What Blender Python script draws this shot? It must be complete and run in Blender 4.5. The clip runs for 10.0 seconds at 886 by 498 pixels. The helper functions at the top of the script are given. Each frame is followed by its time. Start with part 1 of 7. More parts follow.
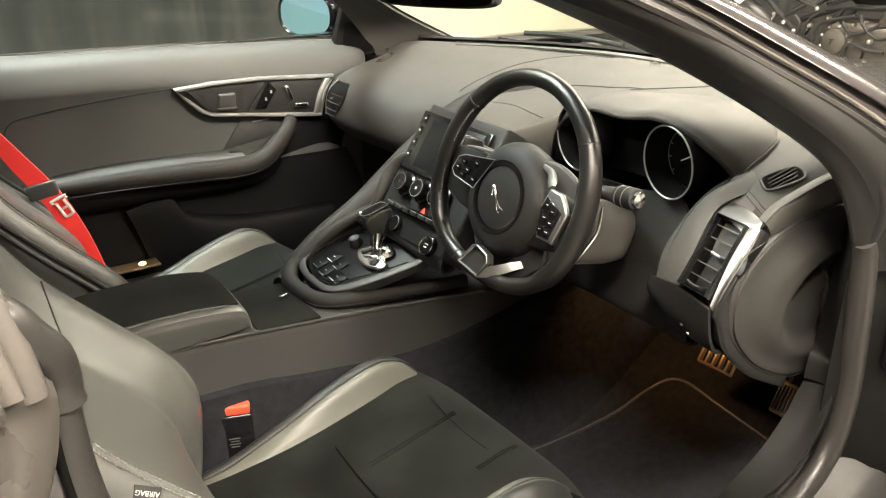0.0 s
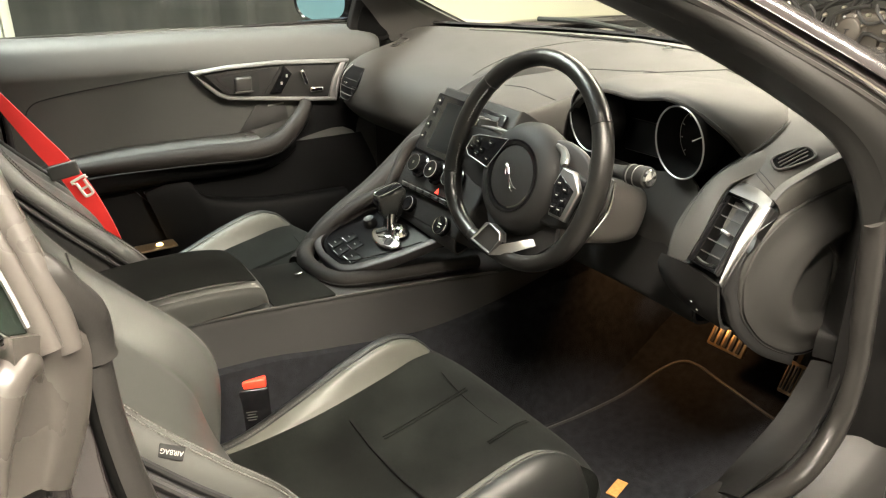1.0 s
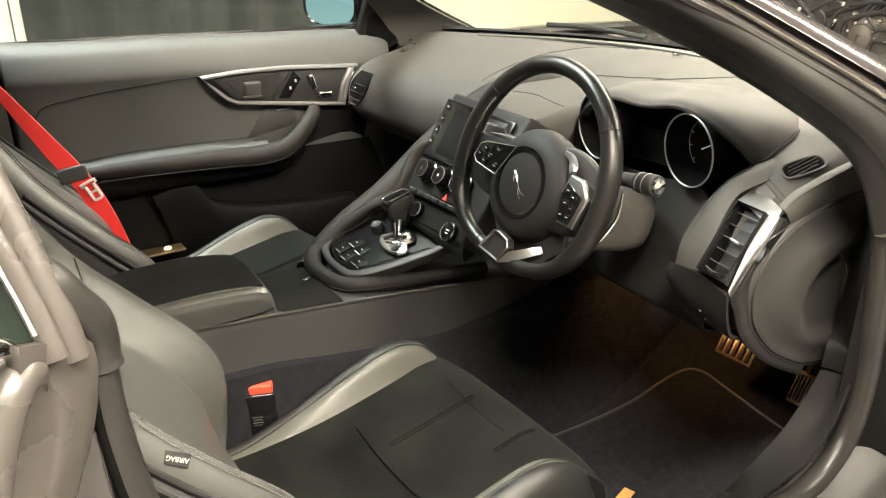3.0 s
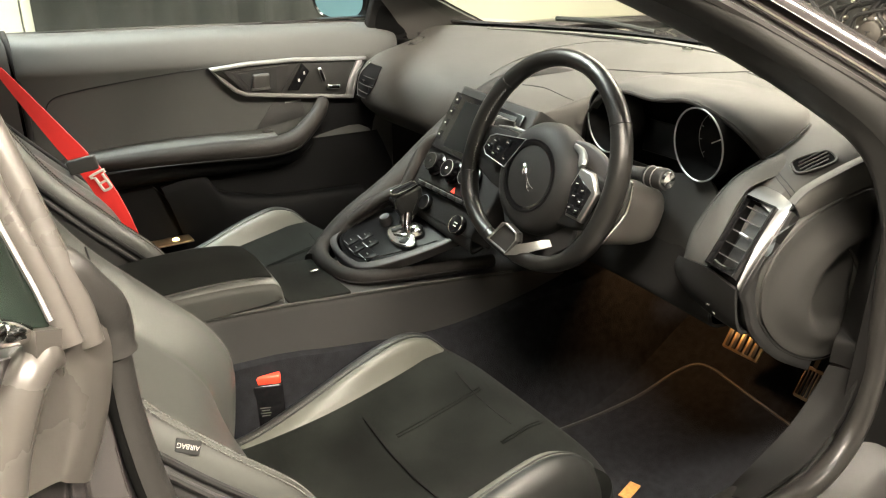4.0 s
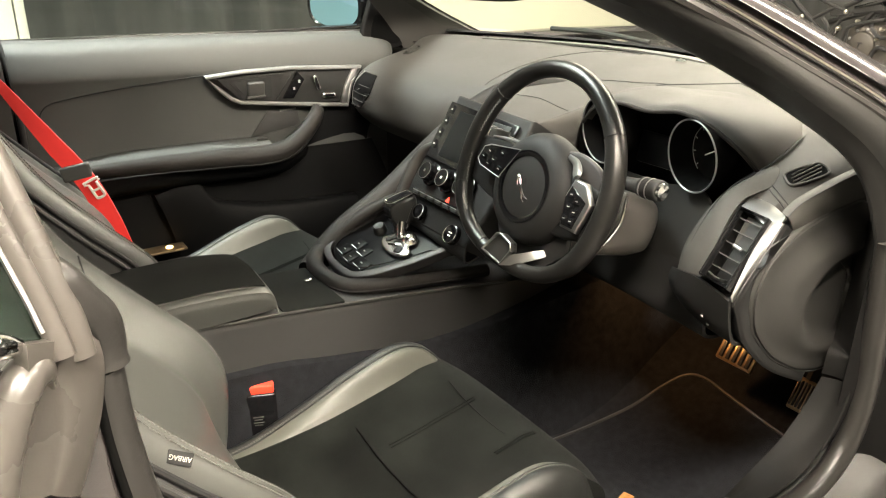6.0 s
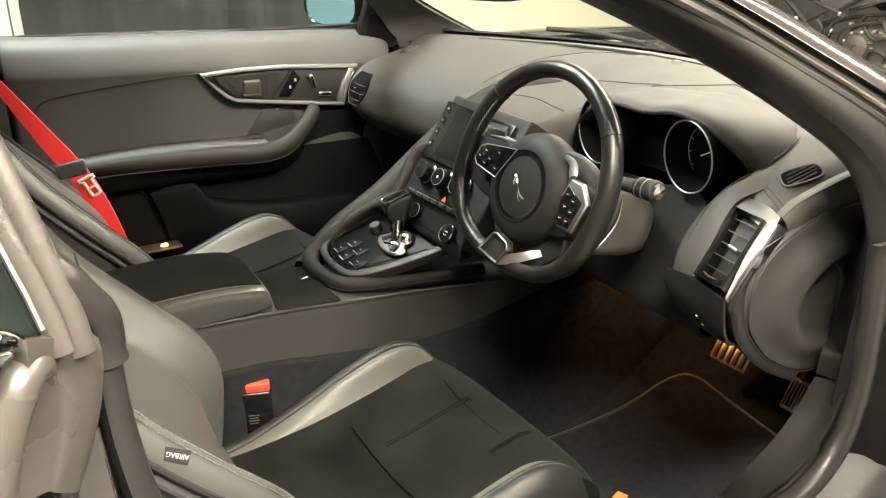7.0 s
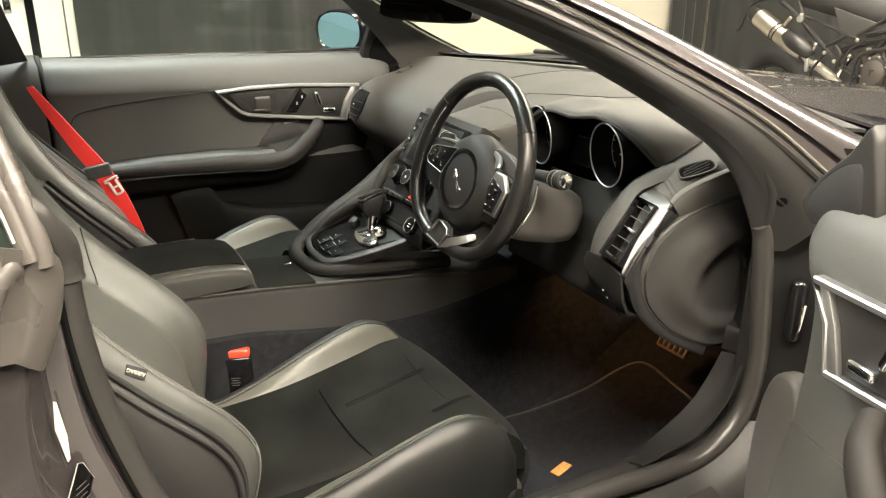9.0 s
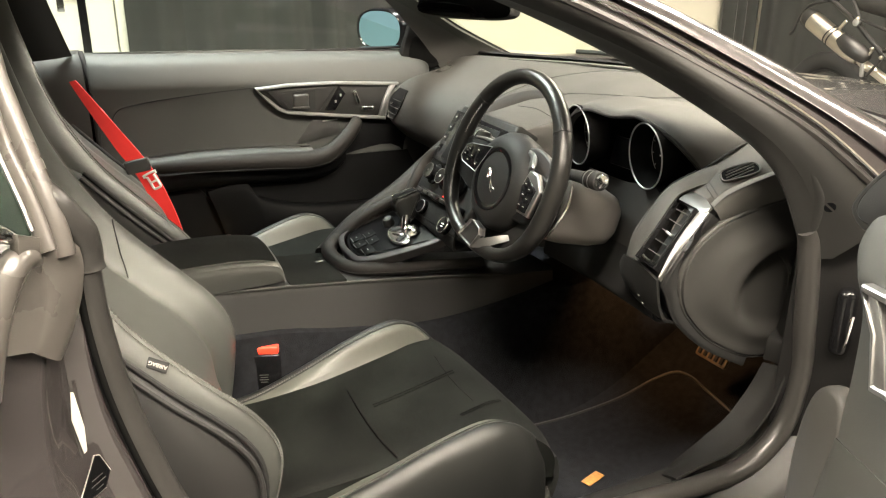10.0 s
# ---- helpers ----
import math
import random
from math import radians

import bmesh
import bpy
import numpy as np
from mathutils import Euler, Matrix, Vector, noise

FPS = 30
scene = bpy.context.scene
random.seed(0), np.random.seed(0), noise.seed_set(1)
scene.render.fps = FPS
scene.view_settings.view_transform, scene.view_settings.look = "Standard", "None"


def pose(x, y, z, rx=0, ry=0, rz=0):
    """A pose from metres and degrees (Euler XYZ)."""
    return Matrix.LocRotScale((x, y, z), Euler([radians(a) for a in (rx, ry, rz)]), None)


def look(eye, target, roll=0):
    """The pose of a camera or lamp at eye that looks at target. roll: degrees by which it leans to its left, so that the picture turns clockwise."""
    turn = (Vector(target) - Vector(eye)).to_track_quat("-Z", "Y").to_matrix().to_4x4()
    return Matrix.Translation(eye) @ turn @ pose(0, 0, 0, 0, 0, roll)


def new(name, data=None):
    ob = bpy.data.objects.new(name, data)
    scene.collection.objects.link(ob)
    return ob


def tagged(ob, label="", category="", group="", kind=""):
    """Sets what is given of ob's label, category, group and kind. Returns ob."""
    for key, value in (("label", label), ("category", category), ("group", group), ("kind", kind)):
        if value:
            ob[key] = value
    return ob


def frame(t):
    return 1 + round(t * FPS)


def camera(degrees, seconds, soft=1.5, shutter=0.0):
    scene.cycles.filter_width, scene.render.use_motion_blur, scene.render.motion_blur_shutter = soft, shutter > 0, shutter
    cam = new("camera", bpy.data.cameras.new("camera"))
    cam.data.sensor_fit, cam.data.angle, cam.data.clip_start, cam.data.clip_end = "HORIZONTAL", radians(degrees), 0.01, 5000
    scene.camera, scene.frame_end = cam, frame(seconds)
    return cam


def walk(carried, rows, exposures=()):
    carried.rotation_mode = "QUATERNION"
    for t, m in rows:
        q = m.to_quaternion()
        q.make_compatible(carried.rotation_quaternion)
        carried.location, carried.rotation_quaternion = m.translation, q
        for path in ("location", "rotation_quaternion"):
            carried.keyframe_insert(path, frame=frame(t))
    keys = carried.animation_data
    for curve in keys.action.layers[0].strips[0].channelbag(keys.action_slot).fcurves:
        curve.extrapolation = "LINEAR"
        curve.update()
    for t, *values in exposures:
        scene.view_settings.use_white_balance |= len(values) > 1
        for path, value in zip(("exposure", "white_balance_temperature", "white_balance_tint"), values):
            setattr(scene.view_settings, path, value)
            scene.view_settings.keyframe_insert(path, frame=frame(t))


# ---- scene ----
cam = camera(59.2, 10.0, soft=1.15)
METRES, EYE, TILT, LEAN, TURN = 0.455, 1.2, -22.0, 0.5, 55.0
ROWS = [
    (0.0, 0.0, 0.0, 0.0, -0.0, 0.0, -0.0),
    (0.5, -0.0049, -0.0249, -0.0202, 0.51, -0.24, -0.18),
    (1.0, -0.0097, -0.0487, -0.0489, 0.79, -0.6, -0.4),
    (1.5, -0.0263, -0.0533, -0.0507, 0.92, -0.75, -0.64),
    (2.0, -0.0229, -0.0479, -0.0474, 1.13, -0.61, -0.73),
    (2.5, -0.006, -0.0423, -0.0349, 1.26, -0.25, -0.66),
    (4.0, -0.0212, -0.0479, -0.0477, 1.73, -0.71, -1.21),
    (4.5, -0.0249, -0.0537, -0.0406, 1.88, -0.46, -1.42),
    (5.0, -0.0307, -0.0514, -0.047, 1.85, -0.32, -1.39),
    (5.5, -0.0212, -0.0463, -0.0393, 1.52, -0.22, -1.34),
    (7.0, -0.03, -0.0537, -0.0388, 0.86, -0.21, -1.75),
    (7.5, -0.0109, -0.0918, -0.0556, 0.29, -0.2, -1.81),
    (8.0, 0.084, -0.1317, -0.0639, -0.13, 0.12, -2.1),
    (8.5, 0.2595, -0.2993, -0.1353, 1.57, 1.03, -2.51),
    (9.0, 0.3933, -0.4586, -0.2017, 4.72, 1.81, -2.62),
    (9.5, 0.4627, -0.4867, -0.2346, 6.42, 1.88, -2.91),
    (10.0, 0.4284, -0.3922, -0.2106, 7.77, 1.88, -3.99),
]
walk(cam, [(t, pose(1.26, -0.7, EYE, TILT, LEAN, TURN) @ pose(METRES * x, METRES * y, METRES * z, 90 + pitch, roll, yaw)) for t, x, y, z, yaw, pitch, roll in ROWS], [(0.0, 2.0), (5.0, 1.98), (7.5, 1.97), (10.0, 1.87)])

# ---- world, lights, exposure ----
world = bpy.data.worlds.new("garage_air")
scene.world = world
world.use_nodes = True
world.node_tree.nodes["Background"].inputs[0].default_value = (0.9, 0.95, 1.0, 1)
world.node_tree.nodes["Background"].inputs[1].default_value = 0.02


# ---- materials ----
def mat(name, color, rough=0.5, metal=0.0, bump=0.0, scale=200.0, vary=0.15, coat=0.0, sheen=0.0, kind="noise", vscale=6.0, emit=0.0, rvary=0.1, spec=0.3):
    m = bpy.data.materials.new(name)
    m.use_nodes = True
    nt = m.node_tree
    b = nt.nodes["Principled BSDF"]
    b.inputs["Roughness"].default_value = rough
    b.inputs["Metallic"].default_value = metal
    b.inputs["Specular IOR Level"].default_value = spec
    b.inputs["Coat Weight"].default_value = coat
    b.inputs["Coat Roughness"].default_value = 0.06
    b.inputs["Sheen Weight"].default_value = sheen
    co = nt.nodes.new("ShaderNodeTexCoord")
    n1 = nt.nodes.new("ShaderNodeTexNoise")
    n1.inputs["Scale"].default_value = vscale
    n1.inputs["Detail"].default_value = 6
    nt.links.new(co.outputs["Object"], n1.inputs["Vector"])
    ramp = nt.nodes.new("ShaderNodeMapRange")
    ramp.inputs[1].default_value, ramp.inputs[2].default_value = 0.3, 0.7
    ramp.inputs[3].default_value, ramp.inputs[4].default_value = 1 - vary, 1 + vary
    nt.links.new(n1.outputs["Fac"], ramp.inputs[0])
    mul = nt.nodes.new("ShaderNodeVectorMath")
    mul.operation = "SCALE"
    mul.inputs[0].default_value = color[:3]
    nt.links.new(ramp.outputs[0], mul.inputs["Scale"])
    nt.links.new(mul.outputs[0], b.inputs["Base Color"])
    rr = nt.nodes.new("ShaderNodeMapRange")
    rr.inputs[1].default_value, rr.inputs[2].default_value = 0.3, 0.7
    rr.inputs[3].default_value, rr.inputs[4].default_value = rough * (1 - rvary), min(1, rough * (1 + rvary))
    nt.links.new(n1.outputs["Fac"], rr.inputs[0])
    nt.links.new(rr.outputs[0], b.inputs["Roughness"])
    if bump:
        if kind == "voronoi":
            n2 = nt.nodes.new("ShaderNodeTexVoronoi")
            n2.feature = "DISTANCE_TO_EDGE"
            out = "Distance"
        else:
            n2 = nt.nodes.new("ShaderNodeTexNoise")
            n2.inputs["Detail"].default_value = 4
            out = "Fac"
        n2.inputs["Scale"].default_value = scale
        nt.links.new(co.outputs["Object"], n2.inputs["Vector"])
        bp = nt.nodes.new("ShaderNodeBump")
        bp.inputs["Strength"].default_value = bump
        bp.inputs["Distance"].default_value = 0.002
        nt.links.new(n2.outputs[out], bp.inputs["Height"])
        nt.links.new(bp.outputs[0], b.inputs["Normal"])
    if emit:
        b.inputs["Emission Color"].default_value = (*color[:3], 1)
        b.inputs["Emission Strength"].default_value = emit
    return m


def glass(name, color, rough=0.0, gloss=0.04):
    m = bpy.data.materials.new(name)
    m.use_nodes = True
    nt = m.node_tree
    nt.nodes.remove(nt.nodes["Principled BSDF"])
    t = nt.nodes.new("ShaderNodeBsdfTransparent")
    t.inputs[0].default_value = (*color, 1)
    g = nt.nodes.new("ShaderNodeBsdfGlossy")
    g.inputs["Roughness"].default_value = rough
    x = nt.nodes.new("ShaderNodeMixShader")
    x.inputs[0].default_value = gloss
    nt.links.new(t.outputs[0], x.inputs[1])
    nt.links.new(g.outputs[0], x.inputs[2])
    nt.links.new(x.outputs[0], nt.nodes["Material Output"].inputs[0])
    return m


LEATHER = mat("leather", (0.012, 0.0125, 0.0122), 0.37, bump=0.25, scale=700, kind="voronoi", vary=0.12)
LEATHER_SOFT = mat("leather_soft", (0.039, 0.0402, 0.0374), 0.38, bump=0.16, scale=900, kind="voronoi", vary=0.12, spec=0.62)
DASHSKIN = mat("dash_skin", (0.038, 0.0370, 0.0345), 0.6, bump=0.3, scale=900, kind="voronoi", vary=0.06, spec=0.18)
DOORSKIN = mat("door_skin", (0.038, 0.0395, 0.0378), 0.55, bump=0.25, scale=800, kind="voronoi", vary=0.08, spec=0.32)
CONSOLE = mat("console_skin", (0.0185, 0.0183, 0.0182), 0.46, bump=0.25, scale=850, kind="voronoi", vary=0.1, spec=0.4)
# door skin with the shade low on the door put into its colour
DOORSHADE = mat("door_lower_shade", (0.0038, 0.0039, 0.0041), 0.55, bump=0.3, scale=900, kind="voronoi", vary=0.1, spec=0.07)
SEAMBLACK = mat("seam_black", (0.0034, 0.0034, 0.0034), 0.9, vary=0.1, spec=0.02)
PIANO = mat("piano_black", (0.003, 0.003, 0.0033), 0.06, vary=0.05, spec=0.5)
SUEDE = mat("suede", (0.0047, 0.0053, 0.0047), 0.95, bump=0.5, scale=1500, vary=0.7, sheen=0.015, spec=0.06, vscale=10)
PLASTIC = mat("plastic", (0.013, 0.0128, 0.0125), 0.42, bump=0.2, scale=1200, vary=0.1)
PLASTIC_GREY = mat("plastic_grey", (0.034, 0.0335, 0.032), 0.5, bump=0.2, scale=1200, vary=0.06)
BLACK = mat("gloss_black", (0.004, 0.004, 0.0045), 0.14, coat=0.0, vary=0.1, spec=0.22)
MATBLACK = mat("matt_black", (0.009, 0.009, 0.0092), 0.7, bump=0.2, scale=600)
CHROME = mat("chrome", (0.75, 0.75, 0.74), 0.12, metal=1.0, vary=0.05)
SATIN = mat("satin_aluminium", (0.34, 0.34, 0.337), 0.46, metal=1.0, bump=0.06, scale=300, vary=0.04)
RED = mat("red_webbing", (0.74, 0.028, 0.024), 0.7, bump=0.5, scale=900, vary=0.1, sheen=0.2)
REDPLASTIC = mat("red_plastic", (0.75, 0.04, 0.02), 0.35, vary=0.05)
CARPET = mat("carpet", (0.0098, 0.0102, 0.0118), 0.98, bump=1.0, scale=500, vary=0.4, vscale=60, spec=0.04)
RUBBER = mat("rubber", (0.019, 0.018, 0.0172), 0.34, bump=0.15, scale=250, vary=0.15)
GREYRUBBER = mat("grey_rubber", (0.053, 0.0485, 0.0445), 0.28, bump=0.06, scale=90, vary=0.08, vscale=14, rvary=0.04, spec=0.5)
SHROUD = mat("shroud_grey", (0.118, 0.111, 0.105), 0.5, bump=0.2, scale=1200, vary=0.06)
PAINT = mat("car_paint", (0.034, 0.0300, 0.0305), 0.24, metal=0.35, coat=1.0, vary=0.04, rvary=0.02)
DARKSATIN = mat("dark_satin", (0.024, 0.0222, 0.0222), 0.46, metal=0.1, vary=0.05, spec=0.25)
VENTSATIN = mat("vent_satin", (0.17, 0.17, 0.168), 0.42, metal=1.0, bump=0.05, scale=300, vary=0.06)
PODSATIN = mat("pod_satin", (0.2, 0.2, 0.197), 0.40, metal=1.0, vary=0.05)
THREAD = mat("thread", (0.075, 0.075, 0.07), 0.8, vary=0.1)
PALE = mat("pale_print", (0.6, 0.6, 0.57), 0.6, vary=0.1)
LIT_RED = mat("lit_red", (0.9, 0.05, 0.03), 0.4, emit=0.6)
WARM = mat("warm_lamp", (1.0, 0.62, 0.22), 0.4, emit=4.0)
ORANGE = mat("orange_tag", (0.30, 0.14, 0.04), 0.6, vary=0.3, vscale=150)
TANKMARK = mat("tank_mark", (0.42, 0.17, 0.03), 0.5, vary=0.1)
BRASS = mat("brass_pedal", (0.24, 0.175, 0.105), 0.38, metal=0.8, vary=0.15)
WALLPAINT = mat("wall_paint", (0.36, 0.345, 0.285), 0.8, bump=0.15, scale=60, vary=0.03, vscale=1.2)
WHITEPAINT = mat("white_paint", (0.42, 0.415, 0.37), 0.45, bump=0.05, scale=40, vary=0.02)
CEIL = mat("ceiling_paint", (0.40, 0.40, 0.405), 0.9, bump=0.1, scale=50, vary=0.03)
CONCRETE = mat("concrete", (0.21, 0.206, 0.199), 0.6, bump=0.3, scale=30, vary=0.2, vscale=2)
CURTAIN = mat("black_curtain", (0.016, 0.017, 0.0157), 0.85, bump=0.3, scale=900, vary=0.25, sheen=0.1)
ROOFCLOTH = mat("roof_cloth", (0.018, 0.018, 0.018), 0.9, bump=0.4, scale=1200)
LAMP = mat("lamp_tube", (1.0, 0.885, 0.72), 0.4, emit=84.0)
LAMP_FRONT = mat("front_lamp_tube", (1.0, 0.885, 0.72), 0.4, emit=43.0)
LAMP_COOL = mat("cool_lamp_tube", (0.92, 0.97, 0.90), 0.4, emit=64.0)
MIRROR = mat("blue_mirror", (0.34, 0.66, 1.0), 0.02, metal=1.0, vary=0.01)
MIRROR_PLAIN = mat("mirror", (0.85, 0.85, 0.85), 0.02, metal=1.0, vary=0.01)
GLASS = glass("clear_glass", (0.93, 0.96, 0.93), 0.0, 0.02)
DARKGLASS = glass("tinted_glass", (0.3, 0.36, 0.33))
SCREEN = mat("screen_glass", (0.004, 0.0045, 0.005), 0.3, vary=0.1, spec=0.1)
PAPER = mat("paper_sticker", (0.34, 0.33, 0.30), 0.6, vary=0.12, vscale=90)
MARK = mat("dim_print", (0.22, 0.22, 0.21), 0.6, vary=0.1)
WHEELSKIN = mat("wheel_leather", (0.006, 0.0058, 0.0056), 0.31, bump=0.12, scale=800, kind="voronoi", vary=0.1, spec=0.33)
DARKTRIM = mat("dark_trim", (0.0075, 0.0074, 0.0073), 0.55, bump=0.2, scale=1200, vary=0.1, spec=0.2)
BAND_BLACK = mat("band_black", (0.009, 0.009, 0.0092), 0.34, bump=0.1, scale=1200, vary=0.08, spec=0.3)
PANELBLACK = mat("panel_black", (0.004, 0.004, 0.0044), 0.36, vary=0.1, spec=0.05)
JAMB = mat("jamb_black", (0.006, 0.0058, 0.0058), 0.75, bump=0.15, scale=300, vary=0.15, spec=0.06)
PANELGREY = mat("panel_grey", (0.0195, 0.0191, 0.0182), 0.5, bump=0.2, scale=1300, vary=0.06, spec=0.22)
STEEL = mat("steel", (0.45, 0.42, 0.36), 0.32, metal=1.0, vary=0.12)
BIKEBLACK = mat("bike_black", (0.011, 0.0107, 0.0105), 0.4, bump=0.1, scale=200)
ENGINE = mat("engine_cast", (0.07, 0.063, 0.055), 0.45, metal=0.6, bump=0.2, scale=200)
TYRE = mat("tyre", (0.02, 0.02, 0.02), 0.8, bump=0.4, scale=200)
TONGUE = mat("tongue_steel", (0.7, 0.68, 0.63), 0.42, metal=0.6, vary=0.06)
STRUT = mat("strut_skin", (0.0125, 0.0114, 0.0106), 0.55, bump=0.25, scale=850, kind="voronoi", vary=0.1, spec=0.14)
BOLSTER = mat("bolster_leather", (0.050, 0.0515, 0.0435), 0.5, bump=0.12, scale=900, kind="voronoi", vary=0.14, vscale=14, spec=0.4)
LINER = mat("liner", (0.045, 0.0435, 0.041), 0.85, bump=0.2, scale=900, vary=0.06)

# ---- building helpers ----
ID = Matrix.Identity(4)
CUR = [ID]


def cr(pts, n=8, closed=False):
    """A smooth curve through points, n steps a stretch."""
    P = [Vector(p) for p in pts]
    k = len(P)
    out = []
    for i in range(k if closed else k - 1):
        a, b, c, d = (P[(i + j) % k] for j in (-1, 0, 1, 2)) if closed else (P[max(i - 1, 0)], P[i], P[i + 1], P[min(i + 2, k - 1)])
        for s in range(n):
            t = s / n
            out.append(0.5 * ((2 * b) + (c - a) * t + (2 * a - 5 * b + 4 * c - d) * t * t + (3 * b - a - 3 * c + d) * t ** 3))
    if not closed:
        out.append(P[-1])
    return out


def grid(rows, ring=False, caps=False, close=False):
    bm = bmesh.new()
    V = [[bm.verts.new(p) for p in r] for r in rows]
    n, m = len(V), len(V[0])
    for i in range(n if close else n - 1):
        A, B = V[i], V[(i + 1) % n]
        for j in range(m if ring else m - 1):
            q = (A[j], A[(j + 1) % m], B[(j + 1) % m], B[j])
            try:
                bm.faces.new(q)
            except ValueError:
                pass
    if caps:
        bm.faces.new(V[0][::-1])
        bm.faces.new(V[-1])
    bmesh.ops.recalc_face_normals(bm, faces=bm.faces)
    return bm


def shell(rows, thick, ring=False):
    bm = grid(rows, ring)
    bmesh.ops.solidify(bm, geom=bm.faces[:], thickness=thick)
    bmesh.ops.recalc_face_normals(bm, faces=bm.faces)
    return bm


def smooth_grid(rows, nu=5, nv=5):
    a = [cr(r, nv) for r in rows]
    cols = [cr([r[j] for r in a], nu) for j in range(len(a[0]))]
    return [[c[i] for c in cols] for i in range(len(cols[0]))]


def tube(path, r, segs=10, n=6, closed=False, flat=1.0, up=None, smooth=True):
    """A round or flattened bar along a path; r a number or one for each point; flat squeezes it along up."""
    P = cr(path, n, closed) if smooth else [Vector(p) for p in path]
    k = len(P)
    if isinstance(r, (int, float)):
        R = [r] * k
    else:
        R = [v[0] for v in cr([(q, 0, 0) for q in r], n, closed)] if smooth else list(r)
    rows = []
    side = None
    for i in range(k):
        if closed:
            t = (P[(i + 1) % k] - P[i - 1]).normalized()
        else:
            t = (P[min(i + 1, k - 1)] - P[max(i - 1, 0)]).normalized()
        if up is not None:
            side = t.cross(Vector(up)).normalized()
        elif side is None:
            side = t.orthogonal().normalized()
        else:
            side = (side - t * side.dot(t)).normalized()
        v = side.cross(t)
        rows.append([P[i] + R[i] * (math.cos(a) * side + flat * math.sin(a) * v) for a in (2 * math.pi * j / segs for j in range(segs))])
    return grid(rows, ring=True, caps=not closed, close=closed)


def rbox(sx, sy, sz, m=ID, bevel=0.004, seg=2):
    bm = bmesh.new()
    bmesh.ops.create_cube(bm, size=1.0)
    bmesh.ops.scale(bm, vec=(sx, sy, sz), verts=bm.verts)
    if bevel:
        bmesh.ops.bevel(bm, geom=bm.edges[:], offset=min(bevel, 0.45 * min(sx, sy, sz)), segments=seg, profile=0.5, affect="EDGES")
    bmesh.ops.transform(bm, matrix=m, verts=bm.verts)
    return bm


def prism(outline, depth, m=ID, bevel=0.002, seg=2):
    """A flat outline in local x, y with a thickness along local z, its rims rounded."""
    bm = bmesh.new()
    vs = [bm.verts.new((p[0], p[1], 0)) for p in outline]
    f = bm.faces.new(vs)
    g = bmesh.ops.extrude_face_region(bm, geom=[f])
    bmesh.ops.translate(bm, vec=(0, 0, depth), verts=[v for v in g["geom"] if isinstance(v, bmesh.types.BMVert)])
    bmesh.ops.recalc_face_normals(bm, faces=bm.faces)
    if bevel:
        caps = [e for e in bm.edges if abs(e.verts[0].co.z - e.verts[1].co.z) < 1e-6]
        bmesh.ops.bevel(bm, geom=caps, offset=bevel, segments=seg, profile=0.5, affect="EDGES")
    bmesh.ops.transform(bm, matrix=m, verts=bm.verts)
    return bm


def frame_of(outline, width, depth, m=ID):
    """A picture-frame-like ring along a closed outline in local x, y."""
    P = [Vector((p[0], p[1], 0)) for p in outline]
    k = len(P)
    c = sum(P, Vector()) / k
    rows = []
    for i in range(k):
        t = (P[(i + 1) % k] - P[i - 1]).normalized()
        nrm = Vector((t.y, -t.x, 0))
        if nrm.dot(c - P[i]) < 0:
            nrm = -nrm
        o, q, z = P[i], P[i] + nrm * width, Vector((0, 0, depth))
        e = min(width, depth) * 0.25
        rows.append([o, o + z - Vector((0, 0, e)), o + nrm * e + z, q - nrm * e + z, q + z - Vector((0, 0, e)), q])
    bm = grid(rows, ring=True, close=True)
    bmesh.ops.transform(bm, matrix=m, verts=bm.verts)
    return bm


def lathe(profile, segs=32, m=ID):
    rows = [[(r * math.cos(a), r * math.sin(a), z) for a in (2 * math.pi * j / segs for j in range(segs))] for r, z in profile]
    bm = grid(rows, ring=True, caps=True)
    bmesh.ops.transform(bm, matrix=m, verts=bm.verts)
    return bm


def axes(o, x, y):
    """A pose with its local x along x, its local y near y, at o."""
    x = Vector(x).normalized()
    z = x.cross(Vector(y)).normalized()
    y = z.cross(x)
    m = Matrix((x, y, z)).transposed().to_4x4()
    m.translation = o
    return m


def merge(*bms):
    out = bmesh.new()
    for b in bms:
        me = bpy.data.meshes.new("tmp")
        b.to_mesh(me)
        out.from_mesh(me)
        bpy.data.meshes.remove(me)
        b.free()
    return out


def part(name, bm, material, parent=None, label="", sharp=38):
    bmesh.ops.transform(bm, matrix=CUR[0], verts=bm.verts)
    if CUR[0].determinant() < 0:
        bmesh.ops.reverse_faces(bm, faces=bm.faces)
    lim = radians(sharp)
    for f in bm.faces:
        f.smooth = True
    for e in bm.edges:
        if len(e.link_faces) == 2 and e.calc_face_angle(0) > lim:
            e.smooth = False
    me = bpy.data.meshes.new(name)
    bm.to_mesh(me)
    bm.free()
    me.materials.append(material)
    ob = new(name, me)
    if parent is not None:
        ob.parent = parent
        w = parent.matrix_basis if parent.parent is None else ID
        ob.matrix_parent_inverse = w.inverted()
    if label:
        tagged(ob, label)
    return ob


def thing(name, base, label, category, group="", kind=""):
    ob = new(name)
    ob.location = base
    ob.empty_display_size = 0.05
    tagged(ob, label, category, group, kind)
    return ob


def structure(name, bm, material, label, category):
    return tagged(part(name, bm, material), label, category, kind="structure")


def loose(name, bm, material, label, category, group=""):
    return tagged(part(name, bm, material), label, category, group)


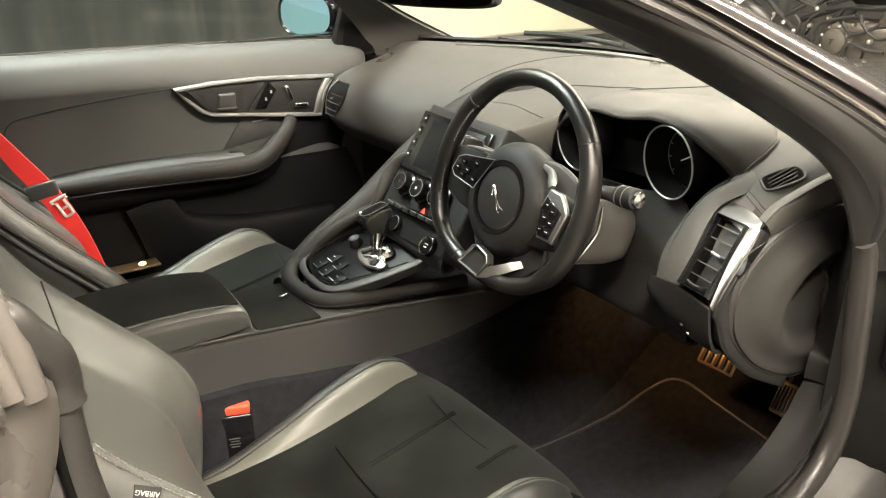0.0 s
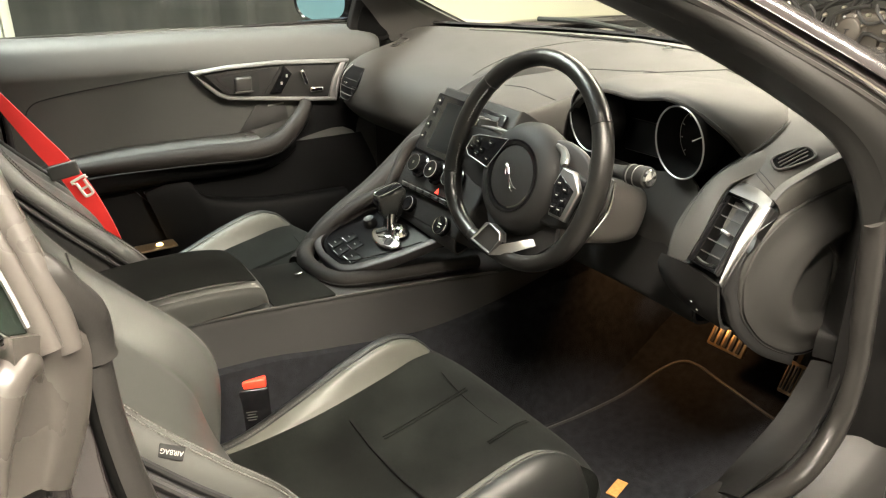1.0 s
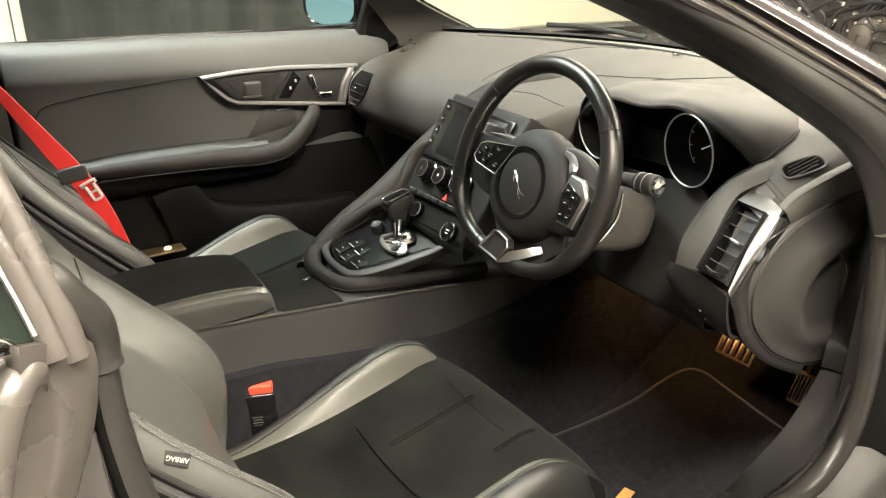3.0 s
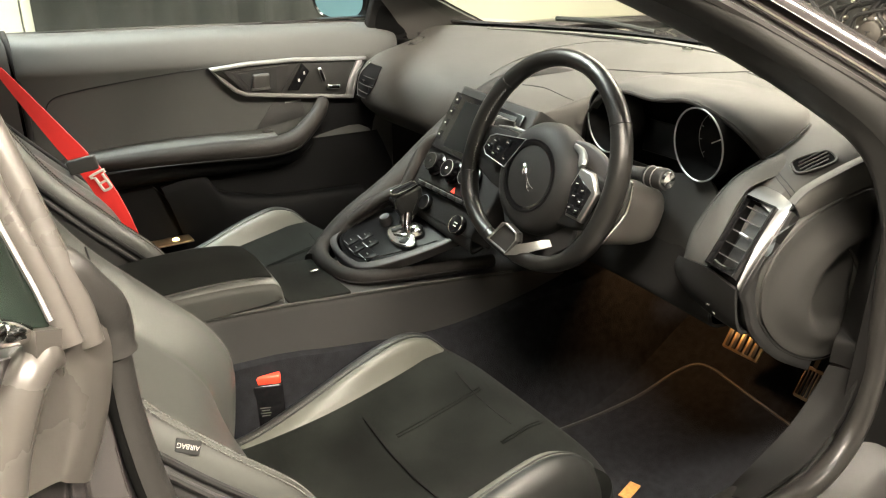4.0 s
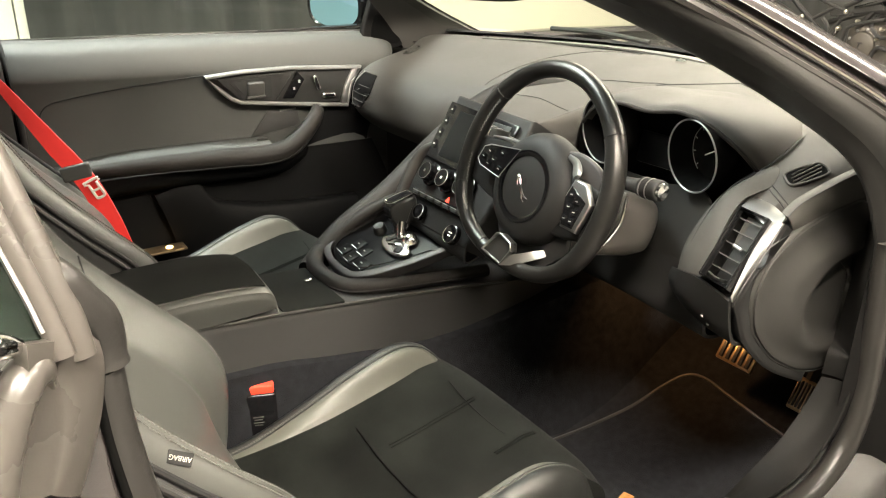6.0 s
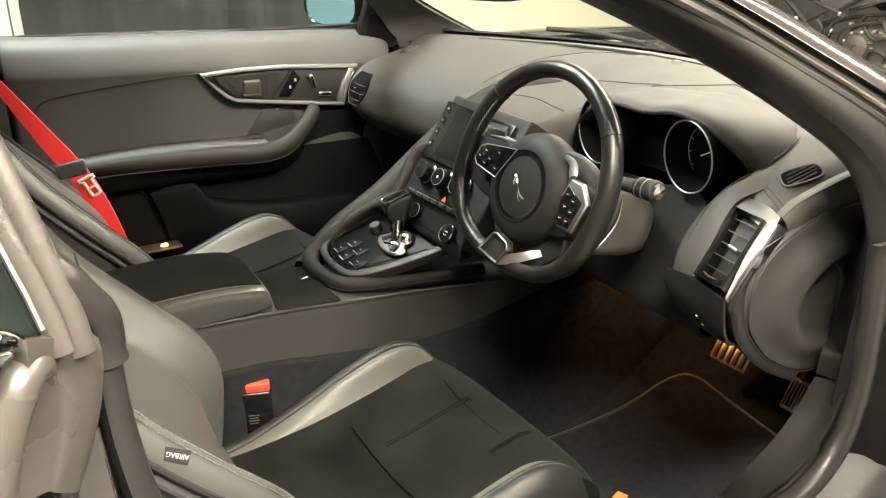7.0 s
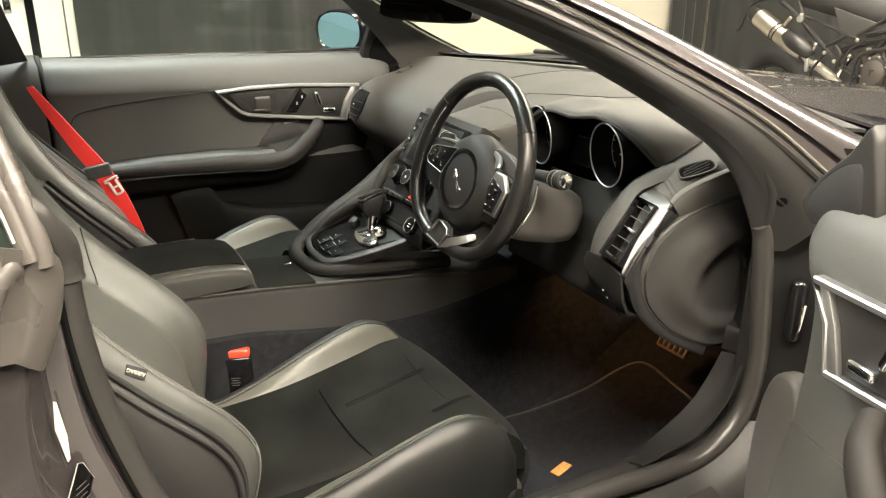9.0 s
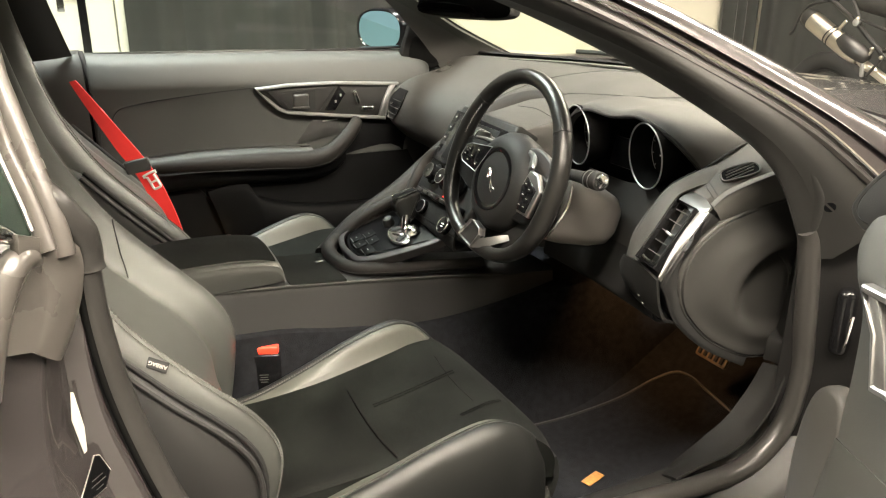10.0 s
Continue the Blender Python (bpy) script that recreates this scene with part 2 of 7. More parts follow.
def lettering(text, size, m, material, parent, name="lettering"):
    cu = bpy.data.curves.new(name, "FONT")
    cu.body, cu.size, cu.align_x, cu.align_y, cu.extrude = text, size, "CENTER", "CENTER", 0.0002
    cu.materials.append(material)
    ob = new(name, cu)
    ob.parent = parent
    w = parent.matrix_basis if parent.parent is None else ID
    ob.matrix_parent_inverse = w.inverted()
    ob.matrix_basis = m
    return ob

# ---- garage ----
WX, WY = -3.6, 4.9
structure("floor", rbox(9.6, 10.6, 0.1, pose(0.9, 0.2, -0.05), 0), CONCRETE, "grey concrete garage floor", "floor")
structure("wall_left", rbox(0.2, 10.6, 2.9, pose(WX - 0.1, 0.2, 1.45), 0), WALLPAINT, "cream painted garage wall beside the car", "wall")
structure("wall_front", rbox(9.2, 0.2, 2.9, pose(0.9 + 0.1, WY + 0.1, 1.45), 0), WALLPAINT, "cream painted garage wall ahead of the car", "wall")
structure("wall_right", rbox(0.2, 10.6, 2.9, pose(5.7, 0.2, 1.45), 0), WALLPAINT, "cream painted garage wall", "wall")
structure("wall_back", rbox(9.2, 0.2, 2.9, pose(1.0, -5.0, 1.45), 0), WALLPAINT, "cream painted garage wall behind the car", "wall")
structure("ceiling", rbox(9.6, 10.6, 0.1, pose(0.9, 0.2, 2.96), 0), CEIL, "white painted garage ceiling", "ceiling")


def curtain(name, a, b, z0, z1, folds, seed, label, deep=1.0):
    rnd = random.Random(seed)
    a, b = Vector((*a, 0)), Vector((*b, 0))
    d = (b - a)
    nrm = Vector((-d.y, d.x, 0)).normalized()
    n = folds * 8
    ph = [rnd.uniform(0.6, 1.4) for _ in range(folds + 2)]
    rows = []
    for k, z in enumerate((z0, z0 + 0.5, (z0 + z1) / 2, z1 - 0.4, z1)):
        row = []
        for i in range(n + 1):
            f = i / 8
            amp = deep * 0.045 * ph[int(f)] * (1.0 if k < 3 else 0.6)
            row.append(a + d * (i / n) + nrm * (amp * math.sin(2 * math.pi * f + 0.15 * k) + 0.012 * math.sin(5.1 * f)) + Vector((0, 0, z)))
        rows.append(row)
    return loose(name, shell(rows, 0.004), CURTAIN, label, "curtain")


curtain("curtain", (WX + 0.12, -0.22), (WX + 0.12, 1.9), 0.02, 2.7, 8, 3, "black hanging fabric curtain with deep folds along the wall", 0.9)
curtain("curtain", (WX + 0.12, 4.42), (WX + 0.12, WY - 0.1), 0.02, 2.7, 3, 7, "black hanging fabric curtain in the corner")
curtain("curtain", (-3.42, WY - 0.12), (2.6, WY - 0.12), 0.02, 2.7, 22, 5, "black hanging fabric curtain behind the motorcycle", 0.35)


def white_door():
    d = thing("door_1", (WX + 0.02, -0.9, 0), "white panelled door with a narrow dark glazed strip", "door", kind="structure")
    part("door_leaf", rbox(0.05, 0.9, 2.05, pose(WX + 0.03, -0.72, 1.03), 0.004), WHITEPAINT, d)
    part("frame", merge(rbox(0.08, 0.07, 2.12, pose(WX + 0.04, -0.23, 1.06), 0.006), rbox(0.08, 0.07, 2.12, pose(WX + 0.04, -1.21, 1.06), 0.006), rbox(0.08, 1.05, 0.07, pose(WX + 0.04, -0.72, 2.155), 0.006)), WHITEPAINT, d)
    part("pane", rbox(0.01, 0.045, 1.3, pose(WX + 0.06, -0.44, 1.32), 0.001), BLACK, d, "narrow dark glazed strip")
    h = part("door_handle", merge(rbox(0.012, 0.04, 0.14, pose(WX + 0.06, -0.55, 1.0), 0.003), tube([(WX + 0.06, -0.55, 1.03), (WX + 0.11, -0.55, 1.03), (WX + 0.115, -0.52, 1.03), (WX + 0.115, -0.43, 1.03)], 0.01)), CHROME, d, "chrome lever handle")
    return d


white_door()


def ceiling_light(x, y, sx, sy, glow):
    d = thing("ceiling_light", (x, y, 2.9), "white surface-mounted LED ceiling light, lit", "ceiling light", "ceiling lights")
    part("frame", merge(rbox(sx + 0.05, sy + 0.05, 0.04, pose(x, y, 2.885), 0.008)), WHITEPAINT, d)
    part("diffuser", rbox(sx, sy, 0.02, pose(x, y, 2.862), 0.004), glow, d, "glowing white diffuser")


for lx, ly, lsx, lsy in ((1.8, -0.75, 0.3, 1.5), (2.7, 0.95, 0.3, 1.2), (1.6, 3.1, 0.3, 1.5), (0.0, 2.6, 0.3, 1.5), (-1.5, 3.0, 0.3, 1.5), (-0.9, -0.6, 0.3, 1.2), (0.2, -2.8, 0.3, 1.5)):
    ceiling_light(lx, ly, lsx, lsy, LAMP_COOL if lx == -0.9 else LAMP_FRONT if ly > 2 else LAMP)

# ---- car body ----
CX = 0.03
body = thing("sports_car", (CX, -0.3, 0), "dark grey metallic convertible sports car with the driver's door open", "car")


def mir(pts):
    return [(2 * CX - p[0], p[1], p[2]) for p in pts]


# windscreen pillars: rows across the section, from the inside to the outside
A_IN = [(0.36, -0.34, 1.22), (0.437, -0.175, 1.185), (0.58, 0.055, 1.075), (0.694, 0.209, 0.972), (0.748, 0.29, 0.895), (0.765, 0.36, 0.77)]
A_BOT = [(0.46, -0.36, 1.215), (0.535, -0.18, 1.17), (0.652, 0.03, 1.085), (0.74, 0.19, 0.99), (0.785, 0.29, 0.90), (0.80, 0.375, 0.76)]
A_GRV = [(0.49, -0.37, 1.25), (0.56, -0.20, 1.215), (0.65, -0.02, 1.145), (0.715, 0.147, 1.062), (0.79, 0.30, 0.97), (0.86, 0.42, 0.86)]
A_OUT = [(0.47, -0.33, 1.287), (0.555, -0.097, 1.222), (0.64, 0.09, 1.145), (0.715, 0.29, 1.05), (0.79, 0.45, 0.962), (0.875, 0.60, 0.885)]
A_TOP = [(0.41, -0.28, 1.28), (0.49, -0.06, 1.205), (0.575, 0.13, 1.125), (0.66, 0.33, 1.025), (0.73, 0.50, 0.94), (0.81, 0.63, 0.888)]


def pillar():
    f = lambda p: p
    part("pillar_trim", shell(smooth_grid([A_TOP, A_IN, A_BOT], 6, 6), 0.006), PLASTIC, body, "black inner windscreen pillar trim")
    part("pillar", shell(smooth_grid([f(A_GRV), f([tuple((Vector(a) + Vector(b)) / 2 + Vector((0.012, 0, 0.008))) for a, b in zip(A_GRV, A_OUT)]), f(A_OUT), f(A_TOP)], 5, 6), 0.004), PAINT, body, "glossy dark grey painted windscreen pillar")
    part("pillar_seal", shell(smooth_grid([f(A_BOT), f([tuple((Vector(a) + Vector(b)) / 2 + Vector((0.008, -0.004, -0.004))) for a, b in zip(A_GRV, A_BOT)]), f(A_GRV)], 5, 6), 0.004), PLASTIC, body, "black pillar flange with rubber seal")
    part("trim_strip", tube([tuple(Vector(p) + Vector((0.004, 0, 0.004))) for p in f(A_GRV)], 0.0025, 6), CHROME, body, "thin bright trim strip")
    part("rubber_seal", tube([tuple(Vector(p) + Vector((0.0, 0, -0.012))) for p in f(A_GRV)], 0.007, 8), RUBBER, body)
    slot = [tuple(Vector(a).lerp(Vector(b), 0.24) + Vector((0.010, -0.002, 0.006))) for a, b in zip(A_GRV, A_OUT)]
    part("gloss_strip", tube(slot, 0.0045, 10, 6, flat=0.5, up=(0, 0, 1)), BLACK, body, "gloss black strip along the pillar")


pillar()
# far pillar: window edge, inner crown, windscreen edge
P_WIN = [(-0.46, -0.20, 1.255), (-0.58, 0.14, 1.145), (-0.70, 0.348, 1.004), (-0.735, 0.46, 0.88)]
P_MID = [(-0.42, -0.17, 1.25), (-0.535, 0.19, 1.128), (-0.64, 0.43, 1.0), (-0.67, 0.57, 0.885)]
P_SCR = [(-0.39, -0.12, 1.255), (-0.505, 0.22, 1.125), (-0.60, 0.455, 1.008), (-0.645, 0.70, 0.90)]
part("pillar_trim", shell(smooth_grid([P_WIN, P_MID, P_SCR], 6, 6), 0.006), LINER, body, "grey inner windscreen pillar trim")
P_OUT = [tuple(Vector(a) + Vector((-0.07, 0.05, 0.03))) for a in P_MID]
part("pillar", shell(smooth_grid([[tuple(Vector(a) + Vector((-0.004, 0, 0.004))) for a in P_WIN], P_OUT, [tuple(Vector(a) + Vector((-0.004, 0.004, 0.006))) for a in P_SCR]], 6, 6), 0.004), PAINT, body, "dark grey painted windscreen pillar")

# windscreen, header, roof
ws = smooth_grid([[(-0.64, 0.53, 0.95), (-0.3, 0.74, 0.945), (0.03, 0.80, 0.945), (0.36, 0.74, 0.945), (0.70, 0.53, 0.95)],
                  [(-0.47, 0.13, 1.13), (-0.2, 0.22, 1.14), (0.03, 0.25, 1.145), (0.26, 0.22, 1.14), (0.53, 0.13, 1.13)],
                  [(-0.34, -0.28, 1.28), (-0.16, -0.24, 1.29), (0.03, -0.22, 1.295), (0.22, -0.24, 1.29), (0.40, -0.28, 1.28)]], 6, 6)
wso = part("windscreen", shell(ws, 0.004), GLASS, body, "clear laminated windscreen")
wso.visible_shadow = False
part("header", tube([(-0.36, -0.32, 1.265), (-0.16, -0.275, 1.275), (0.03, -0.26, 1.28), (0.22, -0.275, 1.275), (0.42, -0.32, 1.265)], 0.028, 10), LINER, body)
roof = smooth_grid([[(-0.50, -0.34, 1.23), (-0.2, -0.28, 1.295), (0.03, -0.27, 1.30), (0.26, -0.28, 1.295), (0.55, -0.34, 1.23)],
                    [(-0.56, -0.75, 1.21), (-0.25, -0.75, 1.31), (0.03, -0.75, 1.315), (0.31, -0.75, 1.31), (0.62, -0.75, 1.21)],
                    [(-0.60, -1.2, 1.10), (-0.28, -1.25, 1.19), (0.03, -1.25, 1.2), (0.34, -1.25, 1.19), (0.66, -1.2, 1.10)],
                    [(-0.62, -1.6, 0.95), (-0.3, -1.65, 0.98), (0.03, -1.66, 0.98), (0.36, -1.65, 0.98), (0.68, -1.6, 0.95)]], 5, 5)
part("soft_top", shell(roof, 0.015), ROOFCLOTH, body, "black fabric soft top")

# floor pan, tunnel, bulkhead, footwells
part("floor_pan", rbox(1.5, 2.1, 0.03, pose(CX, -0.15, 0.165), 0.004), CARPET, body, "black carpeted floor")
tun = []
for y, zt, w in ((-0.95, 0.50, 0.13), (-0.4, 0.50, 0.12), (-0.2, 0.475, 0.115), (0.0, 0.45, 0.115), (0.2, 0.46, 0.125), (0.45, 0.50, 0.15), (0.85, 0.55, 0.2)):
    tun.append([(CX - w - 0.07, y, 0.17), (CX - w - 0.02, y, 0.32), (CX - w, y, zt - 0.02), (CX - w + 0.03, y, zt), (CX + w - 0.03, y, zt), (CX + w, y, zt - 0.02), (CX + w + 0.02, y, 0.32), (CX + w + 0.07, y, 0.17)])
part("tunnel_carpet", grid(smooth_grid(tun, 4, 3)), CARPET, body, "black carpeted transmission tunnel")
fw = [[(x, 0.28, 0.178) for x in (-0.7, -0.3, 0.0, 0.35, 0.78)], [(x, 0.42, 0.215) for x in (-0.7, -0.3, 0.0, 0.35, 0.78)], [(x, 0.56, 0.285) for x in (-0.7, -0.3, 0.0, 0.35, 0.78)], [(x, 0.72, 0.40) for x in (-0.7, -0.3, 0.0, 0.35, 0.78)], [(x, 0.82, 0.62) for x in (-0.7, -0.3, 0.0, 0.35, 0.78)], [(x, 0.88, 0.9) for x in (-0.7, -0.3, 0.0, 0.35, 0.78)]]
part("toe_board", grid(smooth_grid(fw, 5, 2)), CARPET, body, "black carpeted toe board")
part("rear_bulkhead", rbox(1.5, 0.05, 0.85, pose(CX, -1.1, 0.58, -8), 0.01), CARPET, body)
part("rear_shelf", rbox(1.5, 0.5, 0.04, pose(CX, -1.32, 0.93), 0.01), PLASTIC, body)

# door openings: sills, seals, hinge posts, lock posts
for s in (1, -1):
    f = (lambda p: p) if s > 0 else mir
    nm = "driver" if s > 0 else "passenger"
    sill = []
    for y, dz in ((-0.75, 0.03), (-0.5, 0.0), (0.0, 0.0), (0.25, 0.01), (0.42, 0.08)):
        sill.append(f([(0.67, y, 0.17), (0.69, y, 0.33 + dz), (0.715, y, 0.37 + dz), (0.76, y, 0.38 + dz), (0.80, y, 0.362 + dz), (0.83, y, 0.342 + dz), (0.90, y, 0.335 + dz), (0.925, y, 0.30 + dz), (0.93, y, 0.20)]))
    part("sill", grid(smooth_grid(sill, 5, 3)), PLASTIC, body, "dark satin door sill")
    part("sill_trim", shell(smooth_grid([f([(0.682, y, 0.18), (0.684, y, 0.34), (0.708, y, 0.382), (0.748, y, 0.392)]) for y in (-0.55, -0.2, 0.1, 0.28)], 5, 3), 0.004), PLASTIC, body, "black plastic inner sill cover")
    part("tread_plate", rbox(0.05, 0.52, 0.006, pose(CX + s * (0.838 - CX), 0.0, 0.352, 0, s * 18), 0.002), DARKSATIN, body, "dark satin tread plate")
    seal = [(0.776, 0.337, 0.806), (0.776, 0.347, 0.785), (0.776, 0.358, 0.73), (0.776, 0.37, 0.65), (0.776, 0.381, 0.55), (0.776, 0.362, 0.455), (0.776, 0.29, 0.398), (0.775, 0.185, 0.391), (0.774, 0.02, 0.403), (0.768, -0.3, 0.408), (0.752, -0.50, 0.455), (0.735, -0.565, 0.520), (0.715, -0.595, 0.572), (0.705, -0.617, 0.635), (0.692, -0.640, 0.728), (0.686, -0.651, 0.812), (0.686, -0.653, 0.875)]
    if s > 0:
        part("door_seal", tube(f(seal), [0.015, 0.0165, 0.0175, 0.018, 0.018, 0.018, 0.018, 0.017, 0.016, 0.015, 0.0155, 0.016, 0.0165, 0.0165, 0.0165, 0.016, 0.0155], 12), RUBBER, body, "black rubber door seal")
        part("shut_gap", tube([(x + 0.0125, y - 0.0085, z) for x, y, z in seal[-8:]], 0.0042, 10), SEAMBLACK, body, "dark gap beside the door seal")
    # hinge post
    if s > 0:
        post = [f([(0.756, 0.352, z), (0.778, 0.362 + 0.03 * (0.9 - z), z), (0.80, 0.40, z), (0.86, 0.44, z), (0.93, 0.50, z), (0.945, 0.62, z)]) for z in (0.2, 0.4, 0.6, 0.75, 0.86, 0.93)]
        part("hinge_post", shell(smooth_grid(post, 3, 4), 0.004), JAMB, body, "dark door jamb")
    part("kick_panel", shell(smooth_grid([f([(0.752, 0.372, z), (0.742, 0.44, z), (0.715, 0.62, z), (0.70, 0.9, z)]) for z in (0.18, 0.4, 0.62, 0.80)], 3, 4), 0.004), DARKTRIM, body, "black plastic footwell kick panel")

# lower A-post cover on the driver's side
part("post_cover", shell(smooth_grid([[(0.766, 0.364, 0.549), (0.742, 0.372, 0.548), (0.715, 0.367, 0.544)], [(0.766, 0.337, 0.479), (0.740, 0.345, 0.482), (0.708, 0.342, 0.487)], [(0.764, 0.28, 0.427), (0.735, 0.295, 0.432), (0.703, 0.302, 0.436)], [(0.762, 0.204, 0.412), (0.73, 0.215, 0.402), (0.70, 0.215, 0.386)], [(0.762, 0.15, 0.404), (0.725, 0.155, 0.385), (0.695, 0.16, 0.345)]], 6, 6), 0.004), DARKTRIM, body, "dark plastic lower post cover")
part("post_trim", shell(smooth_grid([[(0.712, 0.425, 0.85), (0.74, 0.385, 0.85), (0.764, 0.345, 0.85)], [(0.706, 0.415, 0.70), (0.735, 0.39, 0.70), (0.764, 0.362, 0.70)], [(0.703, 0.408, 0.605), (0.733, 0.385, 0.605), (0.765, 0.368, 0.605)], [(0.714, 0.372, 0.590), (0.738, 0.372, 0.588), (0.766, 0.368, 0.586)], [(0.715, 0.366, 0.552), (0.742, 0.371, 0.554), (0.766, 0.364, 0.556)]], 6, 6), 0.004), DARKTRIM, body, "dark plastic post trim beside the dash end")

# ---- dashboard ----
from mathutils.bvhtree import BVHTree

dash = thing("dashboard", (0.03, 0.4, 0.7), "dark grey leather-covered car dashboard", "dashboard")
PAS = [(0.62, 0.60), (0.42, 0.645), (0.30, 0.685), (0.238, 0.735), (0.226, 0.785), (0.242, 0.832), (0.295, 0.866), (0.40, 0.893), (0.55, 0.915), (0.72, 0.925), (0.86, 0.915)]
CEN = [(0.50, 0.56), (0.36, 0.58), (0.25, 0.60), (0.20, 0.68), (0.19, 0.78), (0.19, 0.845), (0.215, 0.86), (0.34, 0.885), (0.52, 0.917), (0.72, 0.93), (0.86, 0.92)]
GAP = [(0.62, 0.58), (0.50, 0.60), (0.42, 0.64), (0.37, 0.70), (0.345, 0.77), (0.345, 0.84), (0.37, 0.883), (0.44, 0.902), (0.55, 0.917), (0.72, 0.927), (0.86, 0.917)]
DRV = [(0.62, 0.50), (0.50, 0.53), (0.42, 0.57), (0.36, 0.64), (0.345, 0.74), (0.345, 0.84), (0.36, 0.893), (0.42, 0.908), (0.54, 0.92), (0.72, 0.928), (0.86, 0.918)]
END = [(0.46, 0.56), (0.33, 0.585), (0.24, 0.63), (0.19, 0.69), (0.178, 0.735), (0.20, 0.79), (0.25, 0.842), (0.33, 0.884), (0.48, 0.912), (0.70, 0.922), (0.84, 0.912)]

END2 = [(0.50, 0.62), (0.46, 0.65), (0.42, 0.69), (0.38, 0.73), (0.34, 0.765), (0.297, 0.80), (0.272, 0.832), (0.335, 0.876), (0.48, 0.910), (0.70, 0.922), (0.84, 0.912)]


def glass_foot(x):
    """Where the curved foot of the windscreen stands."""
    return 0.79 - 0.57 * (x - CX) ** 2


def section(x, prof, dy=0.0, dz=0.0):
    """A slice of the dash, drawn in where the windscreen comes back at the sides."""
    lim = min(0.86, glass_foot(x) + 0.02)
    k = min(1.0, (lim - 0.42) / 0.44)
    return [(x, (y + dy if y < 0.42 else 0.42 + dy * k + (y - 0.42) * k), z + dz) for y, z in prof]


def blend(a, b, t):
    return [(p[0] * (1 - t) + q[0] * t, p[1] * (1 - t) + q[1] * t) for p, q in zip(a, b)]


rows = [section(-0.672, PAS, 0.050, -0.014), section(-0.655, PAS, 0.028, -0.006), section(-0.63, PAS, 0.012, -0.002), section(-0.59, PAS, 0.003), section(-0.55, PAS), section(-0.50, PAS), section(-0.40, PAS), section(-0.25, PAS, 0.008), section(-0.17, PAS, 0.04, 0.0), section(-0.12, GAP), section(-0.035, GAP), section(-0.02, CEN), section(0.05, CEN), section(0.17, CEN), section(0.19, blend(CEN, DRV, 0.6)), section(0.21, DRV), section(0.40, DRV), section(0.58, DRV), section(0.60, blend(DRV, END, 0.7)), section(0.615, END), section(0.66, END, 0.006), section(0.684, END2), section(0.697, END2, 0.016, -0.010)]
fine = [cr(r, 5) for r in rows]
dash_mesh = shell(fine, 0.008)
DASH_TREE = BVHTree.FromBMesh(dash_mesh)
part("dash_body", dash_mesh, DASHSKIN, dash, "dark grey leather dashboard skin")
part("demister_slot", shell(smooth_grid([[(x, glass_foot(x) - 0.085 + d, 0.9335 - 0.03 * (x - CX) ** 2) for x in (-0.48, -0.3, -0.1, 0.03, 0.16, 0.36, 0.54)] for d in (0.0, 0.016, 0.032)], 3, 5), 0.004), PLASTIC_GREY, dash, "grey demister slot along the windscreen")
part("sensor", lathe([(0.0, 0.0), (0.012, 0.0), (0.012, 0.005), (0.008, 0.009), (0.0, 0.01)], 16, pose(0.115, 0.66, 0.93)), CHROME, dash, "small round light sensor")


def seam(name, pts, parent, r=0.0016, material=None):
    return part(name, tube(pts, r, 6, 6), material or MATBLACK, parent)


def skin_seam(pts, r=0.0012, material=None):
    """A seam laid on the dashboard skin."""
    on = []
    for p in cr(pts, 6):
        q, nrm, k, dist = DASH_TREE.find_nearest(p)
        on.append(q + nrm * (r * 0.4))
    part("seam", tube(on, r, 6, 1, smooth=False), material or MATBLACK, dash)


for o in (0.0, 0.006):
    skin_seam([(0.672, 0.256 + o, 0.828 + o), (0.655, 0.252 + o, 0.848 + o), (0.632, 0.262 + o, 0.858 + o), (0.61, 0.285 + o, 0.868)], 0.0009)
skin_seam([(-0.17, 0.34, 0.875), (-0.185, 0.45, 0.897), (-0.172, 0.573, 0.913), (-0.10, 0.668, 0.925), (0.0, 0.70, 0.93)], 0.0010)
skin_seam([(0.0, 0.30, 0.879), (0.06, 0.31, 0.88), (0.13, 0.297, 0.877), (0.17, 0.29, 0.876)], 0.0010)
skin_seam([(0.22, 0.47, 0.917), (0.33, 0.58, 0.927), (0.40, 0.70, 0.93)], 0.0012)
skin_seam([(0.02, 0.42, 0.90), (0.12, 0.46, 0.91), (0.24, 0.49, 0.915)], 0.0012)
skin_seam([(0.33, 0.58, 0.922), (0.50, 0.50, 0.918), (0.64, 0.44, 0.908), (0.72, 0.41, 0.89)], 0.0012)
# wing that braces the console against the dash
WING = [(-0.06, -0.168, 0.563), (-0.088, -0.125, 0.574), (-0.10, -0.06, 0.612), (-0.097, 0.05, 0.674), (-0.09, 0.165, 0.760), (-0.08, 0.265, 0.828), (-0.055, 0.345, 0.868), (0.0, 0.40, 0.882), (0.06, 0.44, 0.880)]
part("console_wing", tube(WING, [0.022, 0.028, 0.034, 0.037, 0.039, 0.039, 0.034, 0.024, 0.012], 14, 8, flat=0.8, up=(1, 0, 0)), STRUT, dash, "leather-wrapped grab strut along the console")

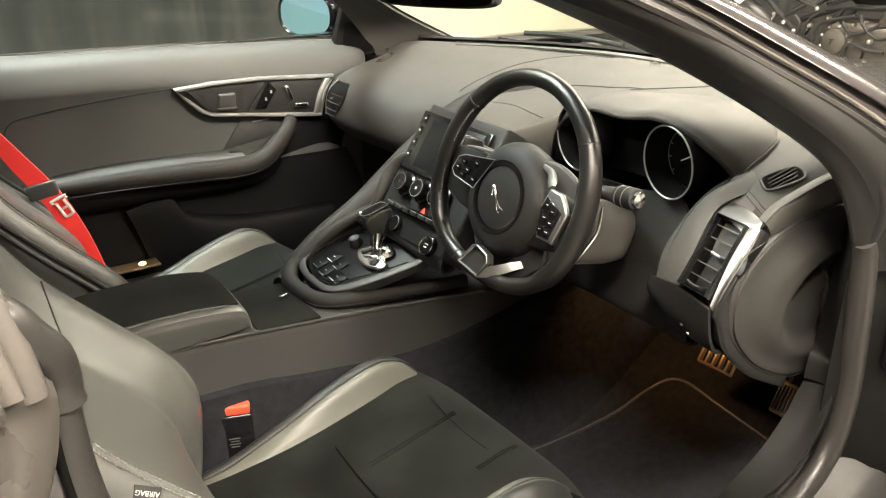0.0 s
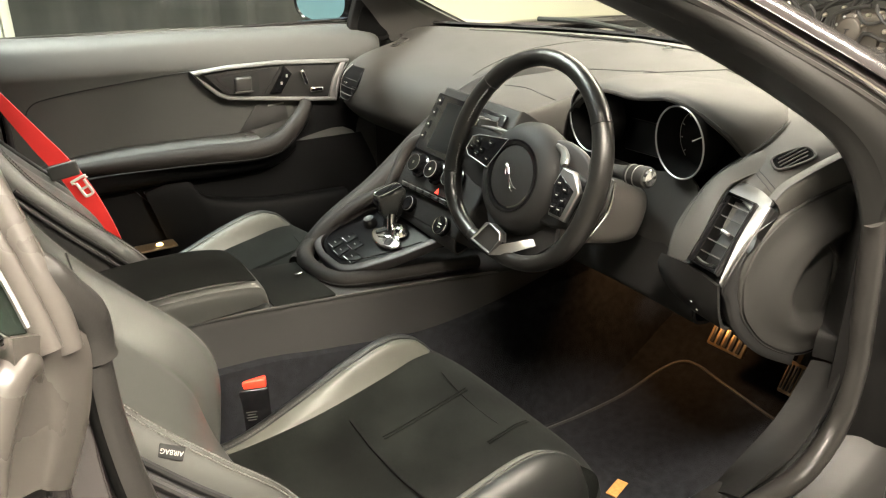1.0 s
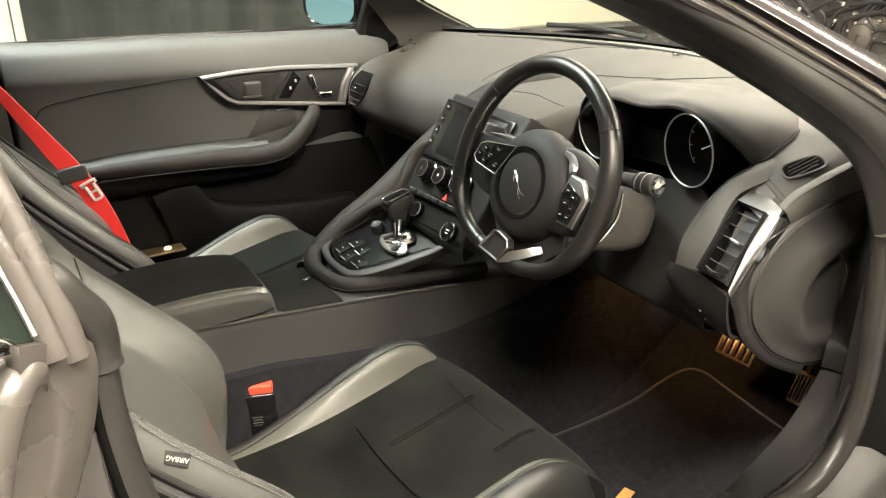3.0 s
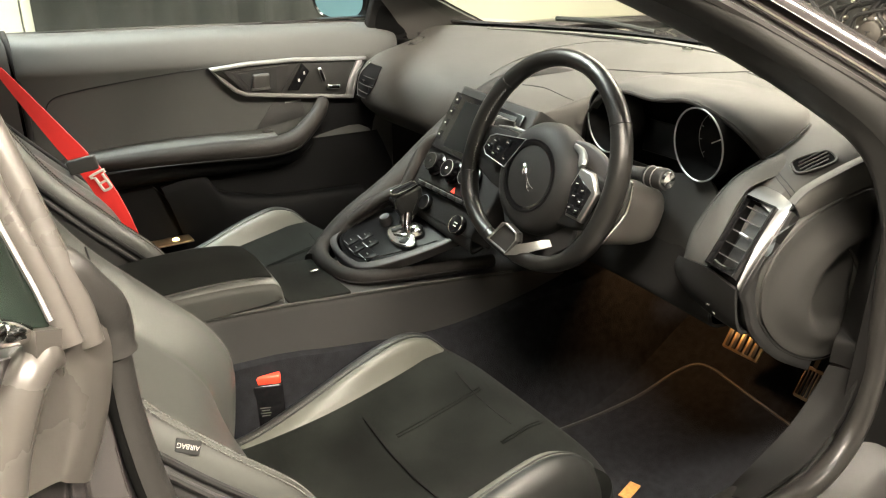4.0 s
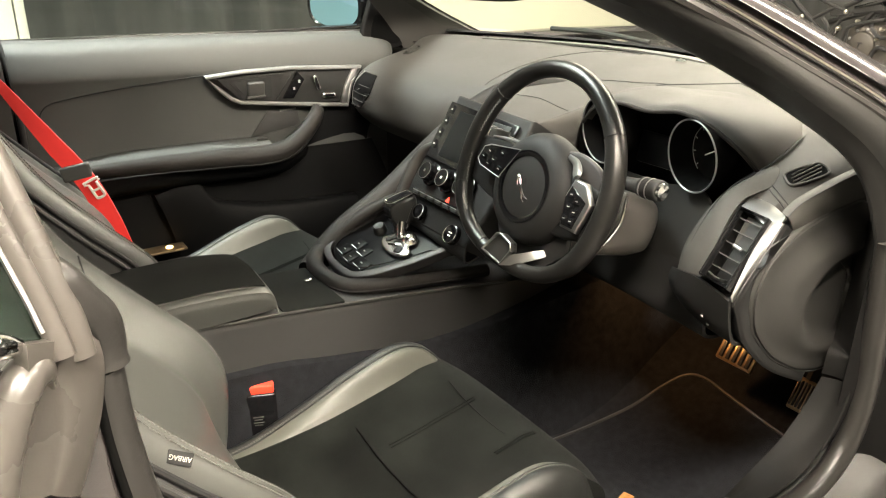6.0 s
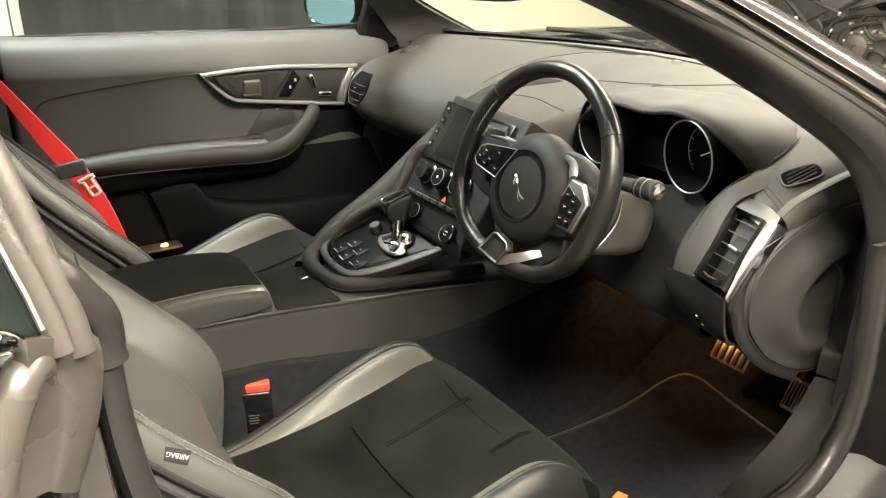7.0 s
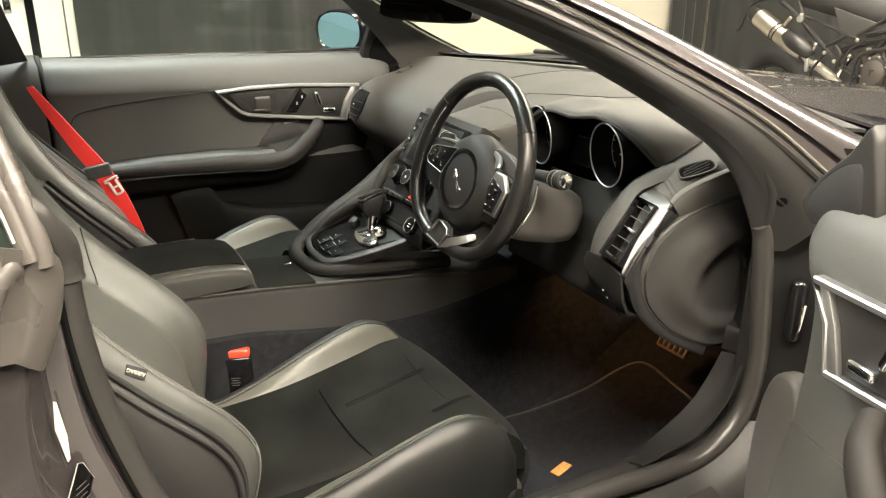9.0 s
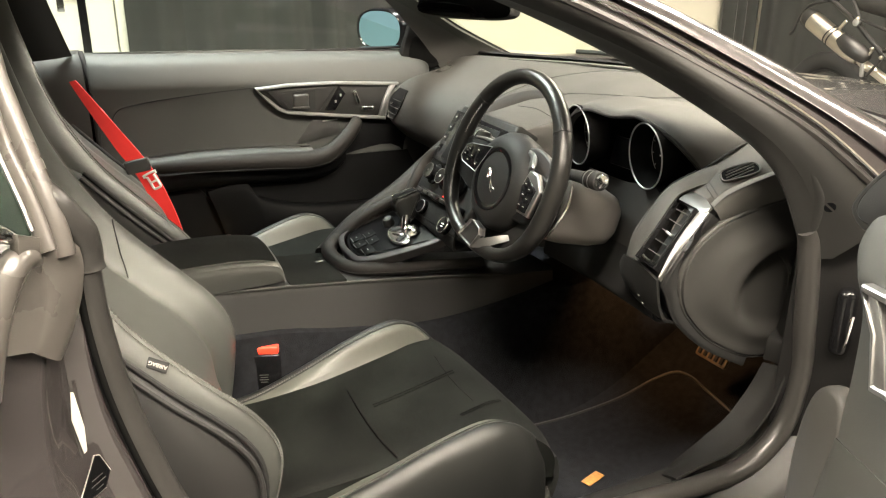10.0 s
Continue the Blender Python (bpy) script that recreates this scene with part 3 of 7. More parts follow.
# instrument hood and cluster
hood_rows = [
    [(0.195, 0.30, 0.80), (0.232, 0.27, 0.86), (0.28, 0.25, 0.905), (0.34, 0.243, 0.930), (0.41, 0.245, 0.928), (0.475, 0.245, 0.938), (0.528, 0.252, 0.926), (0.572, 0.268, 0.898), (0.597, 0.289, 0.866)],
    [(0.185, 0.32, 0.81), (0.222, 0.285, 0.875), (0.274, 0.266, 0.918), (0.34, 0.258, 0.941), (0.41, 0.260, 0.938), (0.476, 0.260, 0.947), (0.533, 0.267, 0.936), (0.580, 0.282, 0.908), (0.604, 0.301, 0.876)],
    [(0.20, 0.37, 0.85), (0.235, 0.345, 0.895), (0.285, 0.33, 0.930), (0.345, 0.325, 0.947), (0.41, 0.325, 0.944), (0.477, 0.325, 0.948), (0.536, 0.328, 0.938), (0.582, 0.335, 0.918), (0.604, 0.342, 0.893)],
    [(0.22, 0.45, 0.895), (0.25, 0.43, 0.908), (0.30, 0.42, 0.924), (0.35, 0.42, 0.934), (0.41, 0.42, 0.932), (0.477, 0.415, 0.935), (0.530, 0.408, 0.930), (0.572, 0.398, 0.918), (0.592, 0.388, 0.902)],
    [(0.24, 0.55, 0.885), (0.27, 0.56, 0.898), (0.31, 0.57, 0.906), (0.36, 0.58, 0.910), (0.41, 0.57, 0.912), (0.47, 0.54, 0.912), (0.518, 0.50, 0.911), (0.552, 0.455, 0.909), (0.570, 0.430, 0.899)]]
part("instrument_hood", shell(smooth_grid(hood_rows, 5, 5), 0.012), DASHSKIN, dash, "leather-covered instrument hood")
part("hood_lip", tube([(p[0], p[1] - 0.003, p[2] - 0.003) for p in hood_rows[0]], 0.0035, 8, 5), STRUT, dash)
part("seam", tube([tuple(Vector(r[8]) + Vector((0.003, 0.0, -0.001))) for r in hood_rows], 0.0016, 6, 6), MATBLACK, dash)
part("instrument_backing", rbox(0.385, 0.02, 0.155, pose(0.395, 0.325, 0.835, -12), 0.02, 3), SEAMBLACK, dash, "black instrument panel backing")
for gx in (0.303, 0.505):
    GM = axes((gx, 0.247, 0.871), (1, -0.2, 0), (0, -0.06, 0.99))
    g = part("gauge", lathe([(0.0, -0.046), (0.048, -0.046), (0.0585, -0.004), (0.0585, 0.0), (0.0555, 0.0), (0.046, -0.040), (0.0, -0.041)], 48, GM), SEAMBLACK, dash, "deep round black dial")
    part("bezel", tube([tuple(GM @ Vector((0.0572 * math.cos(a), 0.0572 * math.sin(a), 0.0006))) for a in (2 * math.pi * i / 28 for i in range(28))], 0.0014, 8, 3, True), SATIN, g, "bright dial ring")
    gm = GM @ pose(0, 0, -0.038)
    part("needle", prism([(-0.0009, -0.012), (0.0009, -0.012), (0.0005, 0.040), (-0.0005, 0.040)], 0.001, gm @ pose(0, 0, 0.003, 0, 0, -62), 0), PALE, g)
    part("scale_ring", tube([tuple(gm @ Vector((0.044 * math.cos(a), 0.044 * math.sin(a), 0.001))) for a in (radians(230 - 280 * i / 24) for i in range(25))], 0.0005, 5, 2), MARK, g)
    for i in range(9):
        a = radians(220 - 32 * i)
        part("tick", rbox(0.0012, 0.005, 0.0006, gm @ pose(0.040 * math.cos(a), 0.040 * math.sin(a), 0.001, 0, 0, math.degrees(a) - 90), 0), MARK, g)
for txt, ang in (("0", -62), ("1", -25), ("2", 12)):
    a = radians(ang)
    lettering(txt, 0.010, gm @ Matrix.Translation((0.031 * math.cos(a), 0.031 * math.sin(a), 0.001)), MARK, g, "numeral")
part("display", rbox(0.09, 0.004, 0.055, pose(0.387, 0.308, 0.845, -12), 0.003), SCREEN, dash, "small instrument display")

# driver's outer vent and trim
def vent(parent, m, w, h, n=4, lean=0.0):
    f = part("vent", frame_of([(0, 0), (w, 0), (w + lean, h), (lean, h)], 0.004, 0.010, m), BLACK, parent, "gloss black air vent")
    part("cavity_shade", prism([(0.003, 0.003), (w - 0.003, 0.003), (w - 0.003 + lean, h - 0.003), (0.003 + lean, h - 0.003)], 0.004, m @ pose(0, 0, -0.022), 0), SEAMBLACK, f)
    part("duct", frame_of([(0.002, 0.002), (w - 0.002, 0.002), (w - 0.002 + lean, h - 0.002), (0.002 + lean, h - 0.002)], 0.004, 0.024, m @ pose(0, 0, -0.022)), SEAMBLACK, f)
    for i in range(n):
        v = 0.2 + 0.68 * i / (n - 1)
        part("slat", rbox(w - 0.006, 0.0013, 0.004, m @ pose(w / 2 + lean * v, h * v, -0.001, 0), 0.0005), PLASTIC_GREY, f)
    for q in (0.36, 0.68):
        part("vane", rbox(0.0016, h * 0.78, 0.006, m @ pose(w * q + lean / 2, h * 0.54, -0.015, 0, 0, -math.degrees(math.atan2(lean, h))), 0.001), PANELBLACK, f)
    part("knob", rbox(0.016, 0.004, 0.006, m @ pose(w * 0.55 + lean / 2, h * 0.52, 0.004, 0, 0, -6), 0.0015, 3), SATIN, f, "bright vent slider")
    part("thumbwheel", tube([tuple(m @ Vector((w * q, h * (0.075 + 0.02 * k), 0.006))) for q, k in ((0.2, 0), (0.4, -1), (0.6, -1), (0.8, 0), (0.92, 1))], [0.003, 0.0034, 0.0034, 0.0034, 0.003], 8, 4), CHROME, f, "bright thumbwheel")
    return f


V_BL, V_BR, V_TL = Vector((0.632, 0.142, 0.741)), Vector((0.688, 0.132, 0.740)), Vector((0.626, 0.218, 0.827))
vent(dash, axes(V_BL, V_BR - V_BL, V_TL - V_BL), 0.057, 0.113, 5, -0.018)
IN_S = [(0.681, 0.199, 0.821), (0.6845, 0.177, 0.797), (0.6875, 0.155, 0.768), (0.690, 0.133, 0.733)]
OUT_S = [(0.697, 0.212, 0.827), (0.6975, 0.186, 0.797), (0.696, 0.160, 0.765), (0.6925, 0.137, 0.724)]
part("vent_strip", shell(smooth_grid([IN_S, [tuple((Vector(a) + Vector(b)) / 2 + Vector((0.0015, -0.0015, 0))) for a, b in zip(IN_S, OUT_S)], OUT_S], 5, 6), 0.005), VENTSATIN, dash, "slim satin metal vent edge")
part("vent_crown", shell(smooth_grid([[(0.624, 0.2205, 0.829), (0.652, 0.2105, 0.827), (0.681, 0.199, 0.8215), (0.6965, 0.211, 0.8275)], [(0.624, 0.236, 0.836), (0.655, 0.226, 0.8345), (0.683, 0.213, 0.8305), (0.696, 0.215, 0.832)], [(0.625, 0.249, 0.838), (0.660, 0.239, 0.838), (0.684, 0.226, 0.836), (0.695, 0.219, 0.835)]], 4, 5), 0.005), VENTSATIN, dash, "satin metal vent crown")
# dark band that runs round the end cover
BAND = OUT_S + [(0.692, 0.146, 0.70), (0.694, 0.172, 0.65), (0.695, 0.240, 0.59), (0.696, 0.33, 0.54)]
RIMS = [(0.699, 0.236, 0.812), (0.699, 0.191, 0.785), (0.699, 0.168, 0.752), (0.699, 0.164, 0.722), (0.699, 0.170, 0.695), (0.699, 0.200, 0.652), (0.699, 0.262, 0.606), (0.699, 0.345, 0.556)]
part("end_band", shell(smooth_grid([[(x - 0.05, y + 0.012, z + (0.012 if z < 0.7 else -0.004)) for x, y, z in BAND], [(x - 0.004, y + 0.001, z) for x, y, z in BAND], [(x + 0.0035, y + 0.005, z - 0.002) for x, y, z in BAND], [tuple((Vector(a) + Vector(b)) / 2 + Vector((0.003, 0, 0))) for a, b in zip(BAND, RIMS)], RIMS], 5, 6), 0.004), BAND_BLACK, dash, "dark moulded band round the dash end")
part("vent_shoulder", shell(smooth_grid([[(0.548, 0.215, 0.705), (0.548, 0.225, 0.76), (0.560, 0.265, 0.825), (0.583, 0.310, 0.862), (0.590, 0.345, 0.872)], [(0.562, 0.175, 0.712), (0.562, 0.19, 0.765), (0.577, 0.234, 0.829), (0.600, 0.281, 0.864), (0.610, 0.330, 0.878)], [(0.595, 0.157, 0.726), (0.592, 0.177, 0.768), (0.597, 0.214, 0.834), (0.612, 0.258, 0.861), (0.628, 0.310, 0.872)], [(0.6285, 0.146, 0.737), (0.6235, 0.172, 0.775), (0.6205, 0.215, 0.829), (0.628, 0.248, 0.846), (0.645, 0.290, 0.858)]], 6, 6), 0.006), DASHSKIN, dash, "padded leather shoulder round the vent")
seam("seam", [(0.577, 0.1655, 0.717), (0.576, 0.183, 0.767), (0.586, 0.224, 0.834), (0.6045, 0.270, 0.8655)], dash, 0.0011)
# leather side of the dash between the end seam and the cover
END_SEAM = [(0.6945, 0.226, 0.832), (0.698, 0.236, 0.844), (0.702, 0.248, 0.853), (0.708, 0.280, 0.865), (0.713, 0.335, 0.878), (0.716, 0.40, 0.885), (0.718, 0.47, 0.885)]
COVER_TOP = [(0.6935, 0.2445, 0.806), (0.6975, 0.262, 0.812), (0.6985, 0.28, 0.817), (0.6990, 0.315, 0.824), (0.6995, 0.37, 0.828), (0.6995, 0.43, 0.828), (0.70, 0.48, 0.82)]
part("end_leather", shell(smooth_grid([[(x - 0.014, y + 0.006, z + 0.002) for x, y, z in END_SEAM], END_SEAM, [tuple((Vector(a) + Vector(b)) / 2 + Vector((0.004, -0.002, 0.002))) for a, b in zip(END_SEAM, COVER_TOP)], COVER_TOP, [(x - 0.01, y + 0.004, z - 0.03) for x, y, z in COVER_TOP]], 5, 6), 0.004), DASHSKIN, dash, "leather side of the dashboard end")
seam("seam", [(x + 0.0008, y, z + 0.0012) for x, y, z in END_SEAM], dash, 0.0011)
# switch panel under the vent
sp = part("switch_panel", shell(smooth_grid([[(0.548, 0.188, 0.712), (0.585, 0.161, 0.727), (0.632, 0.1425, 0.737), (0.690, 0.135, 0.728)], [(0.548, 0.181, 0.700), (0.588, 0.153, 0.703), (0.640, 0.140, 0.703), (0.691, 0.140, 0.695)], [(0.562, 0.176, 0.686), (0.598, 0.156, 0.683), (0.648, 0.146, 0.677), (0.692, 0.147, 0.672)], [(0.570, 0.186, 0.676), (0.605, 0.168, 0.671), (0.652, 0.160, 0.663), (0.692, 0.162, 0.655)], [(0.580, 0.23, 0.668), (0.612, 0.225, 0.662), (0.655, 0.22, 0.652), (0.69, 0.22, 0.64)]], 5, 5), 0.005), DARKTRIM, dash, "dark switch panel below the vent")
for bx, bz in ((0.588, 0.703), (0.590, 0.694), (0.607, 0.692), (0.645, 0.684), (0.659, 0.677)):
    part("symbol", rbox(0.004, 0.0022, 0.001, axes((bx, 0.1500 - 0.22 * (bx - 0.588), bz), (1, -0.2, 0), (0, -0.25, 1)), 0), MARK, sp)
# round end cover of the dash
CAP = cr([(0.238, 0.806, 0), (0.192, 0.777, 0), (0.172, 0.744, 0), (0.167, 0.712, 0), (0.180, 0.668, 0), (0.225, 0.617, 0), (0.275, 0.582, 0), (0.335, 0.553, 0), (0.392, 0.543, 0), (0.445, 0.56, 0), (0.460, 0.66, 0), (0.462, 0.757, 0), (0.455, 0.808, 0), (0.41, 0.832, 0), (0.352, 0.829, 0), (0.293, 0.821, 0)], 5, True)


def ease(t):
    t = min(1.0, max(0.0, t))
    return t * t * (3 - 2 * t)


def cap_x(y, z, k):
    """How far the end cover stands out: a flat land, a swelling and a hollow towards the back."""
    e = math.hypot((y - 0.405) / 0.128, (z - 0.672) / 0.084)
    return 0.7005 + 0.013 * ease((0.88 - k) / 0.36) - 0.020 * ease((1.04 - e) / 0.34)


cap = []
for k, d in ((1.0, -0.04), (1.0, -0.004), (0.985, 0.0), (0.972, 0.0005), (0.965, -0.003), (0.955, -0.003), (0.946, 0.001), (0.92, 0.002), (0.88, 0.002), (0.84, 0.002), (0.79, 0.002), (0.74, 0.002), (0.69, 0.002), (0.64, 0.002), (0.59, 0.002), (0.54, 0.002), (0.49, 0.002), (0.43, 0.002), (0.37, 0.002), (0.30, 0.002), (0.2, 0.002), (0.1, 0.002), (0.02, 0.002)):
    ring_ = [(0.34 + (p.x - 0.34) * k, 0.69 + (p.y - 0.69) * k) for p in CAP]
    cap.append([(cap_x(y, z, k) + d, y, z) for y, z in ring_])
part("end_cap", grid(cap, ring=True, caps=True), PANELGREY, dash, "round grey plastic dashboard end cover with a hollow", 50)
# slotted demister vents let into the top of the dash, both ends
for s in (1, -1):
    at, nrm, k, dist = DASH_TREE.ray_cast(Vector((0.661, 0.309, 1.3) if s > 0 else (-0.585, 0.40, 1.3)), Vector((0, 0, -1)))
    nrm = nrm if nrm.z > 0 else -nrm
    if s > 0:
        nrm = Vector((0.22, -0.42, 0.88)).normalized()
    along = Vector((0.5, 1, 0.4) if s > 0 else (-0.45, 1, 0.2))
    m = axes(at + nrm * 0.0005, along - nrm * along.dot(nrm), nrm.cross(along))
    SV = [(p.x, p.y) for p in cr([(-0.030, -0.014, 0), (0.012, -0.017, 0), (0.028, -0.012, 0), (0.031, 0.004, 0), (0.020, 0.015, 0), (-0.022, 0.016, 0), (-0.033, 0.004, 0)], 4, True)]
    v = part("side_vent", frame_of(SV, 0.0035, 0.0028, m), DASHSKIN, dash, "slotted side window demister vent")
    # flat black patch painting the dark depth of the slots
    part("cavity_shade", prism([(x * 0.95, y * 0.93) for x, y in SV], 0.001, m @ pose(0, 0, -0.0002), 0), SEAMBLACK, v)
    for i in range(4):
        part("slat", rbox(0.052 - 0.006 * abs(i - 1.5), 0.0016, 0.002, m @ pose(-0.001 + 0.0014 * (i - 1.5), -0.0095 + 0.0063 * i, 0.0022, 0, 0, 9), 0.0005), DASHSKIN, v)
# passenger's outer vent: a black louvred face beside a curved satin band
def on_dash(x, z, d=0.0):
    q, nrm, k, dist = DASH_TREE.ray_cast(Vector((x, -0.5, z)), Vector((0, 1, 0)))
    return tuple(q + Vector((0, -d, 0.3 * d)))


PV = [((-0.652, -0.590, -0.522), 0.845), ((-0.657, -0.606, -0.510), 0.823), ((-0.660, -0.617, -0.515), 0.802), ((-0.661, -0.622, -0.533), 0.783), ((-0.662, -0.625, -0.553), 0.768), ((-0.662, -0.628, -0.574), 0.757)]
PV_I = [on_dash(x[1], z, 0.004) for x, z in PV]
PV_R = [on_dash(x[2], z, 0.004) for x, z in PV]
PV_O = [(x[0], on_dash(-0.655, z)[1] + 0.016, z) for x, z in PV]
PV_M = [on_dash((x[1] + x[2]) / 2, z, 0.003) for x, z in PV]
pv = part("vent", shell(smooth_grid([PV_I, PV_M, PV_R], 4, 4), 0.006), PANELBLACK, dash, "gloss black air vent")
for a, m_, b in list(zip(PV_I, PV_M, PV_R))[:5]:
    part("slat", tube([Vector(a) + Vector((0.003, -0.003, -0.008)), Vector(m_) + Vector((0, -0.004, -0.008)), Vector(b) + Vector((-0.003, -0.003, -0.008))], 0.0011, 8, 4, flat=0.6), PLASTIC_GREY, pv)
part("knob", rbox(0.016, 0.006, 0.005, pose(*(Vector(PV_M[2]) + Vector((0, -0.006, 0.004))), 0, 0, 0), 0.002), CHROME, pv, "bright vent slider")
part("thumbwheel", tube([Vector(PV_I[5]) + Vector((0.004, -0.004, 0)), Vector(PV_M[5]) + Vector((0, -0.005, 0)), Vector(PV_R[5]) + Vector((-0.004, -0.004, 0))], 0.003, 8, 4), CHROME, pv, "bright thumbwheel")
part("vent_band", shell(smooth_grid([PV_O, [tuple((Vector(a) + Vector(b)) / 2 + Vector((-0.002, -0.007, 0))) for a, b in zip(PV_O, PV_I)], [tuple(Vector(a) + Vector((0, -0.002, 0))) for a in PV_I]], 4, 4), 0.005), SATIN, dash, "curved satin metal vent band")
part("airbag_mark", tube([(-0.50, 0.222, 0.80), (-0.535, 0.222, 0.80), (-0.54, 0.2215, 0.79), (-0.535, 0.2215, 0.78), (-0.50, 0.222, 0.78)], 0.0008, 5, 3), MATBLACK, dash)

# centre stack
SN = Vector((0, -1, 0.65)).normalized()
SU = Vector((0, 0.65, 1)).normalized()


def on_stack(x, z, d=0.0):
    return axes(Vector((x, 0.137 + 0.65 * (z - 0.83), z)) + SN * d, (1, 0, 0), SU)


part("stack_face", prism([(-0.045, -0.018), (0.205, -0.018), (0.22, 0.06), (0.215, 0.245), (-0.03, 0.252), (-0.04, 0.10)], 0.06, on_stack(0.0, 0.675, -0.06), 0.008, 3), DARKTRIM, dash, "dark centre stack fascia")
scr = part("screen", prism([(-0.026, 0.0), (0.19, -0.006), (0.195, 0.114), (-0.028, 0.122)], 0.008, on_stack(0.0, 0.768, 0.001), 0.003), BLACK, dash, "black touchscreen with gloss frame")
part("glass", rbox(0.165, 0.098, 0.002, on_stack(0.098, 0.817, 0.0095), 0.001), SCREEN, scr)
for i in range(4):
    part("button", rbox(0.015, 0.018, 0.003, on_stack(-0.012 - 0.0008 * i, 0.857 - 0.0215 * i, 0.0085), 0.001), BLACK, scr)
    part("symbol", rbox(0.004, 0.003, 0.001, on_stack(-0.012 - 0.0008 * i, 0.857 - 0.0215 * i, 0.0105), 0), MARK, scr)
for x in (0.021, 0.080, 0.139):
    kb = part("rotary_knob", lathe([(0.0, 0.0), (0.024, 0.0), (0.024, 0.005), (0.0195, 0.007), (0.0185, 0.022), (0.0165, 0.024), (0.0, 0.023)], 36, on_stack(x, 0.744, 0.002)), BLACK, dash, "round climate control knob")
    part("ring", tube([tuple(on_stack(x, 0.744, 0.0255) @ Vector((0.0168 * math.cos(a), 0.0168 * math.sin(a), 0))) for a in (2 * math.pi * i / 20 for i in range(20))], 0.0007, 6, 2, True), PLASTIC_GREY if x < 0.05 else SATIN, kb)
    part("symbol", rbox(0.004, 0.005, 0.001, on_stack(x, 0.744, 0.0258), 0), PALE if x == 0.080 else PLASTIC_GREY, kb)
part("switch_bar", prism([(-0.005, 0.0), (0.20, 0.0), (0.20, 0.016), (-0.01, 0.016)], 0.010, on_stack(0.0, 0.699, 0.0), 0.003), BLACK, dash, "gloss black switch bar")
for i in range(7):
    b = part("toggle", rbox(0.021, 0.008, 0.010, on_stack(0.012 + 0.0265 * i, 0.7055, 0.011), 0.003), PLASTIC, dash)
    part("toggle_edge", rbox(0.019, 0.0012, 0.001, on_stack(0.012 + 0.0265 * i, 0.7085, 0.0165), 0), SATIN, b)
    if i == 4:
        part("warning_mark", prism([(-0.006, -0.005), (0.006, -0.005), (0, 0.006)], 0.001, on_stack(0.112, 0.7165, 0.010), 0), LIT_RED, b, "red hazard triangle")
part("stack_foot", shell(smooth_grid([[(x, 0.0335, 0.668) for x in (-0.045, 0.03, 0.11, 0.175, 0.205)], [(x, 0.028, 0.655 - 0.05 * max(0, x)) for x in (-0.045, 0.03, 0.11, 0.175, 0.205)], [(x, 0.034, 0.649 - 0.10 * max(0, x)) for x in (-0.045, 0.03, 0.11, 0.175, 0.205)], [(x, 0.060, 0.655 - 0.10 * x) for x in (-0.045, 0.03, 0.11, 0.175, 0.205)]], 5, 5), 0.004), DARKTRIM, dash, "curved dark foot of the centre stack")
part("stack_cheek", tube([(-0.012, 0.116, 0.792), (-0.036, 0.104, 0.780), (-0.050, 0.086, 0.755), (-0.047, 0.062, 0.718), (-0.042, 0.040, 0.684), (-0.040, 0.022, 0.655)], [0.010, 0.014, 0.0155, 0.0155, 0.015, 0.014], 14, 6, flat=0.75, up=(1, 0, 0)), STRUT, dash, "leather-wrapped cheek beside the knobs")

# ---- centre console ----
con = thing("centre_console", (CX, -0.2, 0.17), "black leather and plastic car centre console", "console")
cs = []
for y, z in ((-0.95, 0.60), (-0.60, 0.597), (-0.442, 0.588), (-0.285, 0.576), (-0.105, 0.557), (0.06, 0.538), (0.20, 0.52), (0.34, 0.51)):
    w = 0.086
    cs.append([(CX - w - 0.012, y, z - 0.12), (CX - w - 0.004, y, z - 0.02), (CX - w + 0.006, y, z), (CX, y, z + 0.004), (CX + w - 0.008, y, z), (CX + w, y, z - 0.006), (CX + w + 0.004, y, z - 0.03), (CX + w + 0.016, y, z - 0.115)])
part("console_body", shell(smooth_grid(cs, 4, 4), 0.006), CONSOLE, con, "dark leather console side and top")
part("edge_trim", tube([(CX + 0.085, y, z + 0.001) for y, z in ((-0.60, 0.597), (-0.442, 0.588), (-0.285, 0.576), (-0.105, 0.557), (0.06, 0.538), (0.20, 0.52))], 0.003, 6), PLASTIC_GREY, con)
# armrest
ar = []
for y, z, w in ((-0.62, 0.640, 0.085), (-0.50, 0.648, 0.092), (-0.40, 0.648, 0.094), (-0.33, 0.640, 0.092), (-0.305, 0.628, 0.088), (-0.297, 0.605, 0.086)):
    ar.append([(CX - w, y, 0.592), (CX - w, y, z - 0.018), (CX - w + 0.015, y, z - 0.003), (CX, y, z + 0.003), (CX + w - 0.012, y, z - 0.006), (CX + w - 0.001, y, z - 0.016), (CX + w, y, z - 0.03), (CX + w - 0.004, y, 0.590)])
arm = part("armrest", grid(smooth_grid(ar, 4, 4), ring=True, caps=True), LEATHER_SOFT, con, "padded leather armrest lid")
part("armrest_top", shell(smooth_grid([[(x0 * w + CX, y, z) for x0, z in ((-0.86, zz - 0.001), (0, zz + 0.005), (0.86, zz - 0.003))] for y, zz, w in ((-0.62, 0.642, 0.085), (-0.50, 0.650, 0.092), (-0.40, 0.650, 0.094), (-0.335, 0.643, 0.09), (-0.312, 0.636, 0.086))], 4, 6), 0.003), SUEDE, arm, "black suede armrest top")
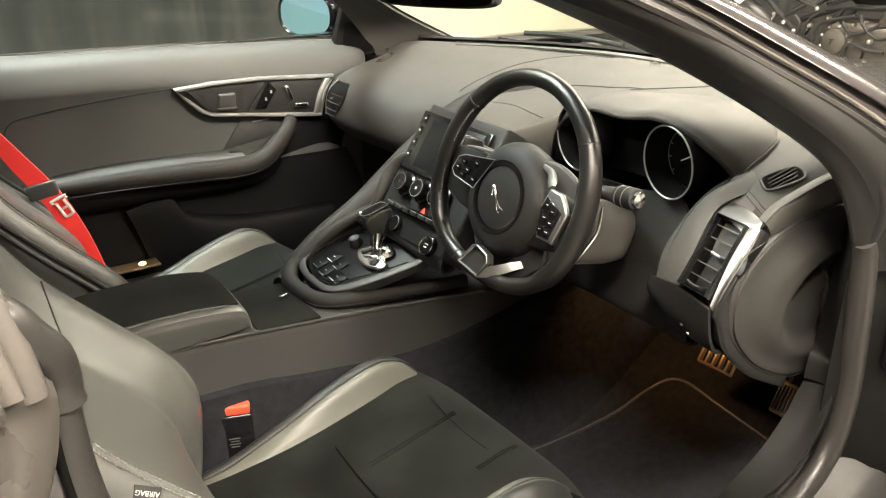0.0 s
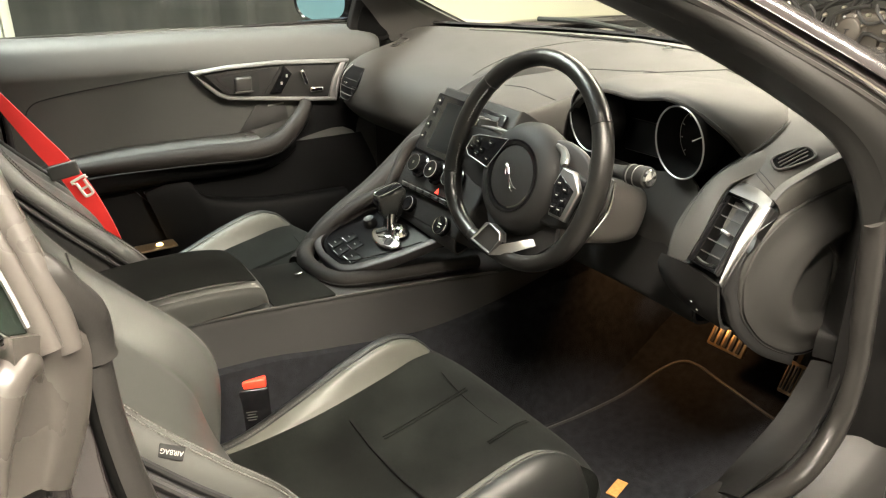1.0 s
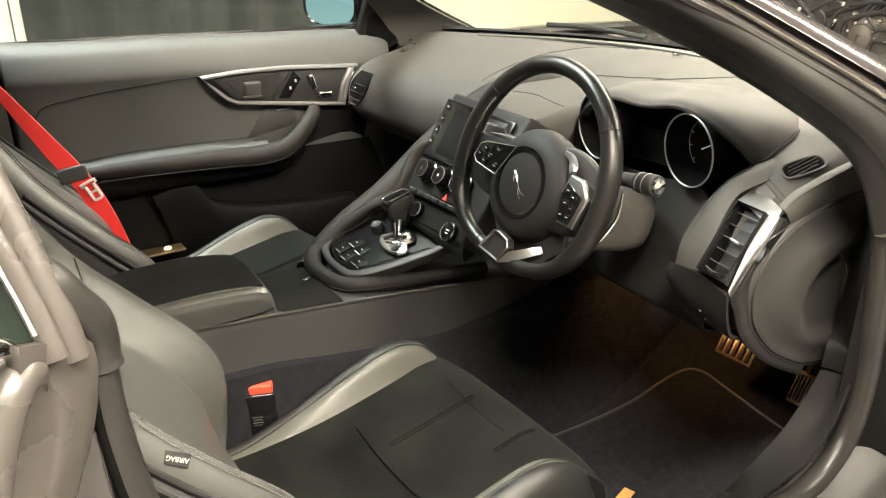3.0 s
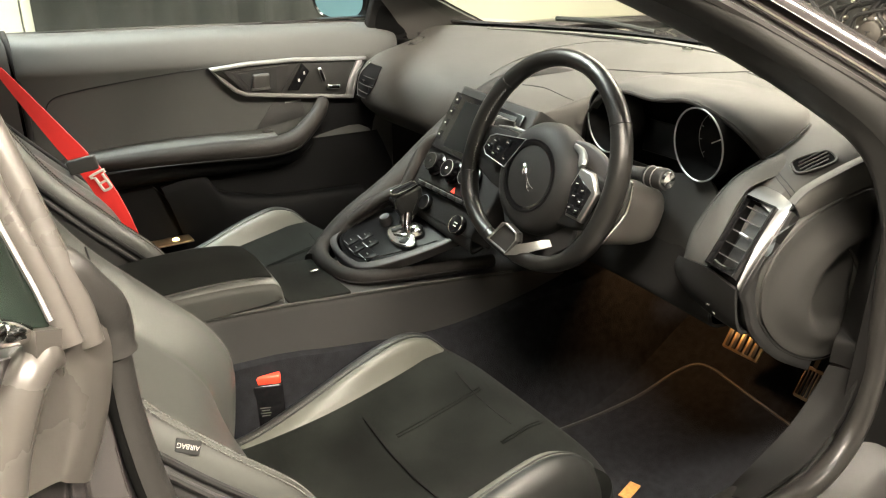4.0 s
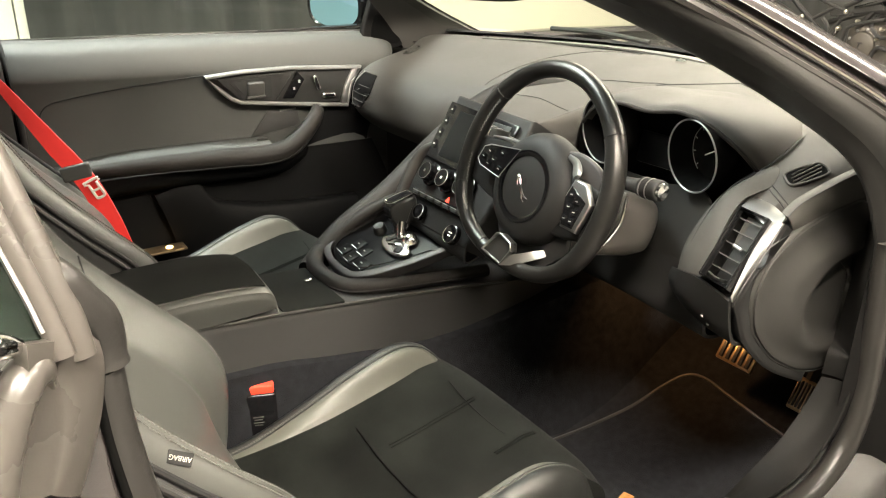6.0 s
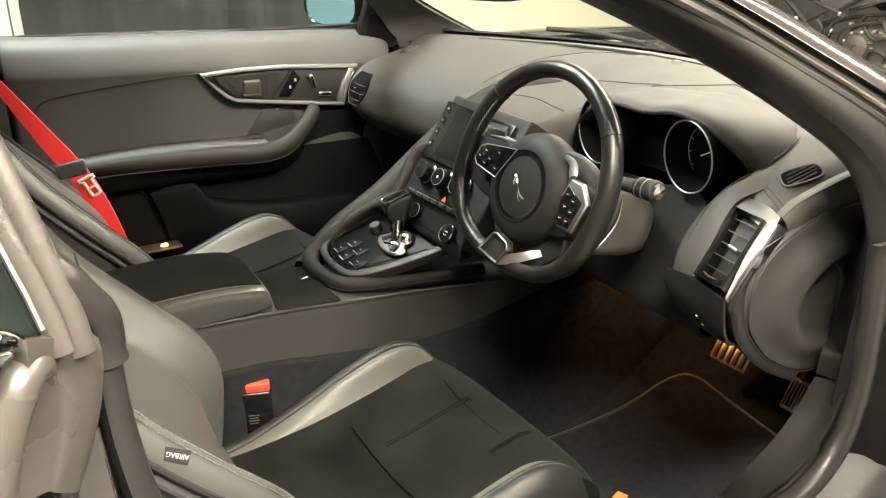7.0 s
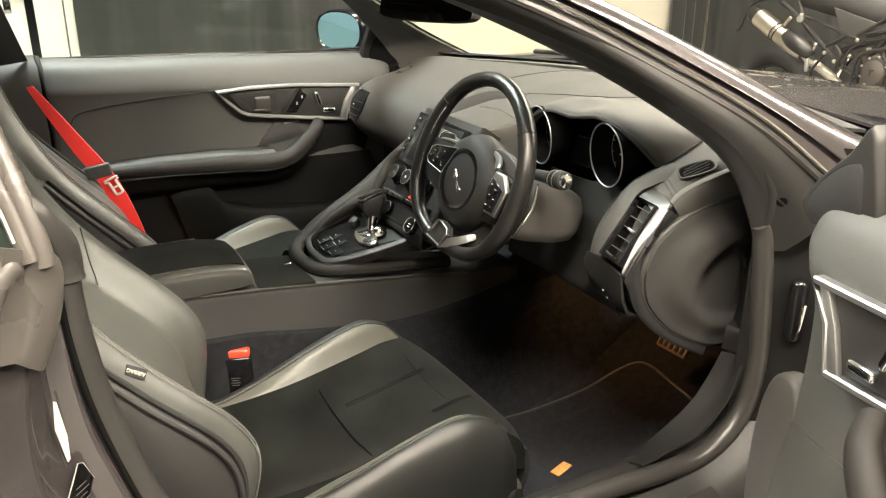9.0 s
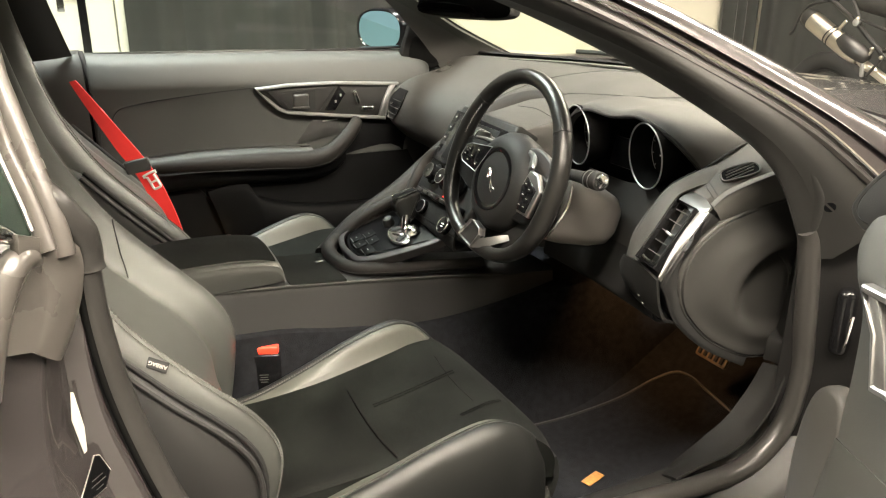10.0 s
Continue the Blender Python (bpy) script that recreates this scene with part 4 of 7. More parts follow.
part("stitch", tube([(CX + 0.081, y, z) for y, z in ((-0.60, 0.6375), (-0.50, 0.6445), (-0.40, 0.6445), (-0.335, 0.638))], 0.0011, 5), THREAD, arm)
# cubby lid with latch
lid = part("cubby_lid", rbox(0.178, 0.118, 0.006, pose(CX - 0.002, -0.229, 0.5738, -4), 0.003), SUEDE, con, "black cubby lid")
part("latch", rbox(0.007, 0.018, 0.004, pose(0.012, -0.196, 0.5795, -4, 0, 25), 0.0015, 3), CHROME, lid, "small bright latch")
# leather roll round the shifter, with its seam
ROLL = [(-0.094, -0.03, 0.615), (-0.092, -0.095, 0.594), (-0.078, -0.137, 0.583), (-0.037, -0.157, 0.577), (0.02, -0.157, 0.575), (0.064, -0.141, 0.573), (0.086, -0.098, 0.571), (0.097, -0.02, 0.566), (0.106, 0.07, 0.560), (0.112, 0.15, 0.556)]
part("surround_roll", tube(ROLL, [0.016, 0.018, 0.018, 0.017, 0.016, 0.016, 0.0155, 0.015, 0.014, 0.013], 16, 6), STRUT, con, "leather-covered roll round the shifter")
part("roll_seam", tube([(x + 0.105 * (x - 0.0) + 0.004, y - (0.014 if y < -0.09 else 0.004), z - 0.002) for x, y, z in ROLL[1:]], 0.0011, 6), MATBLACK, con)
# sloped trim band and gloss panel inside it
SLX, SLY, SL0 = -0.106, 0.392, 0.637


def slope(x, y, d=0.0):
    return (x, y, SL0 + SLX * x + SLY * y + d)


T_OUT = [(-0.098, 0.0), (-0.096, -0.06), (-0.086, -0.112), (-0.046, -0.130), (0.005, -0.132), (0.050, -0.125), (0.080, -0.098), (0.108, -0.050), (0.132, 0.005), (0.146, 0.050)]
T_IN = [(-0.080, 0.0), (-0.078, -0.06), (-0.068, -0.102), (-0.036, -0.117), (0.005, -0.119), (0.040, -0.112), (0.066, -0.086), (0.094, -0.038), (0.119, 0.015), (0.132, 0.052)]
T_IN = [(a[0] + 0.85 * (b[0] - a[0]), a[1] + 0.85 * (b[1] - a[1])) for a, b in zip(T_OUT, T_IN)]
part("surround_trim", shell(smooth_grid([[slope(0.95 * x, y + 0.006, -0.022) for x, y in T_OUT], [slope(x, y, -0.003) for x, y in T_OUT], [slope(0.985 * x, 0.985 * y, 0.0015) for x, y in T_OUT], [slope(1.01 * x, 1.01 * y, 0.002) for x, y in T_IN], [slope(x, y, -0.006) for x, y in T_IN]], 3, 6), 0.003), DARKSATIN, con, "dark satin trim band round the shifter panel")
PM = axes(slope(0, -0.04), (1, 0, SLX), (0, 1, SLY))


def on_panel(x, y, d=0.0):
    return PM @ Matrix.Translation((x, (y + 0.04) * 1.074, d))


part("shifter_panel", prism([(p.x, (p.y + 0.04) * 1.074) for p in cr([(-0.078, -0.05, 0), (-0.070, -0.098, 0), (-0.036, -0.115, 0), (0.005, -0.117, 0), (0.040, -0.110, 0), (0.066, -0.084, 0), (0.094, -0.036, 0), (0.121, 0.02, 0), (0.125, 0.045, 0), (0.02, 0.05, 0), (-0.07, 0.03, 0)], 4, True)], 0.004, PM @ pose(0, 0, -0.008), 0.001), PANELBLACK, con, "gloss black shifter panel")
part("panel_rim", tube([tuple(on_panel(x, y, -0.001).translation) for x, y in ((-0.072, -0.06), (-0.064, -0.094), (-0.034, -0.108), (0.005, -0.110), (0.037, -0.104), (0.060, -0.080), (0.090, -0.033), (0.114, 0.015))], 0.0011, 6), BLACK, con)
part("panel_wall", tube([(-0.088, -0.085, 0.612), (-0.083, -0.05, 0.636), (-0.074, -0.015, 0.658), (-0.060, 0.02, 0.676), (-0.046, 0.04, 0.686)], [0.010, 0.013, 0.013, 0.012, 0.012], 12, 6), STRUT, con, "leather-padded inner wall")
gate = part("shift_gate", prism([(p.x, p.y) for p in cr([(-0.042, -0.018, 0), (-0.036, -0.004, 0), (-0.016, 0.026, 0), (0.010, 0.034, 0), (0.030, 0.020, 0), (0.026, 0.004, 0), (0.046, -0.004, 0), (0.040, -0.024, 0), (0.014, -0.034, 0), (-0.02, -0.032, 0)], 3, True)], 0.010, on_panel(0.046, -0.012, -0.004), 0.004, 3), CHROME, con, "polished sculpted shift gate")
part("gate_mound", lathe([(0.0, 0.0), (0.017, 0.0), (0.014, 0.008), (0.008, 0.013), (0.0, 0.014)], 20, on_panel(0.058, 0.002, 0.003)), CHROME, gate)
part("slot", rbox(0.010, 0.046, 0.004, on_panel(0.030, -0.010, 0.006) @ pose(0, 0, 0, 0, 0, -26), 0.002), MATBLACK, gate)
part("slot", rbox(0.016, 0.018, 0.008, on_panel(0.068, -0.028, 0.005) @ pose(0, 0, 0, 0, 0, 20), 0.004), MATBLACK, gate)
part("gate_bridge", rbox(0.032, 0.008, 0.004, on_panel(0.046, -0.024, 0.008) @ pose(0, 0, 0, 0, 0, 25), 0.002), CHROME, gate)
for bx, by, bw, bh in ((-0.036, -0.092, 0.024, 0.022), (-0.005, -0.096, 0.024, 0.022), (-0.026, -0.066, 0.024, 0.022), (0.004, -0.070, 0.026, 0.022), (0.032, -0.091, 0.036, 0.022)):
    b = part("button", rbox(bw * 1.1, bh * 1.12, 0.004, on_panel(bx, by, -0.0035), 0.0012), PANELBLACK, con)
    part("button_edge", rbox(bw * 0.8, 0.0010, 0.0008, on_panel(bx, by - bh * 0.50, -0.0014), 0), SATIN, b)
    part("symbol", rbox(0.006, 0.0020, 0.0008, on_panel(bx, by, -0.0012), 0), MARK, b)
part("round_knob", lathe([(0.0, 0.0), (0.014, 0.0), (0.013, 0.012), (0.010, 0.016), (0.0, 0.015)], 24, on_panel(-0.026, -0.018, -0.004)), PLASTIC, con, "small round dark knob")
lv = part("gear_lever", tube([(0.040, -0.010, 0.624), (0.030, -0.002, 0.640), (0.020, 0.006, 0.656)], [0.008, 0.009, 0.012], 12), CHROME, con, "gear lever with metal shaft")
GRIP = [(0.006, 0.622), (-0.004, 0.624), (0.000, 0.645), (-0.013, 0.664), (-0.018, 0.694), (0.030, 0.708), (0.041, 0.700), (0.040, 0.672), (0.034, 0.656), (0.022, 0.650), (0.014, 0.638)]
part("grip", prism([(p.x, p.y) for p in cr([(y, z, 0) for y, z in GRIP], 3, True)], 0.030, axes((-0.006, 0, 0), (0, 1, 0), (0, 0, 1)), 0.006, 3), LEATHER, lv, "black leather lever grip")
part("grip_blade", prism([(0.022, 0.652), (0.012, 0.640), (0.006, 0.622), (0.000, 0.620), (0.008, 0.640), (0.016, 0.655)], 0.004, axes((0.0245, 0, 0), (0, 1, 0), (0, 0, 1)), 0.001), CHROME, lv, "bright lever spine")
TOPM = axes((0.009, 0.004, 0.7035), (1, 0, 0), (0, 1, 0.26))
part("grip_top", prism([(p.x, p.y) for p in cr([(-0.011, -0.020, 0), (0.011, -0.020, 0), (0.012, 0.022, 0), (0.007, 0.029, 0), (-0.007, 0.029, 0), (-0.012, 0.022, 0)], 4, True)], 0.004, TOPM, 0.0015), BLACK, lv, "gloss black lever top")
part("grip_edge", frame_of([(p.x, p.y) for p in cr([(-0.0128, -0.022, 0), (0.0128, -0.022, 0), (0.0138, 0.023, 0), (0.008, 0.031, 0), (-0.008, 0.031, 0), (-0.0138, 0.023, 0)], 4, True)], 0.0022, 0.0045, TOPM), CHROME, lv, "bright edge round the lever top")
part("lock_button", rbox(0.024, 0.004, 0.022, pose(0.009, -0.0195, 0.680, 8), 0.002), BLACK, lv)
ig = part("ignition_socket", lathe([(0.0, 0.0), (0.016, 0.0), (0.016, 0.009), (0.013, 0.012), (0.0, 0.010)], 24, on_stack(0.044, 0.679, 0.001)), BLACK, con, "round dark socket")
part("ring", tube([tuple(on_stack(0.044, 0.679, 0.011) @ Vector((0.0142 * math.cos(a), 0.0142 * math.sin(a), 0))) for a in (2 * math.pi * i / 16 for i in range(16))], 0.0009, 6, 2, True), SATIN, ig)
sb = part("start_button", lathe([(0.0, 0.0), (0.019, 0.0), (0.019, 0.010), (0.016, 0.012), (0.0, 0.011)], 28, on_stack(0.165, 0.671, 0.001)), BLACK, con, "round start button")
part("ring", tube([tuple(on_stack(0.165, 0.671, 0.0125) @ Vector((0.0172 * math.cos(a), 0.0172 * math.sin(a), 0))) for a in (2 * math.pi * i / 16 for i in range(16))], 0.0011, 6, 2, True), CHROME, sb)
part("symbol", rbox(0.010, 0.0018, 0.0008, on_stack(0.165, 0.673, 0.0122), 0), PALE, sb)
part("symbol", rbox(0.008, 0.0018, 0.0008, on_stack(0.165, 0.668, 0.0122), 0), PALE, sb)

# ---- steering wheel ----
whl = thing("steering_wheel", (0.376, 0.06, 0.82), "black leather flat-bottomed steering wheel with round hub", "steering wheel")
WM = axes((0.376, 0.036, 0.842), (1, 0.0, 0), (0, 0.316, 0.949)) @ pose(0, 0, 0, 0, 0, -5)


def W(x, y, z=0.0):
    return tuple(WM @ Vector((x, y, z)))


rimp, rimr = [], []
for i in range(48):
    a = 2 * math.pi * i / 48
    x, y = 0.166 * math.cos(a), 0.166 * math.sin(a)
    if y < 0:
        x, y = 0.166 * math.copysign(abs(math.cos(a)) ** 0.82, math.cos(a)), -0.145 * abs(math.sin(a)) ** 0.82
    rimp.append(W(x, y))
    k = math.cos(a) ** 2
    rimr.append(0.0135 + 0.003 * k - 0.0015 * (math.sin(a) < -0.7))
rim = part("rim", tube(rimp, rimr, 16, 2, True), WHEELSKIN, whl, "black leather-wrapped wheel rim")
for i in (5, 19, 27, 34):
    c, n1 = Vector(rimp[i]), Vector(rimp[i + 1]) - Vector(rimp[i - 1])
    n1.normalize()
    e1 = WM.col[2].xyz.normalized()
    e2 = n1.cross(e1)
    part("rim_seam", tube([c + (rimr[i] + 0.0002) * (math.cos(b) * e1 + math.sin(b) * e2) for b in (2 * math.pi * j / 12 for j in range(12))], 0.0008, 5, 2, True), MATBLACK, rim)
for a0, a1 in ((146, 170), (186, 222)):
    part("stitching", merge(*[rbox(0.0048, 0.0009, 0.0009, WM @ pose(0.1512 * math.cos(radians(a0 + (a1 - a0) * j / 21)), 0.1512 * math.sin(radians(a0 + (a1 - a0) * j / 21)), 0.009, 0, 0, a0 + (a1 - a0) * j / 21 + (30 if j % 2 else -30)), 0) for j in range(22)]), THREAD, rim, "grey cross stitching")
HB = WM @ pose(0.006, -0.020, -0.010)
hub = part("hub", lathe([(0.0, -0.05), (0.060, -0.05), (0.082, -0.034), (0.090, -0.012), (0.0885, 0.002), (0.080, 0.017), (0.066, 0.0255), (0.0575, 0.026), (0.056, 0.0235), (0.0, 0.0235)], 64, HB), DARKTRIM, whl, "round padded airbag hub")
part("hub_ring", lathe([(0.0480, 0.022), (0.0480, 0.0262), (0.0525, 0.0275), (0.0570, 0.0272), (0.0585, 0.022)], 64, HB), PIANO, hub, "gloss black hub ring")
part("hub_pad", lathe([(0.0, 0.023), (0.0475, 0.023), (0.0475, 0.0252), (0.03, 0.0282), (0.0, 0.0292)], 48, HB), DARKTRIM, hub, "round dark hub pad")
part("emblem", merge(tube([tuple(HB @ Vector(p)) for p in ((-0.0155, 0.0135, 0.0290), (-0.0105, 0.0105, 0.0296), (-0.004, 0.002, 0.0298), (0.003, -0.006, 0.0298), (0.012, -0.012, 0.0296), (0.022, -0.014, 0.0288))], [0.0024, 0.0030, 0.0020, 0.0022, 0.0018, 0.0008], 8, 6, flat=0.4), tube([tuple(HB @ Vector(p)) for p in ((-0.0105, 0.0105, 0.0296), (-0.012, 0.004, 0.0298), (-0.009, -0.001, 0.0298))], [0.0016, 0.0014, 0.0006], 6, 4), tube([tuple(HB @ Vector(p)) for p in ((0.006, -0.009, 0.0298), (0.010, -0.017, 0.0294), (0.016, -0.0205, 0.0290))], [0.0016, 0.0012, 0.0006], 6, 4)), CHROME, hub, "plain bright emblem")
# side spokes with switch pods
PODS = {-1: [(-0.055, -0.027), (-0.110, -0.023), (-0.121, -0.014), (-0.114, 0.009), (-0.098, 0.017), (-0.026, 0.030)], 1: [(0.106, -0.045), (0.140, -0.044), (0.150, 0.004), (0.128, 0.028), (0.103, 0.028), (0.096, 0.0)]}
PADS = {-1: PODS[-1], 1: [(0.108, -0.041), (0.133, -0.040), (0.141, 0.003), (0.104, 0.018), (0.098, -0.003)]}
SWITCHES = {-1: ((-0.094, 0.006), (-0.080, -0.004), (-0.106, -0.006), (-0.090, -0.014), (-0.062, 0.012), (-0.060, -0.014)), 1: ((0.112, 0.006), (0.126, 0.000), (0.114, -0.012), (0.128, -0.016), (0.113, -0.030), (0.127, -0.030))}
for s in (-1, 1):
    sp = part("spoke", prism([(s * 0.05, -0.070), (s * 0.10, -0.066), (s * 0.152, -0.052), (s * 0.156, 0.020), (s * 0.10, 0.030), (s * 0.05, 0.028)][:: s], 0.016, WM @ pose(0, 0, -0.018), 0.006, 3), DARKTRIM, whl, "black wheel spoke")
    pod = PODS[s] if s > 0 else PODS[s][::-1]
    pad = PADS[s] if s > 0 else PADS[s][::-1]
    if s > 0:
        part("pod_plate", prism(pod, 0.012, WM @ pose(0, 0, 0.004), 0.004, 3), PODSATIN, sp, "satin metal pod plate")
    else:
        part("pod_frame", frame_of(pod, 0.0018, 0.014, WM @ pose(0, 0, 0.004)), SATIN, sp, "satin pod surround")
    part("switch_pad", prism(pad, 0.013, WM @ pose(0, 0, 0.0045), 0.003, 3), BLACK, sp, "gloss black switch pad")
    for bx, by in SWITCHES[s]:
        part("button", rbox(0.012, 0.009, 0.003, WM @ pose(bx, by, 0.0178, 0, 0, 8 * s), 0.001), BLACK, sp)
        part("symbol", rbox(0.0045, 0.0014, 0.001, WM @ pose(bx, by, 0.0195, 0, 0, 8 * s), 0), MARK, sp)
part("spoke_shield", prism([(p.x, p.y) for p in cr([(0.02, 0.040, 0), (0.055, 0.058, 0), (0.090, 0.060, 0), (0.126, 0.048, 0), (0.137, 0.024, 0), (0.130, 0.002, 0), (0.100, -0.01, 0), (0.06, 0.0, 0)], 4, True)], 0.012, WM @ pose(0.0, 0, -0.018), 0.005, 3), DARKSATIN, whl, "dark satin shield behind the spoke")
part("spoke_edge", tube([W(x, y, z) for x, y, z in ((0.060, 0.050, -0.002), (0.084, 0.046, 0.004), (0.098, 0.036, 0.010), (0.104, 0.030, 0.014))], [0.004, 0.007, 0.009, 0.006], 8, 5, flat=0.6, up=tuple(WM.col[2].xyz)), PODSATIN, whl, "satin metal spoke edge")
part("spoke_edge", tube([W(x, y, z) for x, y, z in ((-0.125, 0.026, -0.004), (-0.09, 0.032, -0.002), (-0.05, 0.036, -0.002), (-0.01, 0.042, -0.004))], [0.002, 0.003, 0.003, 0.002], 8, 5), PODSATIN, whl, "satin metal spoke edge")
# lower spoke with a metal leg
ls = part("lower_spoke", prism([(-0.055, -0.06), (-0.062, -0.10), (-0.030, -0.138), (0.06, -0.138), (0.108, -0.09), (0.10, -0.06)], 0.012, WM @ pose(0.0, 0, -0.030), 0.004), MATBLACK, whl)
LEG = [(-0.032, -0.142), (-0.009, -0.104), (0.002, -0.101), (0.030, -0.106), (0.036, -0.118), (0.022, -0.147)]
part("spoke_leg", frame_of(LEG, 0.0034, 0.014, WM @ pose(0, 0, 0.008)), PODSATIN, ls, "satin metal spoke leg")
part("leg_pad", prism(LEG, 0.009, WM @ pose(0, 0, 0.008), 0.002), PLASTIC, ls, "black leg infill")
part("spoke_bridge", shell(smooth_grid([[W(0.020, -0.148, 0.021), W(0.040, -0.138, 0.010), W(0.062, -0.118, -0.006), W(0.074, -0.106, -0.018)], [W(0.028, -0.128, 0.019), W(0.042, -0.118, 0.008), W(0.055, -0.106, -0.006), W(0.064, -0.099, -0.018)]], 4, 5), 0.004), PODSATIN, ls, "satin metal bridge")
for s in (-1, 1):
    pd = part("paddle", prism([(s * 0.118, -0.062), (s * 0.150, -0.066), (s * 0.172, -0.010), (s * 0.166, 0.034), (s * 0.12, 0.040), (s * 0.105, 0.0)][:: s], 0.005, WM @ pose(0, 0, -0.032), 0.002), PANELGREY, whl, "dark grey gearshift paddle")
    part("paddle_edge", tube([W(s * x, y, -0.028) for x, y in ((0.168, 0.030), (0.1745, -0.010), (0.153, -0.066))], [0.0016, 0.0022, 0.0018], 6, 5), CHROME, pd, "bright paddle edge")

# column and stalks
col = thing("steering_column", (0.376, 0.15, 0.74), "dark grey plastic steering column shroud with stalks", "steering column")
cm = axes((0.376, 0.07, 0.828), (1, 0, 0), (0, 0.316, 0.949))
crs = []
for z, w_, lo, hi in ((0.028, 0.060, -0.075, 0.000), (0.010, 0.078, -0.090, 0.012), (-0.03, 0.086, -0.098, 0.022), (-0.09, 0.090, -0.100, 0.026), (-0.15, 0.090, -0.094, 0.022), (-0.18, 0.086, -0.086, 0.014), (-0.195, 0.076, -0.07, 0.0)):
    c_, h_ = (lo + hi) / 2, (hi - lo) / 2
    crs.append([tuple(cm @ Vector((w_ * math.copysign(abs(math.cos(a)) ** 0.5, math.cos(a)), c_ + h_ * math.copysign(abs(math.sin(a)) ** 0.5, math.sin(a)), z))) for a in (2 * math.pi * i / 40 for i in range(40))])
part("shroud", grid(crs, ring=True, caps=True), SHROUD, col, "grey moulded column shroud")
for s in (1, -1):
    a, b = Vector((0.376 + s * 0.07, 0.11, 0.845)), Vector((0.376 + s * 0.206, 0.095, 0.861))
    stk = part("stalk", tube([a, a.lerp(b, 0.5), a.lerp(b, 0.72)], [0.009, 0.010, 0.012], 14), PLASTIC, col, "black plastic control stalk")
    part("stalk_end", tube([a.lerp(b, 0.70), a.lerp(b, 0.74), a.lerp(b, 0.97), b], [0.012, 0.0145, 0.0155, 0.013], 16, 4), MATBLACK, stk)
    part("stalk_cap", lathe([(0.0, 0.0), (0.012, 0.0), (0.011, 0.004), (0.0, 0.005)], 16, axes(b, (0, 1, 0), (0, 0, 1)) if s > 0 else axes(b, (0, -1, 0), (0, 0, 1))), CHROME if s > 0 else MATBLACK, stk, "bright stalk end cap")
    for q in (0.76, 0.86):
        part("ring", lathe([(0.0, -0.001), (0.0158, -0.001), (0.0158, 0.001), (0.0, 0.001)], 20, axes(a.lerp(b, q), (0, 1, 0), (0, 0, 1))), SATIN, stk)
part("binnacle_panel", shell(smooth_grid([[(0.30, 0.29, 0.80), (0.42, 0.285, 0.80), (0.50, 0.278, 0.815), (0.55, 0.256, 0.80), (0.566, 0.222, 0.775)], [(0.30, 0.275, 0.74), (0.42, 0.272, 0.74), (0.50, 0.263, 0.74), (0.545, 0.236, 0.735), (0.557, 0.208, 0.73)], [(0.30, 0.275, 0.69), (0.42, 0.27, 0.688), (0.50, 0.26, 0.688), (0.535, 0.235, 0.69), (0.552, 0.195, 0.70)]], 5, 5), 0.005), PANELGREY, dash, "dark panel below the instruments")
part("knee_panel", shell(smooth_grid([[(0.20, 0.36, 0.578), (0.38, 0.34, 0.582), (0.585, 0.31, 0.586)], [(0.20, 0.272, 0.590), (0.38, 0.268, 0.592), (0.585, 0.25, 0.592)], [(0.20, 0.262, 0.61), (0.38, 0.258, 0.612), (0.585, 0.232, 0.615)], [(0.20, 0.29, 0.70), (0.38, 0.285, 0.70), (0.575, 0.245, 0.69)]], 5, 5), 0.006), MATBLACK, dash, "black knee panel under the column")

# ---- seats ----


def dashes(path, step, r):
    """A row of short stitches along a path."""
    P = cr(path, 40)
    bm = bmesh.new()
    acc, last = 0.0, P[0]
    for a, b in zip(P, P[1:]):
        acc += (b - a).length
        if acc > step:
            d = (b - last).normalized()
            u = d.cross(Vector((0, 0, 1))).normalized() * r
            v = d.cross(u).normalized() * r
            s0, s1 = last + (b - last) * 0.12, last + (b - last) * 0.80
            q = [bm.verts.new(c + e) for c in (s0, s1) for e in (u + v, u - v, -u - v, -u + v)]
            for k in range(4):
                bm.faces.new((q[k], q[(k + 1) % 4], q[4 + (k + 1) % 4], q[4 + k]))
            bm.faces.new(q[3::-1])
            bm.faces.new(q[4:])
            acc, last = 0.0, b
    return bm


